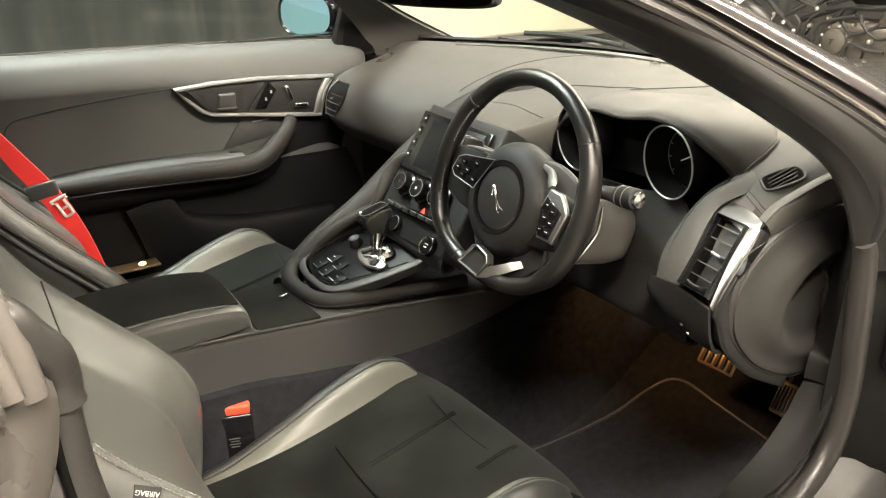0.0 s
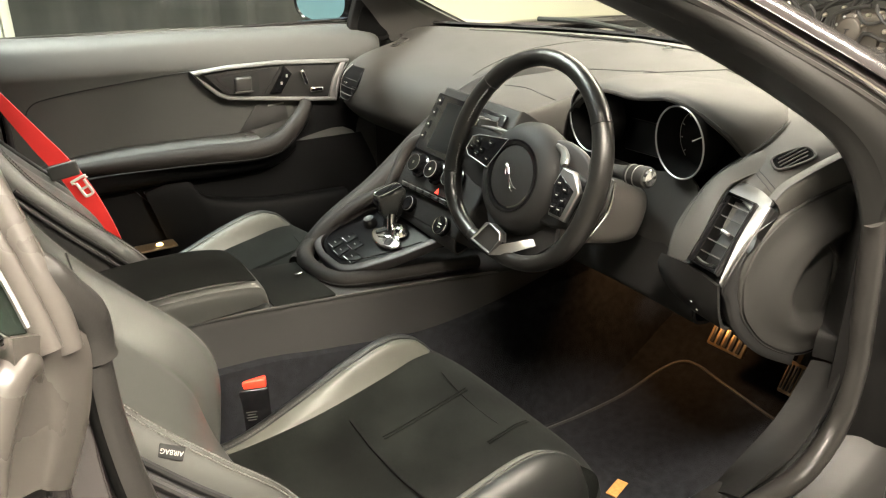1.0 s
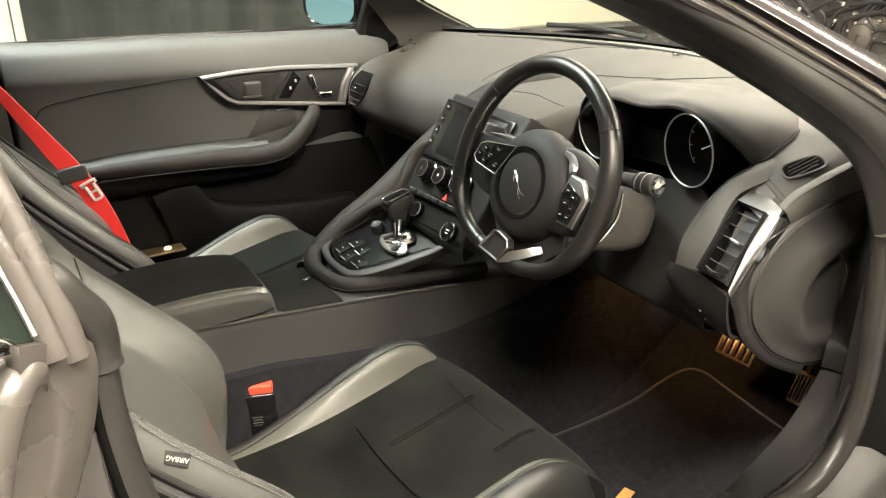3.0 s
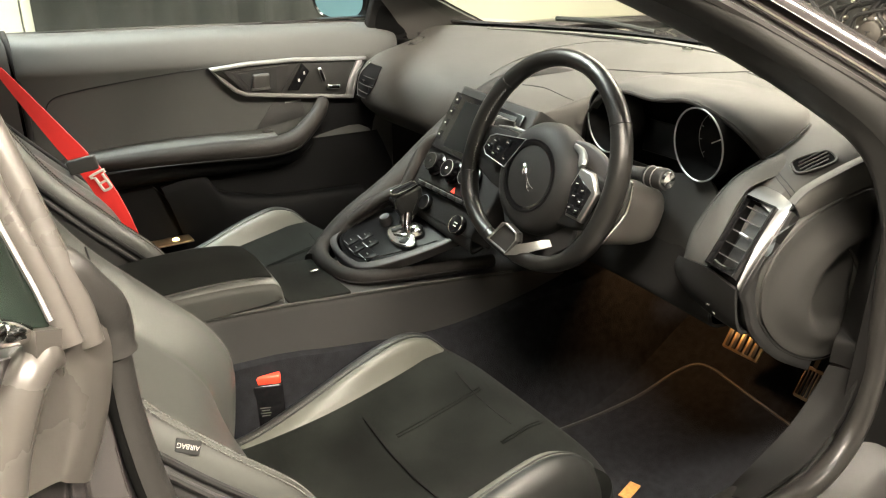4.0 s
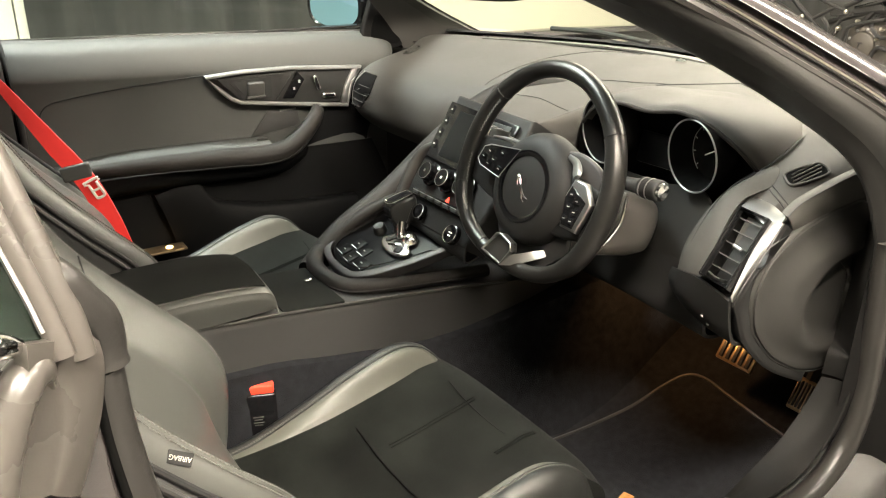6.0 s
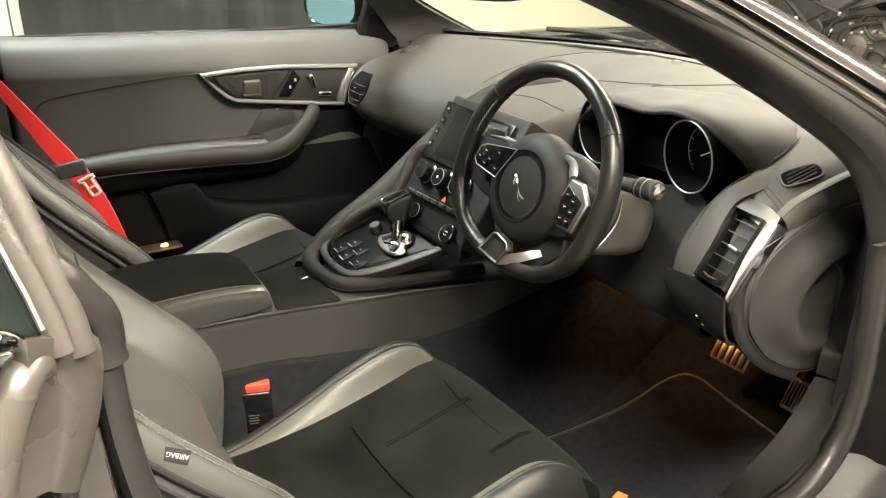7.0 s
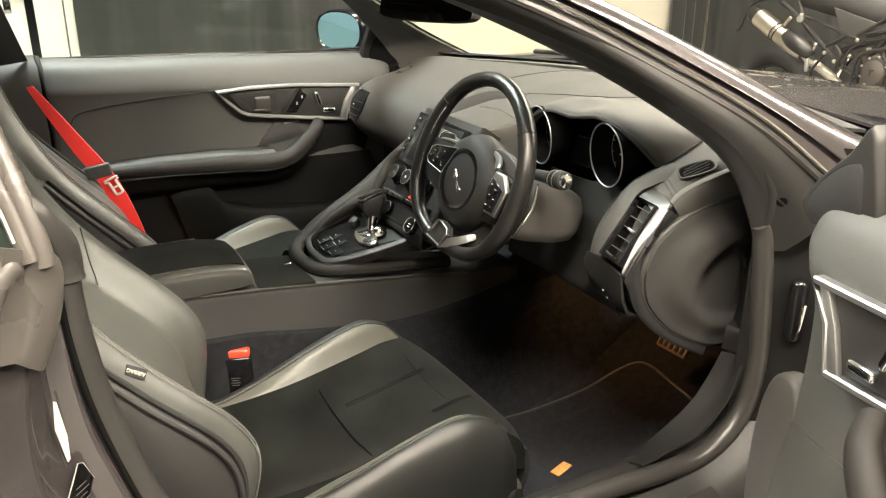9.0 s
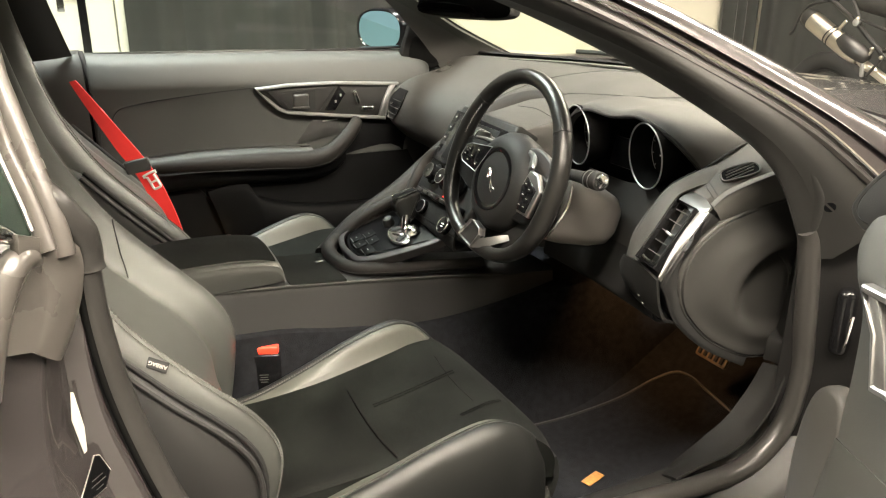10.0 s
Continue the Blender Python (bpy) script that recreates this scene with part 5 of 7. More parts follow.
def build_seat(cx, who, extra):
    seat = thing("bucket_seat", (cx, -0.3, 0.18), extra, "seat", "seats in the car")
    T = lambda p: (cx + p[0], p[1], p[2])
    # cushion centre in suede
    cc = []
    for y, z, w, e in ((-0.47, 0.375, 0.125, 0.02), (-0.40, 0.372, 0.128, 0.02), (-0.28, 0.380, 0.132, 0.02), (-0.16, 0.400, 0.138, 0.02), (-0.08, 0.417, 0.15, 0.014), (-0.03, 0.427, 0.172, 0.006), (0.005, 0.425, 0.192, -0.002), (0.03, 0.410, 0.198, -0.008), (0.045, 0.38, 0.196, -0.01), (0.048, 0.34, 0.188, -0.01)):
        cc.append([T((-w - 0.026, y - (0.02 if y > 0 else 0), z + e + 0.012)), T((-w * 0.78, y, z + e * 0.4)), T((-w * 0.3, y, z)), T((w * 0.3, y, z)), T((w * 0.78, y, z + e * 0.4)), T((w + 0.022, y - (0.02 if y > 0 else 0), z + e + 0.010))])
    cush = part("cushion", shell(smooth_grid(cc, 5, 4), 0.03), SUEDE, seat, "black suede cushion centre")
    ys = (-0.47, -0.40, -0.28, -0.16, -0.08, -0.03, 0.005)
    zs = (0.375, 0.372, 0.380, 0.400, 0.417, 0.427, 0.425)

    def top(x, y, up=0.001):
        z = float(np.interp(y, ys, zs))
        return T((x, y, z + up + 0.02 * max(0.0, abs(x) - 0.04) / 0.1 * 0.75))

    part("seam", tube([top(x, -0.228) for x in (-0.128, -0.09, -0.05, 0, 0.05, 0.09, 0.128)], 0.0015, 5), SEAMBLACK, cush)
    for o in (0.0, 0.006):
        part("seam", tube([top(-0.062 + o, y, 0.0) for y in (-0.20, -0.15, -0.10, -0.06, -0.03)], 0.0013, 5), SUEDE, cush)
    part("seam", tube([top(x, -0.045 + 0.25 * x * x, 0.0) for x in (-0.12, -0.06, 0.0, 0.05)], 0.0013, 5), SUEDE, cush)
    for o in (0.0, 0.006):
        part("seam", tube([top(0.075 + o, y, 0.0) for y in (-0.085, -0.055, -0.03, -0.005)], 0.0013, 5), SUEDE, cush)
    # front apron in leather
    fr = [[T((x, 0.052 - 0.25 * x * x, 0.372)) for x in (-0.20, -0.1, 0, 0.1, 0.20)], [T((x, 0.058 - 0.3 * x * x, 0.33)) for x in (-0.205, -0.1, 0, 0.1, 0.205)], [T((x, 0.035 - 0.3 * x * x, 0.26)) for x in (-0.205, -0.1, 0, 0.1, 0.205)]]
    part("front_apron", shell(smooth_grid(fr, 4, 4), 0.01), LEATHER, seat)
    # bolsters
    for s in (-1, 1):
        k = 1.0 if s < 0 else 0.93
        bl = []
        for y, zt, xi in ((-0.50, 0.392, 0.122), (-0.40, 0.398, 0.128), (-0.30, 0.428, 0.133), (-0.20, 0.465, 0.138), (-0.11, 0.488, 0.142), (-0.06, 0.478, 0.15), (-0.03, 0.456, 0.161), (-0.005, 0.425, 0.172), (0.01, 0.385, 0.178), (0.016, 0.34, 0.176)):
            zt = 0.39 + (zt - 0.39) * k
            q = 1.0 if y < -0.1 else 1.0 - 0.55 * (y + 0.1) / 0.12
            base = 0.375 + 0.09 * (y + 0.47)
            xi += 0.026 if y < -0.04 else 0.026 * max(0.0, (0.016 - y) / 0.056)
            bl.append([T((s * (xi - 0.02), y, min(base, zt - 0.03) - 0.01)), T((s * xi, y, min(base + 0.024, zt - 0.02))), T((s * (xi + 0.006 * q), y, min(base + 0.036, zt - 0.012))), T((s * (xi + 0.018 * q), y, min((base + 0.03 + zt) / 2 + 0.016, zt - 0.006))), T((s * (xi + 0.030 * q), y, zt - 0.003)), T((s * (xi + 0.046 * q), y, zt)), T((s * (xi + 0.064 * q), y, zt - 0.022)), T((s * (xi + 0.070 * q), y, zt - 0.07)), T((s * (xi + 0.064 * q), y, 0.30))])
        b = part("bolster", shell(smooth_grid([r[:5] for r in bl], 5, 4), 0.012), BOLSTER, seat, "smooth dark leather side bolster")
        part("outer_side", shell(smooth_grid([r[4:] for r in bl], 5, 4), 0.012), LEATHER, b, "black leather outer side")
        part("stitch_line", dashes([(r[4][0] + s * 0.004, r[4][1], r[4][2] + 0.0016) for r in bl[:8]], 0.0045, 0.0008), THREAD, b)
        part("piping", tube([(r[4][0], r[4][1], r[4][2] + 0.0005) for r in bl], 0.002, 8), LEATHER, b)
    part("base_trim", rbox(0.44, 0.48, 0.10, pose(cx, -0.22, 0.265), 0.02, 3), PLASTIC, seat, "black plastic seat base")
    for s in (-1, 1):
        part("seat_rail", rbox(0.03, 0.55, 0.045, pose(cx + s * 0.17, -0.2, 0.198), 0.004), MATBLACK, seat)
    # backrest, section by section up the seat
    tab = ((0.40, -0.47, 0.215, 0.02), (0.46, -0.452, 0.228, 0.045), (0.54, -0.443, 0.238, 0.06), (0.61, -0.475, 0.244, 0.07), (0.69, -0.548, 0.248, 0.075), (0.77, -0.618, 0.246, 0.075), (0.84, -0.662, 0.232, 0.06), (0.90, -0.69, 0.205, 0.045), (0.96, -0.71, 0.17, 0.03), (1.03, -0.728, 0.148, 0.02), (1.10, -0.745, 0.135, 0.015), (1.14, -0.765, 0.11, 0.012))
    left, mid, right, rear = [], [], [], []
    for z, y, w, d in tab:
        yl = y + (0.028 if cx > 0 else -0.03)
        right.append([T((w * 0.60, y - d * 0.62, z)), T((w * 0.72, y - d * 0.46, z)), T((w * 0.83, y - d * 0.15, z)), T((w * 0.91, y, z)), T((w * 0.99, y - 0.018, z)), T((w * 1.02, y - 0.06, z + 0.01)), T((w * 0.99, y - 0.11, z + 0.015))])
        left.append([T((-w * 0.42, y - d * 0.585, z)), T((-w * 0.57, y - d * 0.48, z)), T((-w * 0.73, yl - d * 0.25, z)), T((-w * 0.89, yl - 0.003, z)), T((-w * 0.985, yl - 0.018, z)), T((-w * 1.02, y - 0.06, z + 0.01)), T((-w * 0.99, y - 0.11, z + 0.015))])
        mid.append([T((-w * 0.43, y - d * 0.585, z)), T((-w * 0.2, y - d * 0.66, z)), T((0, y - d * 0.69, z)), T((w * 0.3, y - d * 0.68, z)), T((w * 0.61, y - d * 0.625, z))])
        rear.append([T((-w * 0.97, y - 0.10, z + 0.014)), T((-w * 0.7, y - 0.155, z + 0.02)), T((0, y - 0.175, z + 0.02)), T((w * 0.7, y - 0.155, z + 0.02)), T((w * 0.97, y - 0.10, z + 0.014))])
    if cx > 0:
        right = [[(p[0] - 0.030, p[1] + 0.007, p[2] - 0.022) for p in r] for r in right]
    mid = [a[:0:-1] + b for a, b in zip(left, mid)]
    back = part("backrest", shell(smooth_grid(mid, 4, 4), 0.01), LEATHER_SOFT, seat, "leather backrest centre")
    for rws in (left, right):
        bo = back if rws is left else part("back_bolster", shell(smooth_grid(rws, 4, 4), 0.01), LEATHER_SOFT, seat, "raised leather backrest bolster")
        if rws is right:
            part("seam", tube([(r[0][0], r[0][1] + 0.003, r[0][2]) for r in rws[:9]], 0.0018, 5), MATBLACK, bo)
        for o in (0.0, 0.010):
            part("stitch_line", dashes([(r[3][0] + (o if r[3][0] > cx else -o), r[3][1] + 0.0008 - o * 0.35, r[3][2]) for r in rws[:9]], 0.0044, 0.0008), THREAD, bo, "double stitching")
    part("back_shell", shell(smooth_grid(rear, 4, 4), 0.01), PLASTIC, seat, "moulded seat back shell")
    part("top_cap", lathe([(0.0, 0.0), (0.11, 0.0), (0.09, 0.02), (0.0, 0.03)], 24, Matrix.Translation(T((0, -0.82, 1.145))) @ Matrix.Diagonal((1, 0.5, 1, 1))), LEATHER, seat)
    # hard side panels at the foot of the backrest
    for s in (-1, 1):
        sp = [[T((s * 0.247, -0.50, 0.40)), T((s * 0.254, -0.57, 0.41)), T((s * 0.25, -0.66, 0.43))], [T((s * 0.25, -0.488, 0.50)), T((s * 0.266, -0.57, 0.52)), T((s * 0.262, -0.66, 0.54))], [T((s * 0.255, -0.515, 0.575)), T((s * 0.27, -0.59, 0.61)), T((s * 0.268, -0.67, 0.64))], [T((s * 0.26, -0.60, 0.67)), T((s * 0.268, -0.65, 0.71)), T((s * 0.266, -0.70, 0.74))], [T((s * 0.258, -0.67, 0.75)), T((s * 0.262, -0.70, 0.77)), T((s * 0.262, -0.74, 0.79))]]
        off = (-0.030, 0.019, 0.0) if cx > 0 and s > 0 else (s * 0.004, 0.012, 0.022)
        sp = [[(p[0] + off[0], p[1] + off[1], p[2] + off[2]) for p in r] for r in sp]
        pn = part("side_panel", shell(smooth_grid(sp, 5, 5), 0.014), CONSOLE, seat, "dark moulded seat side panel")
        part("groove", tube([(r[0][0] + s * 0.001, r[0][1] + 0.001, r[0][2] + 0.003) for r in sp], 0.0042, 8, 6), MATBLACK, pn)
        part("panel_edge", tube([(r[0][0] + s * 0.008, r[0][1] - 0.006, r[0][2] - 0.005) for r in sp], 0.0045, 8, 6), CONSOLE, pn)
    return seat


ds = build_seat(0.385, "driver", "black leather and suede sports seat behind the steering wheel")
CUR[0] = pose(0, 0.03, 0.03)
build_seat(-0.325, "passenger", "black leather and suede sports seat beside the passenger door")
CUR[0] = ID

part("seam", tube([(0.181, -0.599, 0.778), (0.196, -0.5985, 0.7655), (0.211, -0.597, 0.749), (0.2225, -0.5955, 0.731), (0.234, -0.592, 0.710), (0.248, -0.5905, 0.697)], 0.0012, 6, 8), MATBLACK, ds)
tm = axes((0.600, -0.589, 0.706), (0, -0.85, 0.53), (0.47, -0.466, -0.748))
tg_ = part("airbag_tag", rbox(0.028, 0.014, 0.002, tm, 0.001), MATBLACK, ds, "black fabric airbag tag with pale letters")
lettering("AIRBAG", 0.0072, tm @ Matrix.Translation((0, 0, 0.0012)), PAPER, tg_)

# ---- doors ----
def build_door(xf, label, glass_up, handed):
    CUR[0] = xf
    ext = 0.05 if handed < 0 else 0.0
    prof = ((0.952, -0.765), (0.947, -0.74), (0.93, -0.716), (0.90, -0.702), (0.87, -0.695), (0.852, -0.698), (0.80, -0.706), (0.72, -0.708), (0.64, -0.704), (0.55, -0.70), (0.44, -0.695), (0.33, -0.70), (0.27, -0.715))
    pr = []
    for y, dz, dx in ((-0.572, 0.006, -0.010), (-0.55, 0.006, -0.002), (-0.4, 0.0, 0.0), (-0.1, -0.006, 0.0), (0.15, -0.014, 0.004), (0.30, -0.02, 0.004), (0.352 + ext, -0.03, -0.006), (0.366 + ext, -0.055, -0.03)):
        cut = 0.042 if y > 0.34 else 0.0
        pr.append([(x + dx, y - cut * max(0.0, min(1.0, (0.905 - z) / 0.07)) * (1 if z > 0.6 else 0.4), z + dz * (1 if z > 0.8 else 0.3)) for z, x in prof])
    d = part("car_door", shell(smooth_grid([r[:9] for r in pr], 4, 4), 0.008), DOORSKIN, body, label)
    # passenger side takes the darkened skin for shade; driver side the plain one
    part("lower_panel", shell(smooth_grid([[(q[0] + 0.002, q[1], q[2]) for q in r[8:]] for r in pr], 4, 4), 0.008), DOORSHADE if handed < 0 else DOORSKIN, d, "lower door panel, passenger side darkened as shade")
    outer = []
    for y in (-0.66, -0.3, 0.1, 0.40):
        k = 0.01 * (y > 0.3)
        outer.append([(-0.765, y, 0.945), (-0.80, y, 0.94), (-0.87 + k, y, 0.86), (-0.91 + k, y, 0.72), (-0.905 + k, y, 0.55), (-0.885 + k, y, 0.40), (-0.85, y, 0.30), (-0.74, y, 0.27)])
    part("outer_skin", shell(smooth_grid(outer, 4, 4), 0.004), PAINT, d, "glossy dark grey outer door skin")
    for y in (-0.66, 0.335):
        part("door_end", prism([(-0.725, 0.28), (-0.85, 0.31), (-0.90, 0.55), (-0.905, 0.72), (-0.865, 0.85), (-0.80, 0.90), (-0.75, 0.90), (-0.725, 0.86)], 0.01, axes((0, y, 0), (1, 0, 0), (0, 0, 1)) , 0.002), PAINT, d)
    # upper crease and insert
    part("crease", tube([(-0.7065, -0.515, 0.70), (-0.7055, -0.53, 0.76), (-0.7035, -0.512, 0.812), (-0.699, -0.45, 0.829), (-0.6965, -0.317, 0.843), (-0.695, -0.151, 0.854), (-0.693, 0.0, 0.858), (-0.692, 0.28, 0.846)], 0.0017, 6), MATBLACK, d)
    # aluminium handle surround
    m = axes((-0.692, 0, 0), (0, 1, 0), (0, 0, 1))
    OUT = [(-0.147, 0.855), (-0.05, 0.862), (0.08, 0.8615), (0.29, 0.848), (0.262, 0.80), (0.245, 0.738), (0.08, 0.757), (-0.06, 0.776), (-0.085, 0.788), (-0.118, 0.818)]
    part("handle_surround", frame_of(OUT, 0.010, 0.016, m), SATIN, d, "satin aluminium door trim frame")
    part("surround_flare", prism([(0.284, 0.846), (0.256, 0.798), (0.240, 0.742), (0.224, 0.750), (0.240, 0.80), (0.262, 0.840)], 0.012, m @ pose(0, 0, 0.002), 0.003), SATIN, d)
    IN = [(-0.115, 0.845), (0.08, 0.851), (0.272, 0.840), (0.236, 0.752), (0.06, 0.768), (-0.06, 0.787)]
    part("backing", prism(IN, 0.006, m, 0.001), PLASTIC, d, "dark plastic backing")
    part("bowl", prism([(-0.09, 0.84), (0.065, 0.845), (0.03, 0.776), (-0.05, 0.789)], 0.002, m @ pose(0, 0, 0.0062), 0), PLASTIC, d)
    # proud black patch in place of a hole, painting the recess's shade
    part("cavity_shade", prism([(-0.078, 0.834), (0.028, 0.840), (0.026, 0.784), (-0.044, 0.792)], 0.002, m @ pose(0, 0, 0.0085), 0), MATBLACK, d)
    part("pull_handle", rbox(0.014, 0.046, 0.042, pose(-0.677, -0.018, 0.811, 0, 12), 0.006, 3), PLASTIC_GREY, d, "inner door release")
    part("handle_foot", rbox(0.012, 0.05, 0.006, pose(-0.674, -0.02, 0.793), 0.002), PLASTIC_GREY, d)
    part("divider", rbox(0.004, 0.003, 0.092, pose(-0.682, 0.066, 0.812, -38), 0), MATBLACK, d)
    part("memory_panel", prism([(0.055, 0.779), (0.086, 0.777), (0.120, 0.824), (0.100, 0.847)], 0.006, m @ pose(0, 0, 0.0062), 0.002), BLACK, d, "black seat memory panel")
    for q in (0.088, 0.104):
        part("symbol", rbox(0.001, 0.005, 0.008, pose(-0.6792, q, 0.803 + 1.1 * (q - 0.088)), 0), MARK, d)
    part("window_switch", merge(rbox(0.012, 0.012, 0.042, pose(-0.679, 0.153, 0.813, 20), 0.004, 3)), CHROME, d, "bright window switch")
    part("switch_face", rbox(0.013, 0.006, 0.030, pose(-0.6775, 0.153, 0.813, 20), 0.002), BLACK, d)
    part("window_switch", rbox(0.012, 0.040, 0.013, pose(-0.679, 0.187, 0.777, -3), 0.004, 3), CHROME, d, "bright window switch")
    part("switch_face", rbox(0.013, 0.030, 0.007, pose(-0.6775, 0.187, 0.777, -3), 0.002), BLACK, d)
    if handed < 0:
        # extra near-black sheet, painting the shade ahead of the pull
        part("shaded_front_panel", prism([(p.x, p.y) for p in cr([(0.085, 0.60, 0), (0.098, 0.66, 0), (0.125, 0.712, 0), (0.165, 0.750, 0), (0.24, 0.778, 0), (0.322, 0.775, 0), (0.322, 0.62, 0), (0.318, 0.50, 0), (0.20, 0.49, 0), (0.10, 0.52, 0)], 4, True)], 0.008, axes((-0.7085, 0, 0), (0, 1, 0), (0, 0, 1)), 0.003, 3), DOORSHADE, d, "panel ahead of the pull handle, darkened as shade")
    part("name_plate", rbox(0.002, 0.046, 0.004, pose(-0.700, 0.075, 0.745, 2), 0), MARK, d, "small silver plate")
    part("grille_panel", prism([(-0.035, 0.68), (0.11, 0.70), (0.10, 0.755), (0.03, 0.762)], 0.003, axes((-0.7045, 0, 0), (0, 1, 0), (0, 0, 1)), 0.001), CONSOLE, d, "dark fine-mesh tweeter panel")
    # armrest and pull; lit top and shaded front are put into the colours
    AR = [(-0.67, -0.53, 0.655), (-0.645, -0.46, 0.664), (-0.632, -0.33, 0.664), (-0.628, -0.15, 0.656), (-0.628, -0.03, 0.648), (-0.628, 0.04, 0.658), (-0.632, 0.085, 0.688), (-0.645, 0.125, 0.722), (-0.672, 0.15, 0.742)]
    part("armrest", tube(AR, [0.008, 0.015, 0.021, 0.026, 0.028, 0.027, 0.024, 0.021, 0.018], 14, 6, flat=0.85, up=(1, 0, 0)), STRUT, d, "padded armrest front with pull handle, darkened as if shaded")
    part("armrest_fill", shell(smooth_grid([[(-0.706, y, z + w), (-0.67, y, z + w), (-0.640 - 0.01 * (y < -0.45), y, z + w - 0.005), (-0.626 - 0.015 * (y < -0.45), y, z + 0.35 * w)] for y, z, w in ((-0.535, 0.658, 0.006), (-0.48, 0.663, 0.015), (-0.33, 0.664, 0.024), (-0.15, 0.656, 0.029), (-0.05, 0.650, 0.031), (0.0, 0.650, 0.030))], 5, 5), 0.006), DOORSKIN, d, "padded top of the door armrest, paler as if lit")
    part("stitch", tube([(p[0] + 0.022, p[1], p[2] - 0.016) for p in AR[1:7]], 0.0012, 5), MATBLACK, d)
    part("lock_button", rbox(0.012, 0.03, 0.006, pose(-0.668, -0.015, 0.681), 0.002), PANELGREY, d, "small lock button")
    # underside of the armrest, its shade painted in with the darkened skin
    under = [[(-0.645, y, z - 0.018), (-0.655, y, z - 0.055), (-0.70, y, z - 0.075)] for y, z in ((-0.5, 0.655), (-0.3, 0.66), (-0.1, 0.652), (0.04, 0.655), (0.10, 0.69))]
    part("under_arm", shell(smooth_grid(under, 4, 4), 0.005), DOORSHADE, d)
    # lower map pocket, its shade put into the colour on the passenger side
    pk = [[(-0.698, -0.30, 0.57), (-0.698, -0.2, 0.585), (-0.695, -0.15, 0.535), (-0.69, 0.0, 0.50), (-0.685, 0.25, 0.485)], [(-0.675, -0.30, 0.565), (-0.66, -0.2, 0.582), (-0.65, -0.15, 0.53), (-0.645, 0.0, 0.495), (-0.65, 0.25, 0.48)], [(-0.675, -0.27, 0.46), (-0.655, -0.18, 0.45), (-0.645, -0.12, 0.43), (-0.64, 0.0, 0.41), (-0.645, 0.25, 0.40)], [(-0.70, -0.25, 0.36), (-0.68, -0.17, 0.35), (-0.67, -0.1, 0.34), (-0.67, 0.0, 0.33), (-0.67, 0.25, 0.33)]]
    part("map_pocket", shell(smooth_grid(pk, 5, 5), 0.006), DOORSHADE if handed < 0 else DOORSKIN, d, "moulded lower door pocket, passenger side darkened as shade")
    part("panel_line", tube([(-0.698, -0.345, 0.605), (-0.696, -0.29, 0.54), (-0.694, -0.235, 0.468)], 0.0016, 5), MATBLACK, d)
    part("front_flap", prism([(p.x, p.y) for p in cr([(0.29, 0.29, 0), (0.36, 0.29, 0), (0.388, 0.42, 0), (0.394, 0.56, 0), (0.378, 0.65, 0), (0.345, 0.685, 0), (0.31, 0.66, 0), (0.295, 0.5, 0)], 4, True)], 0.03, axes((-0.73, 0, 0), (0, 1, 0), (0, 0, 1)), 0.008, 3), PLASTIC_GREY, d, "grey lower hinge-side cover")
    # sail panel with speaker
    sail = [(p.x, p.y) for p in cr([(0.262, 0.912, 0), (0.30, 0.898, 0), (0.338, 0.886, 0), (0.375, 0.881, 0), (0.402, 0.900, 0), (0.388, 0.928, 0), (0.360, 0.958, 0), (0.330, 0.984, 0), (0.30, 1.022, 0), (0.282, 0.985, 0)], 3, True)]
    part("sail_panel", prism(sail, 0.024, axes((-0.748, 0.058 if handed < 0 else 0.0, 0), (0, 1, 0), (0, 0, 1)), 0.006, 3), JAMB if handed < 0 else PLASTIC, d, "dark corner panel with tweeter")
    part("tweeter", prism([(p.x, p.y) for p in cr([(0.288, 0.922, 0), (0.306, 0.907, 0), (0.338, 0.897, 0), (0.370, 0.893, 0), (0.386, 0.905, 0), (0.374, 0.930, 0), (0.348, 0.957, 0), (0.318, 0.974, 0), (0.300, 0.970, 0)], 3, True)], 0.004, axes((-0.7255, 0.058 if handed < 0 else 0.0, 0), (0, 1, 0), (0, 0, 1)), 0.003), SEAMBLACK if handed < 0 else MATBLACK, d, "fine-mesh tweeter cover")
    part("belt_seal", tube([(-0.772, -0.62, 0.955), (-0.772, -0.2, 0.948), (-0.772, 0.2, 0.935), (-0.765, 0.34, 0.928)], 0.006, 6), RUBBER, d)
    if glass_up:
        g = part("window_glass", shell([[(-0.785, -0.66, 0.93), (-0.785, -0.2, 0.93), (-0.785, 0.34, 0.92)], [(-0.70, -0.66, 1.10), (-0.70, -0.2, 1.09), (-0.74, 0.34, 0.99)], [(-0.60, -0.66, 1.21), (-0.60, -0.2, 1.17), (-0.735, 0.30, 1.0)]], 0.004), GLASS, d, "clear frameless side window")
        g.visible_shadow = False
    CUR[0] = ID
    return d


build_door(ID, "closed grey leather-trimmed passenger door with aluminium handle frame", True, -1)
HX, HY, HA = 0.965, 0.485, 70.34
SHIFT = Matrix.Translation((-0.0458, -0.0885, 0.0013))
MIRX = Matrix.Translation((2 * CX, 0, 0)) @ Matrix.Diagonal((-1, 1, 1, 1))
OPEN = SHIFT @ Matrix.Translation((HX, HY, 0)) @ Matrix.Rotation(radians(HA), 4, "Z") @ Matrix.Translation((-HX, -HY, 0)) @ MIRX
build_door(OPEN, "wide open grey leather-trimmed driver's door with aluminium handle frame", False, 1)
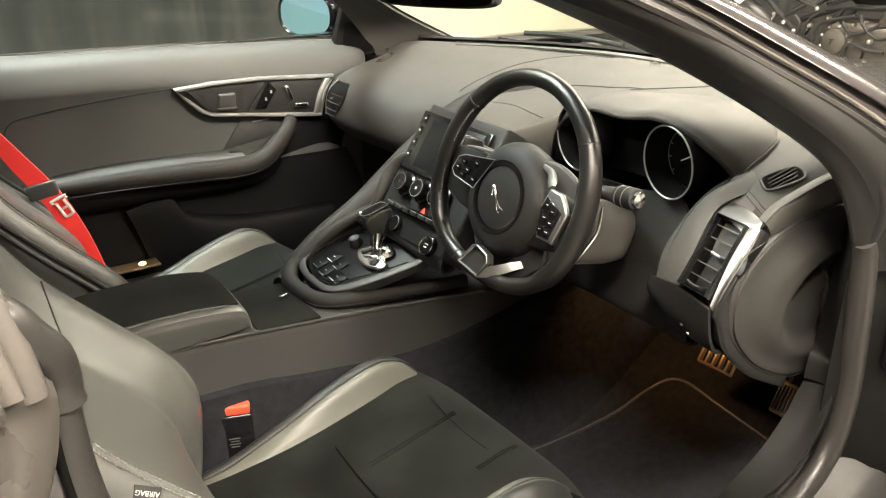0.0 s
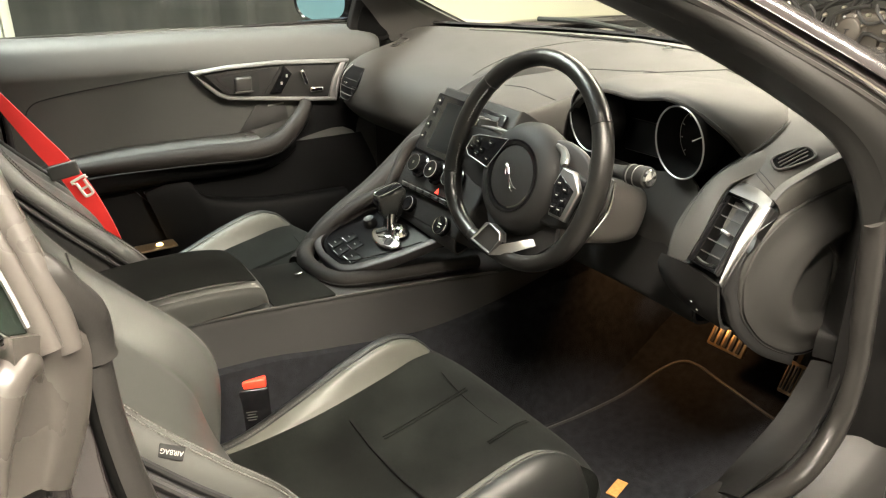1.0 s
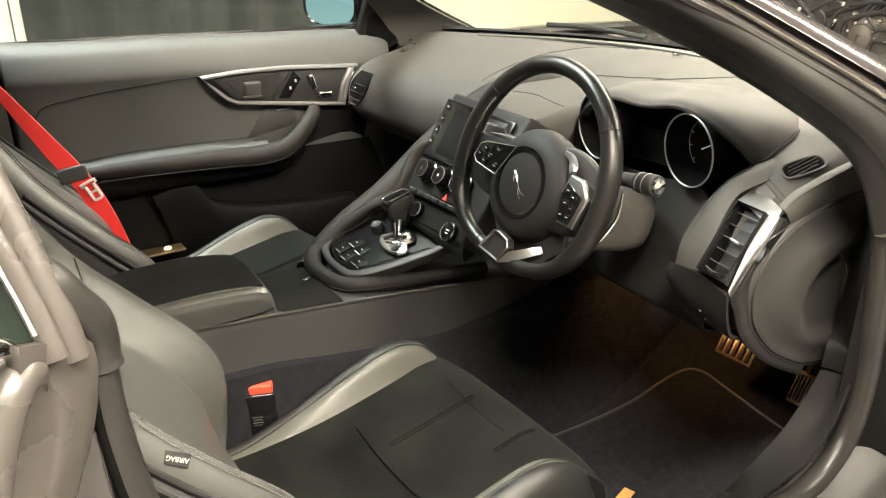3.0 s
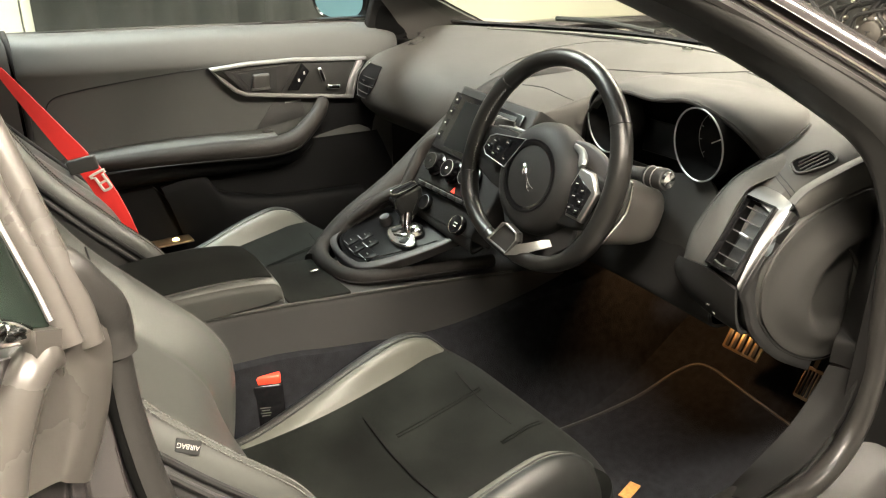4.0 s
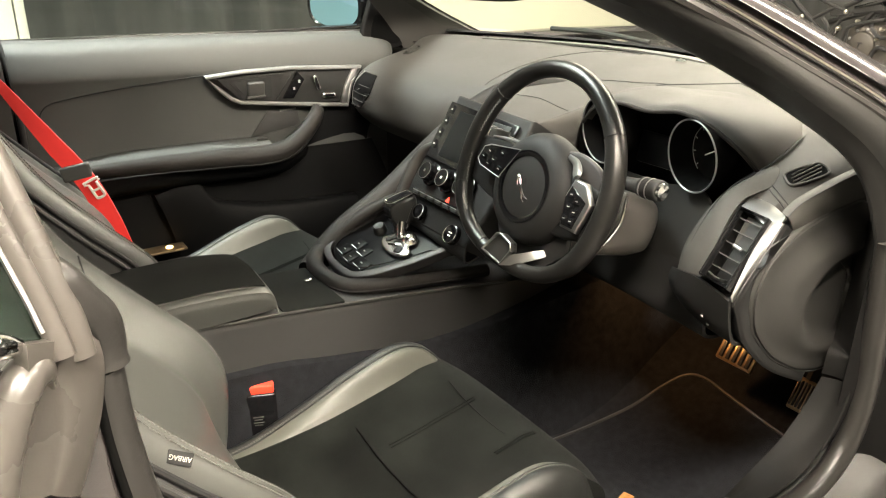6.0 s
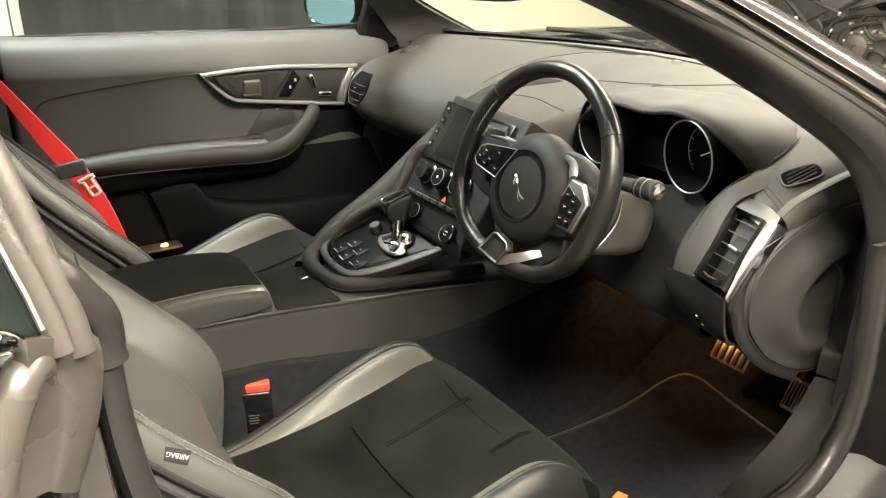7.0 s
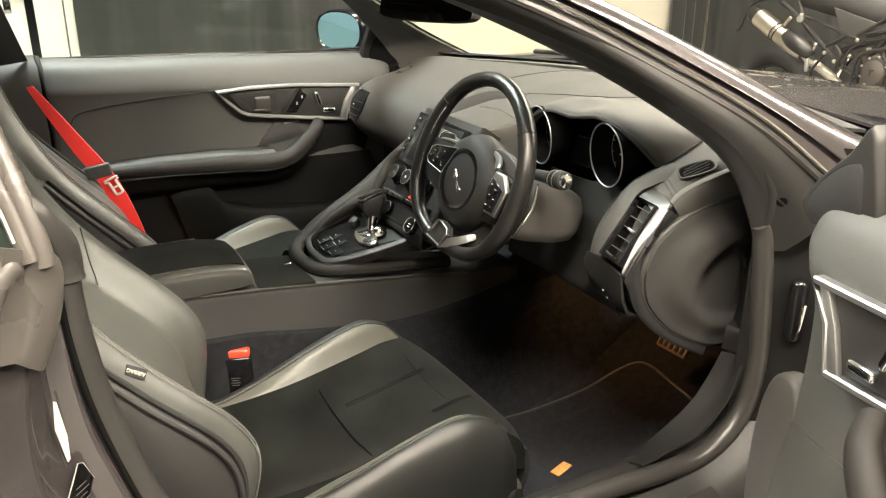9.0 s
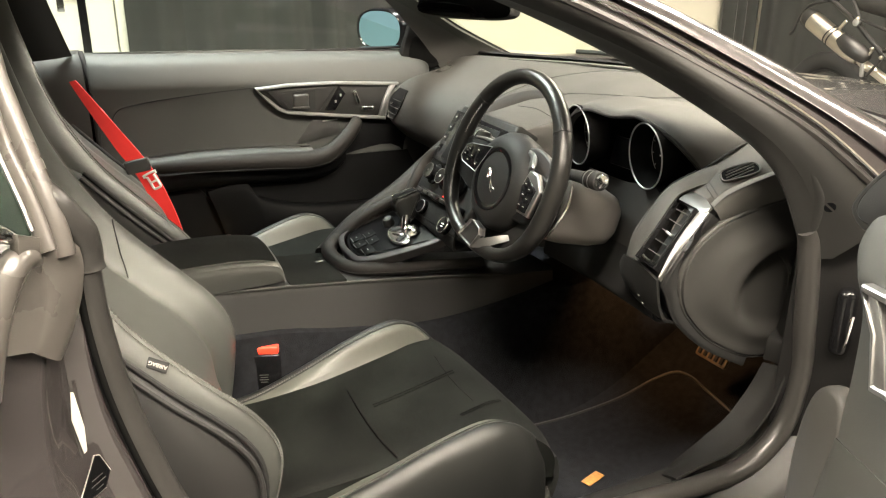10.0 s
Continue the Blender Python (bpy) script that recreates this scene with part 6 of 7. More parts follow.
# trim behind the closed door: seal, quarter panel, roof pillar lining
part("door_edge_seal", tube([(-0.745, -0.578, 0.965), (-0.722, -0.574, 0.93), (-0.708, -0.566, 0.86), (-0.704, -0.566, 0.76), (-0.702, -0.57, 0.60), (-0.705, -0.57, 0.42)], 0.007, 10), MATBLACK, body, "black seal behind the closed door")
part("quarter_trim", shell(smooth_grid([[(x + dx, y, z + dz) for x, z in ((-0.77, 0.968), (-0.735, 0.955), (-0.705, 0.905), (-0.698, 0.80), (-0.69, 0.60), (-0.69, 0.35))] for y, dx, dz in ((-0.580, 0.0, 0.0), (-0.64, 0.008, 0.0), (-0.76, 0.02, 0.0), (-0.95, 0.03, -0.02))], 4, 4), 0.006), PANELGREY, body, "grey trim panel behind the passenger door")
part("roof_pillar_lining", shell(smooth_grid([[(-0.735, -0.602, 0.960), (-0.665, -0.625, 1.04), (-0.605, -0.645, 1.12), (-0.55, -0.64, 1.19), (-0.48, -0.60, 1.24)], [(-0.69, -0.70, 0.955), (-0.62, -0.72, 1.04), (-0.56, -0.73, 1.12), (-0.50, -0.72, 1.19), (-0.43, -0.68, 1.235)], [(-0.70, -0.95, 0.95), (-0.63, -0.95, 1.04), (-0.57, -0.95, 1.10), (-0.50, -0.95, 1.15), (-0.43, -0.95, 1.19)]], 5, 5), 0.006), MATBLACK, body, "black lining of the rear roof pillar")
# check strap and plug in the hinge post
part("wiring_plug", rbox(0.03, 0.05, 0.115, pose(0.812, 0.415, 0.655, 0, 0, 25), 0.018, 4), BLACK, body, "black door wiring plug")
part("plug_clip", rbox(0.005, 0.008, 0.006, pose(0.832, 0.404, 0.664, 0, 0, 25), 0.0015), BRASS, body, "small brass clip on the plug")
part("check_strap", tube([(0.838, 0.397, 0.675), (0.836, 0.396, 0.645), (0.830, 0.40, 0.62), (0.818, 0.408, 0.606)], 0.0022, 8), CHROME, body, "bright door check strap")
JN = Vector((0.69, -0.65, -0.31)).normalized()
part("bolt", lathe([(0.0, 0.0), (0.0085, 0.0), (0.008, 0.004), (0.004, 0.0065), (0.0, 0.007)], 16, axes((0.807, 0.339, 0.849), JN.cross(Vector((0, 0, 1))), Vector((0, 0, 1)) - JN * JN.z)), BLACK, body, "black round-headed bolt")
part("jamb_ridge", tube([(0.758, 0.250, 0.975), (0.772, 0.272, 0.945), (0.786, 0.302, 0.912), (0.792, 0.327, 0.874), (0.790, 0.336, 0.850), (0.784, 0.342, 0.825), (0.775, 0.346, 0.800)], [0.004, 0.008, 0.010, 0.012, 0.012, 0.012, 0.012], 14, 6), PLASTIC, body, "moulded ridge of the door jamb")


# ---- seat belts ----
def ribbon(path, wdir, half, th=0.0025, pinch=1.0):
    P = cr(path, 8)
    wv = Vector(wdir).normalized() * half
    n = len(P) - 1
    k = [pinch + (1 - pinch) * min(1, 2.2 * i / n) for i in range(n + 1)]
    return shell([[p - wv * q, p, p + wv * q] for p, q in zip(P, k)], th)


bl = thing("seat_belt", (-0.60, -0.60, 0.86), "bright red seat belt hanging beside the passenger seat", "seat belt")
part("webbing", ribbon([(-0.60, -0.61, 0.91), (-0.575, -0.575, 0.85), (-0.545, -0.525, 0.765), (-0.52, -0.475, 0.68), (-0.505, -0.442, 0.59), (-0.50, -0.420, 0.50)], (0.35, 0.85, 0.25), 0.0225, 0.0025, 0.35), RED, bl, "bright red woven webbing")
part("tongue_holder", rbox(0.016, 0.062, 0.034, pose(-0.527, -0.492, 0.702, 12, 0, -18), 0.005, 3), PLASTIC_GREY, bl, "grey plastic tongue holder")
TNG = axes((-0.506, -0.462, 0.668), (0.3, 0.85, 0.43), (-0.17, -0.42, 0.89))
tn = part("tongue", frame_of([(p.x, p.y) for p in cr([(-0.008, -0.026, 0), (0.008, -0.026, 0), (0.012, -0.018, 0), (0.012, 0.010, 0), (0.018, 0.020, 0), (-0.018, 0.020, 0), (-0.012, 0.010, 0), (-0.012, -0.018, 0)], 3, True)], 0.0055, 0.004, TNG), TONGUE, bl, "steel belt tongue with two openings")
part("bar", rbox(0.016, 0.005, 0.004, TNG @ pose(0, -0.005, 0.002), 0.001), TONGUE, tn)
bk = thing("seat_belt_buckle", (0.15, -0.36, 0.33), "black seat belt buckle with a red release button", "buckle")
bm_ = axes((0.147, -0.357, 0.418), (0.36, 0.93, 0.0), (-0.05, 0.1, 0.99))
part("case", rbox(0.060, 0.085, 0.034, bm_, 0.006, 3), BLACK, bk, "black plastic buckle case")
part("release_button", rbox(0.054, 0.018, 0.026, bm_ @ pose(0, 0.048, 0), 0.004, 3), REDPLASTIC, bk, "red release button")
part("print", merge(*[rbox(0.018 - 0.004 * (i % 2), 0.0018, 0.0006, bm_ @ pose(-0.002, 0.0 - 0.005 * i, 0.0172), 0) for i in range(4)]), PLASTIC_GREY, bk)
part("stalk", rbox(0.03, 0.08, 0.012, bm_ @ pose(0, -0.07, 0), 0.004), MATBLACK, bk)
db = thing("seat_belt", (0.70, -0.60, 0.30), "bright red driver's seat belt lying by the sill", "seat belt")
part("webbing", ribbon([(0.675, -0.60, 0.30), (0.68, -0.52, 0.36), (0.672, -0.46, 0.41), (0.668, -0.464, 0.455), (0.666, -0.474, 0.492)], (0.1, 0.6, -0.6), 0.0225), RED, db)

# ---- footwell ----
mt = thing("floor_mat", (0.4, 0.3, 0.18), "black carpet floor mat with a raised border", "floor mat")
left_edge = ((-0.05, 0.24, 0.193), (0.24, 0.254, 0.194), (0.32, 0.27, 0.206), (0.42, 0.295, 0.235), (0.50, 0.312, 0.272), (0.545, 0.335, 0.294), (0.556, 0.375, 0.299))
mrows = [[(xl + (0.60 - xl) * k, y - 0.03 * k * (y > 0.4), z - 0.012 * k * (y > 0.4)) for k in (0, 0.25, 0.5, 0.75, 1)] for y, xl, z in left_edge]
part("mat_carpet", shell(smooth_grid(mrows, 4, 3), 0.008), CARPET, mt, "black mat pile")
part("border", tube([r[0] for r in mrows] + [mrows[-1][1], mrows[-1][3], mrows[-1][4]] + [r[4] for r in mrows[-2::-1]], 0.0035, 8, 4), PLASTIC, mt, "grey bound mat edge")
part("maker_tag", rbox(0.022, 0.05, 0.002, pose(0.475, 0.216, 0.1975, 0, 0, 18), 0.0005), ORANGE, mt, "small orange woven tag")
for px_, py_, pz_, w_, h_, nm in ((0.45, 0.54, 0.405, 0.085, 0.055, "brake"), (0.630, 0.478, 0.424, 0.036, 0.062, "throttle")):
    p = thing("pedal", (px_, py_, pz_), "metal-faced %s pedal with rubber studs" % nm, "pedal", "pedals")
    m = axes((px_, py_, pz_), (1, 0, 0), (0, 0.5, 0.87))
    part("plate", rbox(w_, h_, 0.008, m, 0.004, 2), BRASS, p, "brushed metal pedal face")
    for i in range(5):
        part("stud", rbox(w_ * 0.1, h_ * 0.8, 0.006, m @ pose(w_ * (-0.36 + 0.18 * i), 0, 0.005), 0.002), RUBBER, p)
    part("arm", tube([(px_, py_ + 0.01, pz_), (px_, py_ + 0.06, pz_ + 0.1), (px_, py_ + 0.12, pz_ + 0.3)], 0.012, 8), MATBLACK, p)
# small footwell and door lamps
lp = thing("courtesy_lamp", (-0.655, -0.30, 0.44), "small warm courtesy lamp glowing low beside the passenger seat", "lamp")
part("lens", lathe([(0.0, 0.0), (0.009, 0.0), (0.008, 0.002), (0.005, 0.0035), (0.0, 0.004)], 20, pose(-0.655, -0.29, 0.438)), WARM, lp, "round glowing lens")
part("plate", rbox(0.05, 0.12, 0.006, pose(-0.655, -0.31, 0.435), 0.002), BRASS, lp)
foot = bpy.data.lights.new("footwell_lamp", "AREA")
foot.energy, foot.color, foot.size = 0.34, (1.0, 0.5, 0.18), 0.05
fo = new("footwell_lamp", foot)
fo.matrix_world = look((0.33, 0.42, 0.55), (0.3, 0.7, 0.35))
tagged(fo, "small warm footwell lamp under the dash", "lamp")

# ---- lock posts, quarter panels, outer body ----
for s in (1, -1):
    f = (lambda p: p) if s > 0 else (lambda p: [(x - 0.075, y, z) for x, y, z in mir(p)])
    q = []
    for z, gx, gy, rx, ry in ((0.24, 0.72, -0.42, 0.85, -0.60), (0.40, 0.722, -0.47, 0.83, -0.64), (0.50, 0.716, -0.545, 0.802, -0.675), (0.575, 0.708, -0.603, 0.785, -0.695), (0.645, 0.699, -0.630, 0.769, -0.706), (0.70, 0.695, -0.648, 0.756, -0.711), (0.76, 0.692, -0.659, 0.745, -0.708), (0.815, 0.690, -0.664, 0.735, -0.700), (0.85, 0.690, -0.668, 0.728, -0.698)):
        g0, r0 = Vector((gx, gy, 0)), Vector((rx, ry, 0))
        inn, out = g0.lerp(r0, 0.16) + Vector((0.006, 0.006, 0)), g0.lerp(r0, 0.46) + Vector((-0.008, -0.008, 0))
        prof = [(gx - 0.03, gy - 0.05), (gx - 0.004, gy - 0.006), (inn.x, inn.y), (g0.lerp(r0, 0.30).x, g0.lerp(r0, 0.30).y), (out.x, out.y), (g0.lerp(r0, 0.72).x - 0.006, g0.lerp(r0, 0.72).y - 0.007), (rx - 0.006, ry + 0.002), (rx + 0.005, ry - 0.006), (rx + 0.022, ry - 0.034), (rx + 0.06, ry - 0.085), (0.5 * (rx + 0.07) + 0.45, ry - 0.20), (0.945, -1.15), (0.95, -1.6)]
        q.append(f([(x, y, z) for x, y in prof]))
    part("lock_post", grid(smooth_grid(q, 3, 4)), PAINT, body, "glossy dark grey door shut face and rear wing")
    if s > 0:
        sm = axes((0.7195, -0.6885, 0.722), (-0.62, 0.70, 0.0), (-0.06, 0.03, 1))
        part("sticker", prism([(0.004, -0.038), (0.000, -0.040), (-0.007, 0.005), (-0.002, 0.036), (0.001, 0.034), (0.006, -0.010)], 0.0012, sm @ pose(0, 0, 0.007), 0), PAPER, body, "pale paper service sticker")
        LM = axes((0.725, -0.6855, 0.632), (-0.62, 0.70, 0.0), (0.02, 0.10, 1)) @ pose(0, 0, 0.010)
        LAB = [(0.032, -0.030), (-0.010, -0.040), (-0.020, 0.010), (0.002, 0.052), (0.010, 0.048), (0.032, 0.0)]
        lb = part("data_label", prism(LAB, 0.001, LM, 0), BLACK, body, "black data label with pale print")
        part("print", frame_of(LAB, 0.0006, 0.0016, LM), PAPER, lb)
        for i in range(8):
            part("print", rbox(0.020 - 0.005 * (i % 3), 0.0008, 0.0006, LM @ pose(0.012 - 0.0012 * i, -0.028 + 0.0072 * i, 0.0014, 0, 0, 6), 0), PLASTIC_GREY, lb)
        part("rubber_stop", rbox(0.018, 0.024, 0.008, axes((0.712, -0.634, 0.612), (0.62, -0.70, 0.0), (0, 0.2, 1)) @ pose(0, 0, 0.006), 0.004, 3), PAINT, body, "small raised stop")
    # soft top side: rails, quarter glass, waist strip
    if s > 0:
        part("roof_rail", tube(f([(0.7195, -0.671, 0.905), (0.713, -0.674, 0.931), (0.703, -0.680, 0.962), (0.690, -0.688, 0.998), (0.672, -0.700, 1.05), (0.659, -0.706, 1.085), (0.63, -0.705, 1.14), (0.59, -0.64, 1.205), (0.53, -0.45, 1.245), (0.49, -0.34, 1.25)]), [0.0120, 0.0128, 0.0128, 0.0126, 0.0125, 0.012, 0.012, 0.011, 0.011, 0.011], 14), GREYRUBBER, body, "grey rubber roof rail seal")
        part("window_rail", tube(f([(0.740, -0.683, 0.918), (0.7285, -0.689, 0.95), (0.718, -0.697, 0.982), (0.706, -0.706, 1.016), (0.695, -0.712, 1.05), (0.67, -0.72, 1.11), (0.64, -0.725, 1.15)]), 0.0098, 12, flat=0.8), GREYRUBBER, body, "grey rubber window rail")
        part("glass_edge", tube(f([(0.745, -0.693, 0.942), (0.737, -0.698, 0.965), (0.730, -0.703, 0.984), (0.719, -0.711, 1.016), (0.705, -0.720, 1.06)]), 0.0022, 6), SATIN, body, "thin bright glass edge")
        part("rear_quarter_glass", shell([f([(0.744, -0.694, 0.938), (0.785, -0.745, 0.962), (0.82, -1.05, 0.985)]), f([(0.704, -0.722, 1.065), (0.715, -0.80, 1.09), (0.68, -1.05, 1.12)])], 0.004), DARKGLASS, body, "dark tinted quarter glass")
        part("waist_strip", tube(f([(0.752, -0.710, 0.940), (0.772, -0.728, 0.954), (0.80, -0.78, 0.968), (0.86, -1.2, 0.975)]), [0.007, 0.010, 0.011, 0.010], 10), CHROME, body, "bright waist strip")
    part("waist_panel", shell(smooth_grid([f([(0.750, -0.716, 0.925), (0.785, -0.752, 0.940), (0.83, -0.86, 0.955), (0.90, -1.2, 0.95)]), f([(0.765, -0.728, 0.895), (0.80, -0.765, 0.905), (0.86, -0.87, 0.91), (0.935, -1.2, 0.89)]), f([(0.752, -0.725, 0.84), (0.80, -0.775, 0.85), (0.87, -0.88, 0.855), (0.945, -1.2, 0.84)])], 5, 5), 0.004), PAINT, body, "glossy dark grey rear shoulder panel")
# moulded corner boot below the roof rail, with its rolled fold
flap = [[(0.6995, -0.660, 0.909), (0.705, -0.668, 0.916), (0.719, -0.680, 0.918), (0.731, -0.689, 0.931), (0.754, -0.711, 0.945)],
        [(0.6990, -0.662, 0.885), (0.708, -0.669, 0.890), (0.724, -0.684, 0.898), (0.736, -0.698, 0.906), (0.757, -0.716, 0.912)],
        [(0.704, -0.670, 0.853), (0.713, -0.675, 0.858), (0.728, -0.688, 0.868), (0.735, -0.699, 0.876), (0.757, -0.722, 0.884)],
        [(0.714, -0.683, 0.824), (0.722, -0.687, 0.828), (0.736, -0.699, 0.838), (0.742, -0.708, 0.846), (0.763, -0.731, 0.857)],
        [(0.724, -0.696, 0.804), (0.730, -0.699, 0.803), (0.744, -0.711, 0.818), (0.750, -0.718, 0.825), (0.772, -0.741, 0.835)]]
part("corner_boot", shell(smooth_grid(flap, 6, 6), 0.010), GREYRUBBER, body, "moulded grey rubber corner boot with a fold")
part("boot_fold", tube([(0.738, -0.698, 0.898), (0.7415, -0.700, 0.913), (0.750, -0.708, 0.917), (0.760, -0.719, 0.907), (0.770, -0.731, 0.885), (0.779, -0.743, 0.855), (0.79, -0.757, 0.80)], [0.008, 0.012, 0.0145, 0.016, 0.0165, 0.017, 0.017], 16), GREYRUBBER, body, "rolled rubber fold beside the corner boot")
part("seal_joint", tube([(0.694, -0.688, 0.985), (0.698, -0.674, 0.960), (0.697, -0.663, 0.938), (0.690, -0.653, 0.918), (0.6855, -0.650, 0.900), (0.685, -0.6505, 0.885), (0.685, -0.6505, 0.877)], [0.006, 0.0145, 0.0165, 0.0178, 0.0172, 0.0172, 0.0186], 16), RUBBER, body, "moulded rubber seal elbow")

# bonnet, wings, cowl
bo = []
for y, zc, ze, hw in ((0.86, 0.917, 0.892, 0.70), (1.2, 0.90, 0.865, 0.72), (1.6, 0.85, 0.83, 0.72), (2.0, 0.79, 0.78, 0.70), (2.35, 0.66, 0.66, 0.62), (2.45, 0.45, 0.45, 0.6)):
    bo.append([(CX + k * hw, y - 0.25 * k * k * (0.3 if y < 1 else 1), zc * (1 - abs(k) ** 2) + ze * abs(k) ** 2 + 0.013 * math.exp(-((abs(k) - 0.45) / 0.12) ** 2)) for k in (-1, -0.8, -0.6, -0.45, -0.3, 0, 0.3, 0.45, 0.6, 0.8, 1)])
part("bonnet", shell(smooth_grid(bo, 4, 3), 0.006), PAINT, body, "glossy dark grey bonnet")
for s in (1, -1):
    f = (lambda p: p) if s > 0 else mir
    wg = []
    for y, zt, xo in ((0.45, 0.905, 0.93), (0.7, 0.90, 0.945), (1.1, 0.90, 0.96), (1.5, 0.88, 0.96), (1.9, 0.81, 0.93), (2.2, 0.70, 0.86)):
        wg.append(f([(0.735, y + 0.05, zt - 0.015), (0.80, y, zt), (0.87, y, zt - 0.02), (xo - 0.01, y, zt - 0.10), (xo, y, zt - 0.22), (xo - 0.02, y, 0.35), (xo - 0.03, y, 0.22)]))
    part("front_wing", shell(smooth_grid(wg, 4, 4), 0.005), PAINT, body, "glossy dark grey front wing")
part("cowl", shell(smooth_grid([[(x, 0.80 - 0.55 * (x - CX) ** 2, 0.935) for x in (-0.66, -0.3, CX, 0.36, 0.72)], [(x, 0.90 - 0.5 * (x - CX) ** 2, 0.915) for x in (-0.66, -0.3, CX, 0.36, 0.72)]], 4, 5), 0.006), MATBLACK, body, "dark windscreen cowl")
for a, b in (((-0.18, 0.88, 0.925), (-0.48, 0.80, 0.937)), ((0.30, 0.88, 0.925), (0.02, 0.90, 0.937))):
    w = part("wiper", tube([a, tuple((Vector(a) + Vector(b)) / 2 + Vector((0, 0.0, 0.008))), b], 0.007, 8), MATBLACK, body, "black wiper")
rd = [[(CX + k * 0.9, y, z - 0.07 * k * k - dz * k ** 4) for k in (-1, -0.7, -0.35, 0, 0.35, 0.7, 1)] for y, z, dz in ((-1.5, 0.99, 0.03), (-1.75, 0.985, 0.04), (-2.0, 0.955, 0.05), (-2.15, 0.88, 0.06), (-2.2, 0.6, 0.0), (-2.17, 0.3, 0.0))]
part("rear_deck", shell(smooth_grid(rd, 4, 4), 0.006), PAINT, body, "glossy dark grey boot lid and tail")
for s in (1, -1):
    f = (lambda p: p) if s > 0 else mir
    part("rear_wing", shell(smooth_grid([f([(0.92, y, 0.88 - dz), (0.955, y, 0.78 - dz), (0.95, y, 0.55), (0.93, y, 0.25)]) for y, dz in ((-1.58, 0.0), (-1.8, 0.01), (-2.05, 0.03), (-2.18, 0.06))], 3, 4), 0.005), PAINT, body, "glossy dark grey rear wing")
# front wheels hidden under the wings and simple rear wheels keep the car on its feet
for wx in (CX - 0.80, CX + 0.80):
    for wy in (1.45, -1.17):
        w = part("wheel", tube([(wx, wy + 0.255 * math.cos(a), 0.335 + 0.255 * math.sin(a)) for a in (2 * math.pi * i / 24 for i in range(24))], 0.08, 10, 2, True), TYRE, body, "black tyre")
        part("wheel_rim", lathe([(0.0, -0.02), (0.19, -0.05), (0.2, 0.05), (0.0, 0.03)], 24, axes((wx, wy, 0.335), (0, 1, 0), (0, 0, 1))), SATIN, w)

# mirrors
def oval(k, rx, rz, e):
    """Points of a rounded oval in x and z."""
    a_ = [2 * math.pi * i / 40 for i in range(40)]
    return [(rx * k * math.copysign(abs(math.cos(a)) ** e, math.cos(a)), rz * k * math.copysign(abs(math.sin(a)) ** e, math.sin(a))) for a in a_]


MX, MY, MZ = -0.885, 0.312, 0.988
mo = [[(MX + x, MY + t_ + 0.42 * x, MZ + z) for x, z in oval(k, 0.098, 0.066, 0.78)] for t_, k in ((0.006, 0.86), (-0.002, 0.93), (0.002, 0.99), (0.015, 1.02), (0.05, 1.02), (0.09, 0.88), (0.12, 0.55))]
wm = thing("wing_mirror", (-0.80, 0.34, 0.93), "dark wing mirror with pale blue tinted glass", "mirror")
part("housing", grid(mo, ring=True, caps=True), BLACK, wm, "dark painted mirror housing")
part("mirror_glass", grid([[(MX + x, MY + 0.001 + 0.42 * x, MZ + z) for x, z in oval(k, 0.098, 0.066, 0.78)] for k in (0.87, 0.5, 0.01)], ring=True), MIRROR, wm, "blue-tinted mirror glass")
part("mirror_arm", tube([(-0.765, 0.40, 0.915), (-0.81, 0.40, 0.93), (-0.85, 0.385, 0.95)], 0.014, 10), MATBLACK, wm)
rv = thing("rear_view_mirror", (0.05, 0.16, 1.15), "black frameless rear-view mirror above the dash", "mirror")
rm = axes((0.04, 0.13, 1.112), (1, 0.4, 0), (0, 0.1, 1))
part("mirror_case", prism([(p.x, p.y) for p in cr([(-0.12, -0.03, 0), (0, -0.036, 0), (0.12, -0.03, 0), (0.128, 0.0, 0), (0.115, 0.032, 0), (0, 0.036, 0), (-0.115, 0.032, 0), (-0.128, 0, 0)], 4, True)], 0.03, rm @ pose(0, 0, -0.03), 0.01, 3), MATBLACK, rv)
part("mirror_glass", prism([(p.x * 0.96, p.y * 0.9) for p in cr([(-0.12, -0.03, 0), (0, -0.036, 0), (0.12, -0.03, 0), (0.128, 0.0, 0), (0.115, 0.032, 0), (0, 0.036, 0), (-0.115, 0.032, 0), (-0.128, 0, 0)], 4, True)], 0.002, rm, 0), MIRROR_PLAIN, rv, "mirror glass")
part("mount", tube([(0.03, 0.15, 1.12), (0.03, 0.2, 1.15)], 0.012, 8), MATBLACK, rv)

# ---- motorcycle ----
BY = 4.0
bike = thing("motorcycle", (-1.3, BY, 0), "black adventure motorcycle with a steel silencer parked by the curtain", "motorcycle")
CUR[0] = Matrix.Translation((0.25, 0.02, 0.0))


def bt(name, pts, r, material, label="", dy=0.0, segs=8):
    return part(name, tube([(x, BY + y + dy, z) for x, y, z in pts], r, segs, 5), material, bike, label)


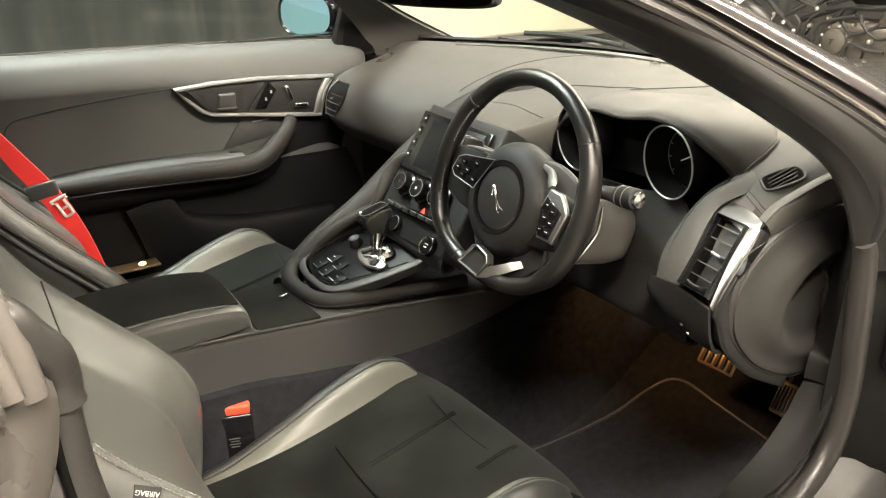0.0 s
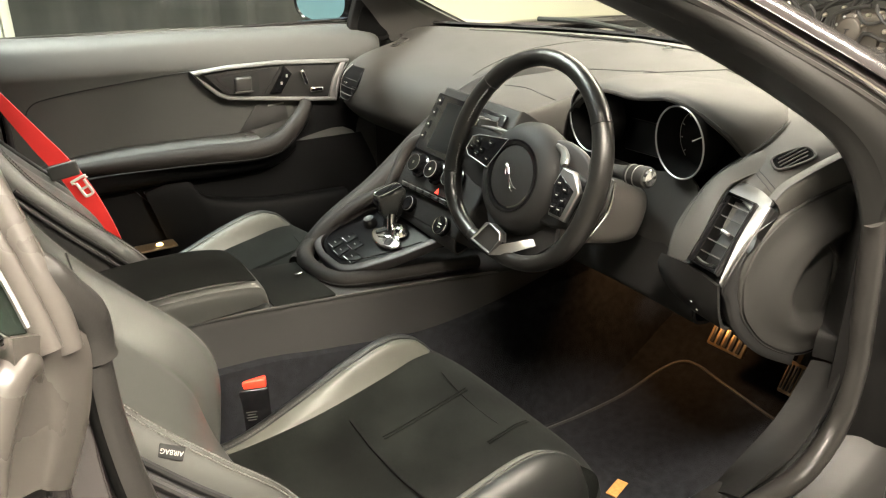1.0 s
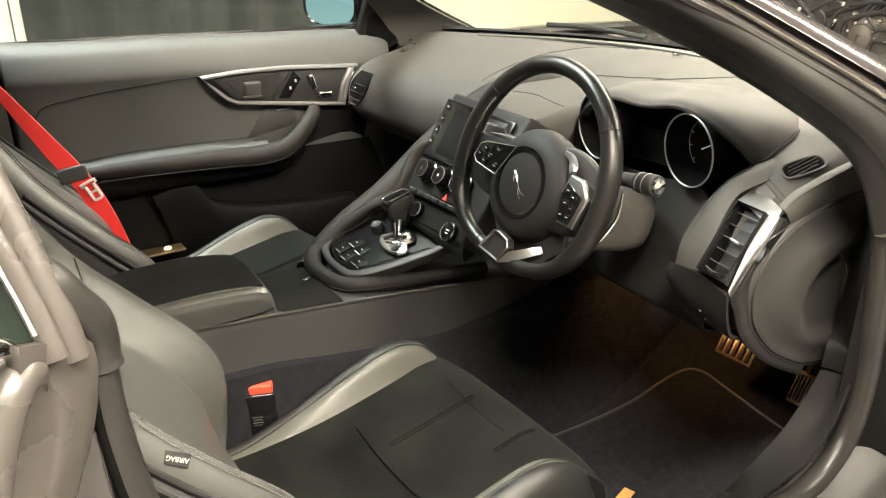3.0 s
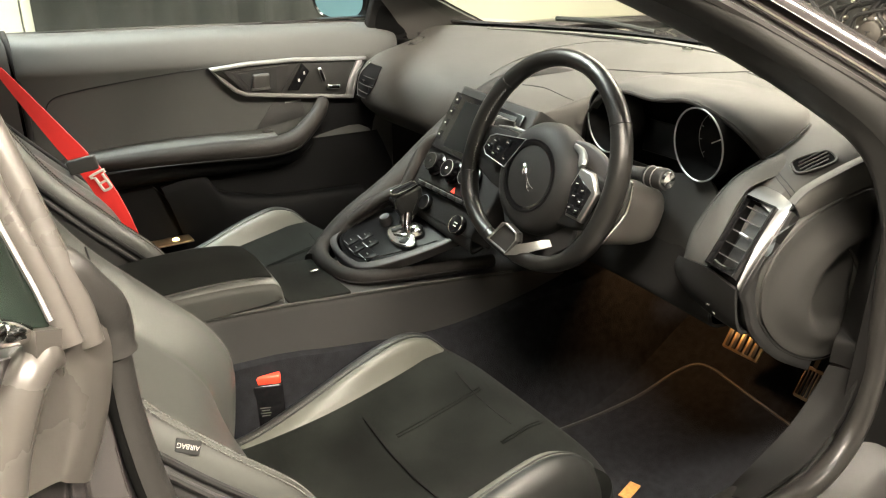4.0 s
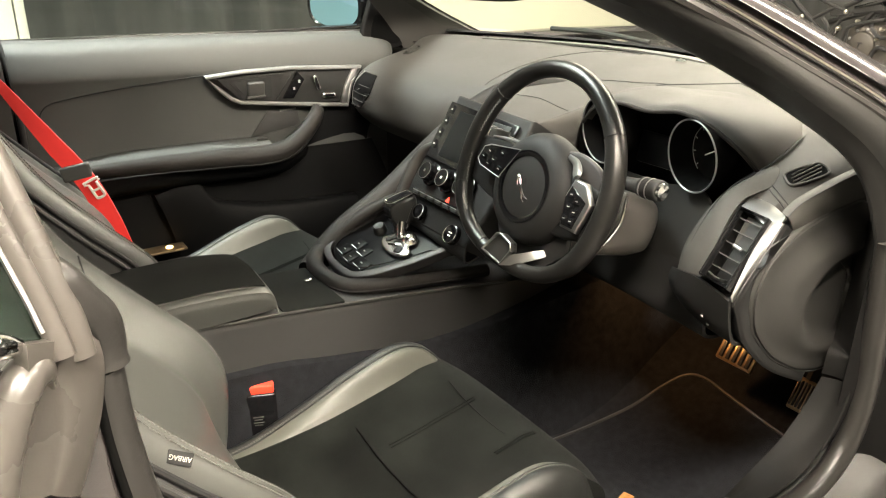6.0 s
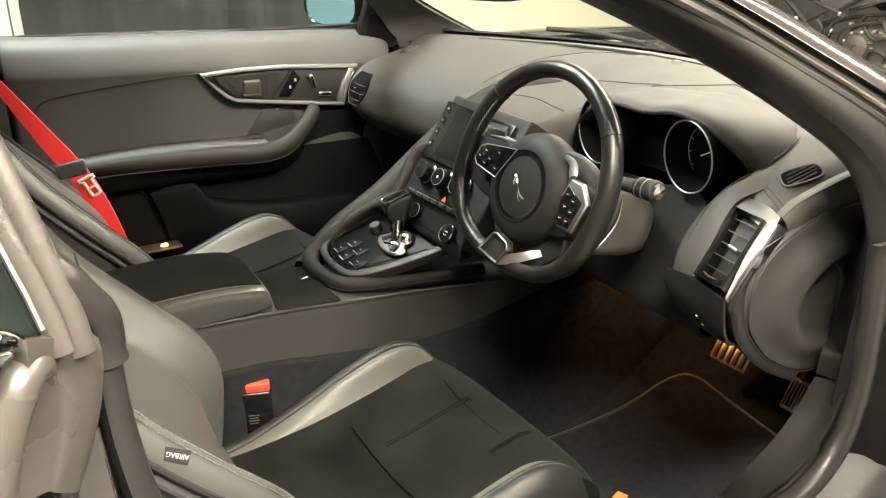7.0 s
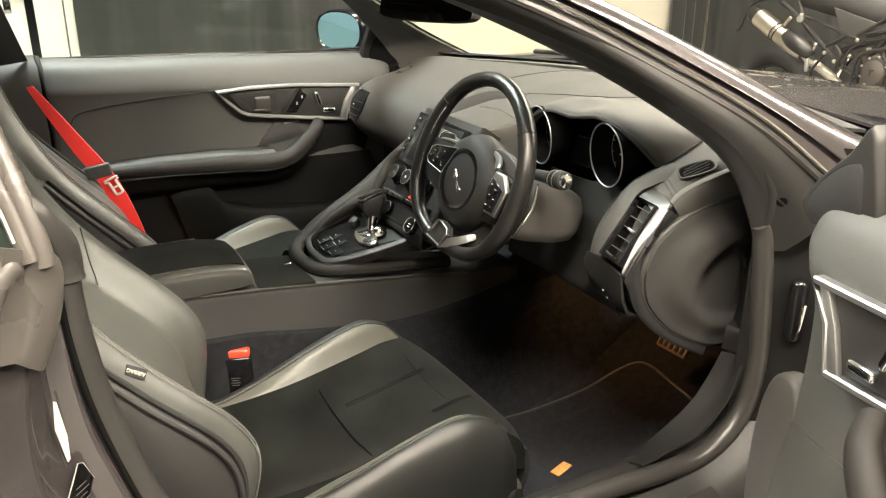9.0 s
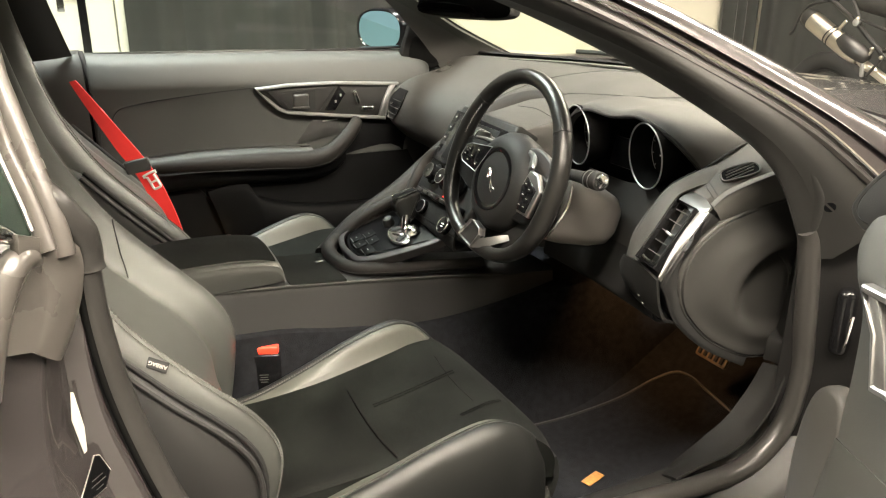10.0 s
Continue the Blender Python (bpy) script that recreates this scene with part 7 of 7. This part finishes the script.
for wx in (-2.33, -0.45):
    ring = [(wx + 0.275 * math.cos(a), BY, 0.335 + 0.275 * math.sin(a)) for a in (2 * math.pi * i / 28 for i in range(28))]
    w = part("wheel", tube(ring, 0.058, 12, 2, True), TYRE, bike, "black treaded tyre")
    part("rim", tube([(wx + 0.215 * math.cos(a), BY, 0.335 + 0.215 * math.sin(a)) for a in (2 * math.pi * i / 28 for i in range(28))], 0.016, 8, 2, True), BIKEBLACK, w)
    for i in range(7):
        a = 2 * math.pi * i / 7 + 0.3
        part("spoke", tube([(wx, BY, 0.335), (wx + 0.21 * math.cos(a), BY, 0.335 + 0.21 * math.sin(a))], 0.012, 6, 1, smooth=False), BIKEBLACK, w)
ex = part("silencer", tube([(-2.372, BY - 0.19, 0.872), (-2.36, BY - 0.19, 0.865), (-2.196, BY - 0.19, 0.776), (-2.06, BY - 0.19, 0.703), (-1.99, BY - 0.185, 0.662)], [0.056, 0.060, 0.060, 0.059, 0.042], 20, 4), STEEL, bike, "brushed steel silencer")
part("end_cap", tube([(-2.432, BY - 0.19, 0.902), (-2.424, BY - 0.19, 0.899), (-2.40, BY - 0.19, 0.887), (-2.365, BY - 0.19, 0.868)], [0.030, 0.046, 0.059, 0.0625], 20, 3), BIKEBLACK, ex, "black silencer end cap")
for o in (-0.012, 0.012):
    part("clamp", tube([(-2.206 + o, BY - 0.19, 0.7815 - 0.54 * o), (-2.199 + o, BY - 0.19, 0.7775 - 0.54 * o)], 0.0635, 20, 1, smooth=False), BIKEBLACK, ex)
part("clamp_tab", rbox(0.022, 0.014, 0.075, pose(-2.135, BY - 0.20, 0.852, 0, 38), 0.006, 3), STEEL, ex, "bright clamp tab")
part("maker_plate", rbox(0.050, 0.003, 0.018, pose(-2.275, BY - 0.245, 0.848, 22, 29), 0.001), PAPER, ex)
part("heat_shield", tube([(-2.115, BY - 0.215, 0.775), (-2.04, BY - 0.225, 0.735), (-1.955, BY - 0.215, 0.688), (-1.93, BY - 0.20, 0.655)], [0.040, 0.054, 0.050, 0.030], 14, 5, flat=0.8), BIKEBLACK, ex, "black heat shield")
bt("exhaust_pipe", [(-1.99, -0.18, 0.662), (-1.95, -0.18, 0.63), (-1.80, -0.17, 0.55), (-1.62, -0.14, 0.42), (-1.3, -0.1, 0.30), (-1.0, -0.08, 0.32)], 0.028, STEEL)
bt("frame_rail", [(-2.30, -0.16, 1.01), (-2.205, -0.17, 0.959), (-2.03, -0.19, 0.855), (-1.877, -0.19, 0.733), (-1.76, -0.19, 0.644), (-1.62, -0.17, 0.55)], 0.015, BIKEBLACK)
bt("frame_rail", [(-1.76, -0.14, 0.70), (-1.60, -0.14, 0.76), (-1.48, -0.14, 0.79), (-1.25, -0.13, 0.80), (-0.95, -0.1, 0.86)], 0.018, BIKEBLACK)
bt("frame_rail", [(-2.105, -0.18, 1.0), (-2.039, -0.19, 0.90), (-2.03, -0.19, 0.855)], 0.012, BIKEBLACK)
bt("frame_rail", [(-1.50, -0.14, 0.79), (-1.58, -0.15, 0.66), (-1.60, -0.15, 0.52), (-1.55, -0.14, 0.38)], 0.018, BIKEBLACK)
bt("frame_rail", [(-1.44, -0.13, 0.78), (-1.50, -0.14, 0.71), (-1.42, -0.15, 0.66), (-1.25, -0.15, 0.70), (-1.05, -0.13, 0.76)], 0.014, BIKEBLACK)
bt("frame_rail", [(-1.829, -0.20, 0.682), (-1.865, -0.21, 0.625), (-1.906, -0.21, 0.567)], 0.009, BIKEBLACK)
bt("frame_rail", [(-1.90, -0.20, 0.725), (-1.92, -0.21, 0.68), (-1.934, -0.21, 0.638)], 0.008, STEEL)
bt("swingarm", [(-2.33, -0.10, 0.335), (-2.03, -0.10, 0.345), (-1.8, -0.11, 0.37), (-1.52, -0.1, 0.42)], 0.035, BIKEBLACK, "black swingarm")
bt("shock", [(-1.78, -0.13, 0.52), (-1.74, -0.13, 0.60), (-1.70, -0.13, 0.68)], 0.018, CHROME)
bt("frame_rail", [(-2.028, -0.20, 0.896), (-1.86, -0.20, 0.847), (-1.70, -0.20, 0.798), (-1.627, -0.20, 0.775)], 0.010, BIKEBLACK)
bt("frame_rail", [(-1.70, -0.20, 0.798), (-1.77, -0.20, 0.757), (-1.837, -0.19, 0.718)], 0.010, BIKEBLACK)
bt("frame_rail", [(-1.38, -0.205, 1.03), (-1.412, -0.205, 0.993), (-1.463, -0.205, 0.918), (-1.55, -0.20, 0.856), (-1.639, -0.20, 0.803)], 0.014, BIKEBLACK)
for bx, bz in ((-1.627, 0.775), (-2.03, 0.898), (-1.90, 0.728), (-1.83, 0.684), (-1.755, 0.64)):
    part("frame_bolt", lathe([(0.0, 0.0), (0.013, 0.0), (0.012, 0.012), (0.006, 0.017), (0.0, 0.018)], 12, axes((bx, BY - 0.205, bz), (1, 0, 0), (0, 0, 1))), STEEL, bike)
tp = part("tank_panel", prism([(p.x, p.y) for p in cr([(-1.60, 0.80, 0), (-1.46, 0.905, 0), (-1.40, 1.0, 0), (-1.20, 1.05, 0), (-1.05, 0.98, 0), (-1.20, 0.90, 0), (-1.363, 0.868, 0), (-1.50, 0.82, 0)], 4, True)], 0.03, axes((0, BY - 0.165, 0), (1, 0, 0), (0, 0, 1)), 0.010, 3), PLASTIC_GREY, bike, "grey fuel tank side panel")
for mx, mz in ((-1.425, 0.893), (-1.383, 0.912), (-1.338, 0.934)):
    part("mark", prism([(-0.020, -0.024), (0.008, -0.024), (0.020, 0.024), (-0.008, 0.024)], 0.002, axes((mx, BY - 0.196, mz), (0.91, 0, 0.42), (-0.2, 0, 1)), 0.0005), TANKMARK, tp, "plain orange mark")
part("peg_hanger", merge(rbox(0.026, 0.02, 0.085, pose(-1.937, BY - 0.215, 0.60, 0, -8), 0.008)), SATIN, bike, "bright footrest bracket")
part("subframe_mount", lathe([(0.0, 0.0), (0.022, 0.0), (0.022, 0.02), (0.0, 0.024)], 14, axes((-2.03, BY - 0.205, 0.875), (1, 0, 0), (0, 0, 1))), SATIN, bike)
eng = part("engine", merge(rbox(0.55, 0.34, 0.36, pose(-1.36, BY, 0.53), 0.05, 3), rbox(0.30, 0.30, 0.34, pose(-1.12, BY, 0.80, 0, 18), 0.04, 3)), ENGINE, bike, "dark cast engine block")
part("clutch_cover", lathe([(0.0, 0.0), (0.094, 0.0), (0.094, 0.02), (0.078, 0.030), (0.074, 0.042), (0.066, 0.048), (0.0, 0.05)], 32, axes((-1.507, BY - 0.155, 0.60), (1, 0, 0), (0, 0, 1))), ENGINE, eng, "round cast clutch cover")
for i in range(9):
    a = 2 * math.pi * i / 9
    part("cover_bolt", lathe([(0.0, 0.0), (0.009, 0.0), (0.009, 0.016), (0.006, 0.019), (0.0, 0.020)], 8, axes((-1.507 + 0.087 * math.cos(a), BY - 0.17, 0.60 + 0.087 * math.sin(a)), (1, 0, 0), (0, 0, 1))), SATIN, eng)
part("badge", merge(rbox(0.030, 0.004, 0.007, pose(-1.512, BY - 0.206, 0.612), 0.001), rbox(0.007, 0.004, 0.030, pose(-1.517, BY - 0.206, 0.597, 0, 12), 0.001)), BIKEBLACK, eng, "plain dark mark")
part("pump_cover", lathe([(0.0, 0.0), (0.06, 0.0), (0.055, 0.03), (0.0, 0.035)], 24, axes((-1.385, BY - 0.165, 0.548), (1, 0, 0), (0, 0, 1))), ENGINE, eng)
for path in ([(-1.62, 0.52), (-1.62, 0.586), (-1.598, 0.684), (-1.493, 0.729), (-1.389, 0.752)], [(-1.687, 0.60), (-1.687, 0.635), (-1.652, 0.722), (-1.58, 0.769)], [(-1.43, 0.52), (-1.418, 0.579), (-1.379, 0.599), (-1.287, 0.572), (-1.2, 0.57)], [(-1.45, 0.70), (-1.40, 0.655), (-1.33, 0.665), (-1.25, 0.71)], [(-1.36, 0.76), (-1.33, 0.70), (-1.25, 0.64), (-1.16, 0.66)], [(-1.76, 0.73), (-1.72, 0.68), (-1.74, 0.60)]):
    bt("hose", [(x, -0.215, z) for x, z in path], 0.011, BIKEBLACK)
for bx, bz, br in ((-1.40, 0.70, 0.012), (-1.33, 0.72, 0.010), (-1.42, 0.64, 0.009), (-1.29, 0.62, 0.014), (-1.66, 0.68, 0.014), (-1.55, 0.73, 0.010)):
    part("hose_fitting", lathe([(0.0, 0.0), (br, 0.0), (br, 0.025), (br * 0.6, 0.032), (0.0, 0.034)], 10, axes((bx, BY - 0.19, bz), (1, 0, 0), (0, 0, 1))), STEEL, bike)
part("guard", tube([(-1.08, BY - 0.2, 0.70), (-1.06, BY - 0.21, 0.62), (-1.08, BY - 0.2, 0.54)], 0.012, 8), ORANGE, bike, "orange cable guard")
part("saddle", merge(tube([(-2.15, BY, 1.03), (-1.85, BY, 1.0), (-1.5, BY, 0.92), (-1.2, BY, 0.93)], [0.10, 0.13, 0.13, 0.10], 16, 5)), PLASTIC_GREY, bike, "dark grey saddle")
part("side_panel", prism([(-1.85, 0.95), (-1.5, 0.86), (-1.42, 0.80), (-1.75, 0.74)], 0.02, axes((0, BY - 0.14, 0), (1, 0, 0), (0, 0, 1)), 0.006), PLASTIC_GREY, bike)
part("tank", tube([(-1.2, BY, 0.98), (-0.95, BY, 1.08), (-0.7, BY, 1.05)], [0.12, 0.17, 0.12], 16, 5), BIKEBLACK, bike, "dark fuel tank")
bt("fork", [(-0.45, -0.1, 0.335), (-0.60, -0.1, 0.75), (-0.72, -0.1, 1.08)], 0.03, BIKEBLACK)
bt("fork", [(-0.45, 0.1, 0.335), (-0.60, 0.1, 0.75), (-0.72, 0.1, 1.08)], 0.03, BIKEBLACK)
bt("tail", [(-2.535, -0.19, 0.770), (-2.505, -0.19, 0.80), (-2.483, -0.19, 0.864), (-2.411, -0.18, 0.962), (-2.25, -0.12, 1.0)], 0.010, BIKEBLACK)
bt("side_stand", [(-1.55, 0.15, 0.35), (-1.6, 0.26, 0.02)], 0.014, BIKEBLACK)

CUR[0] = ID
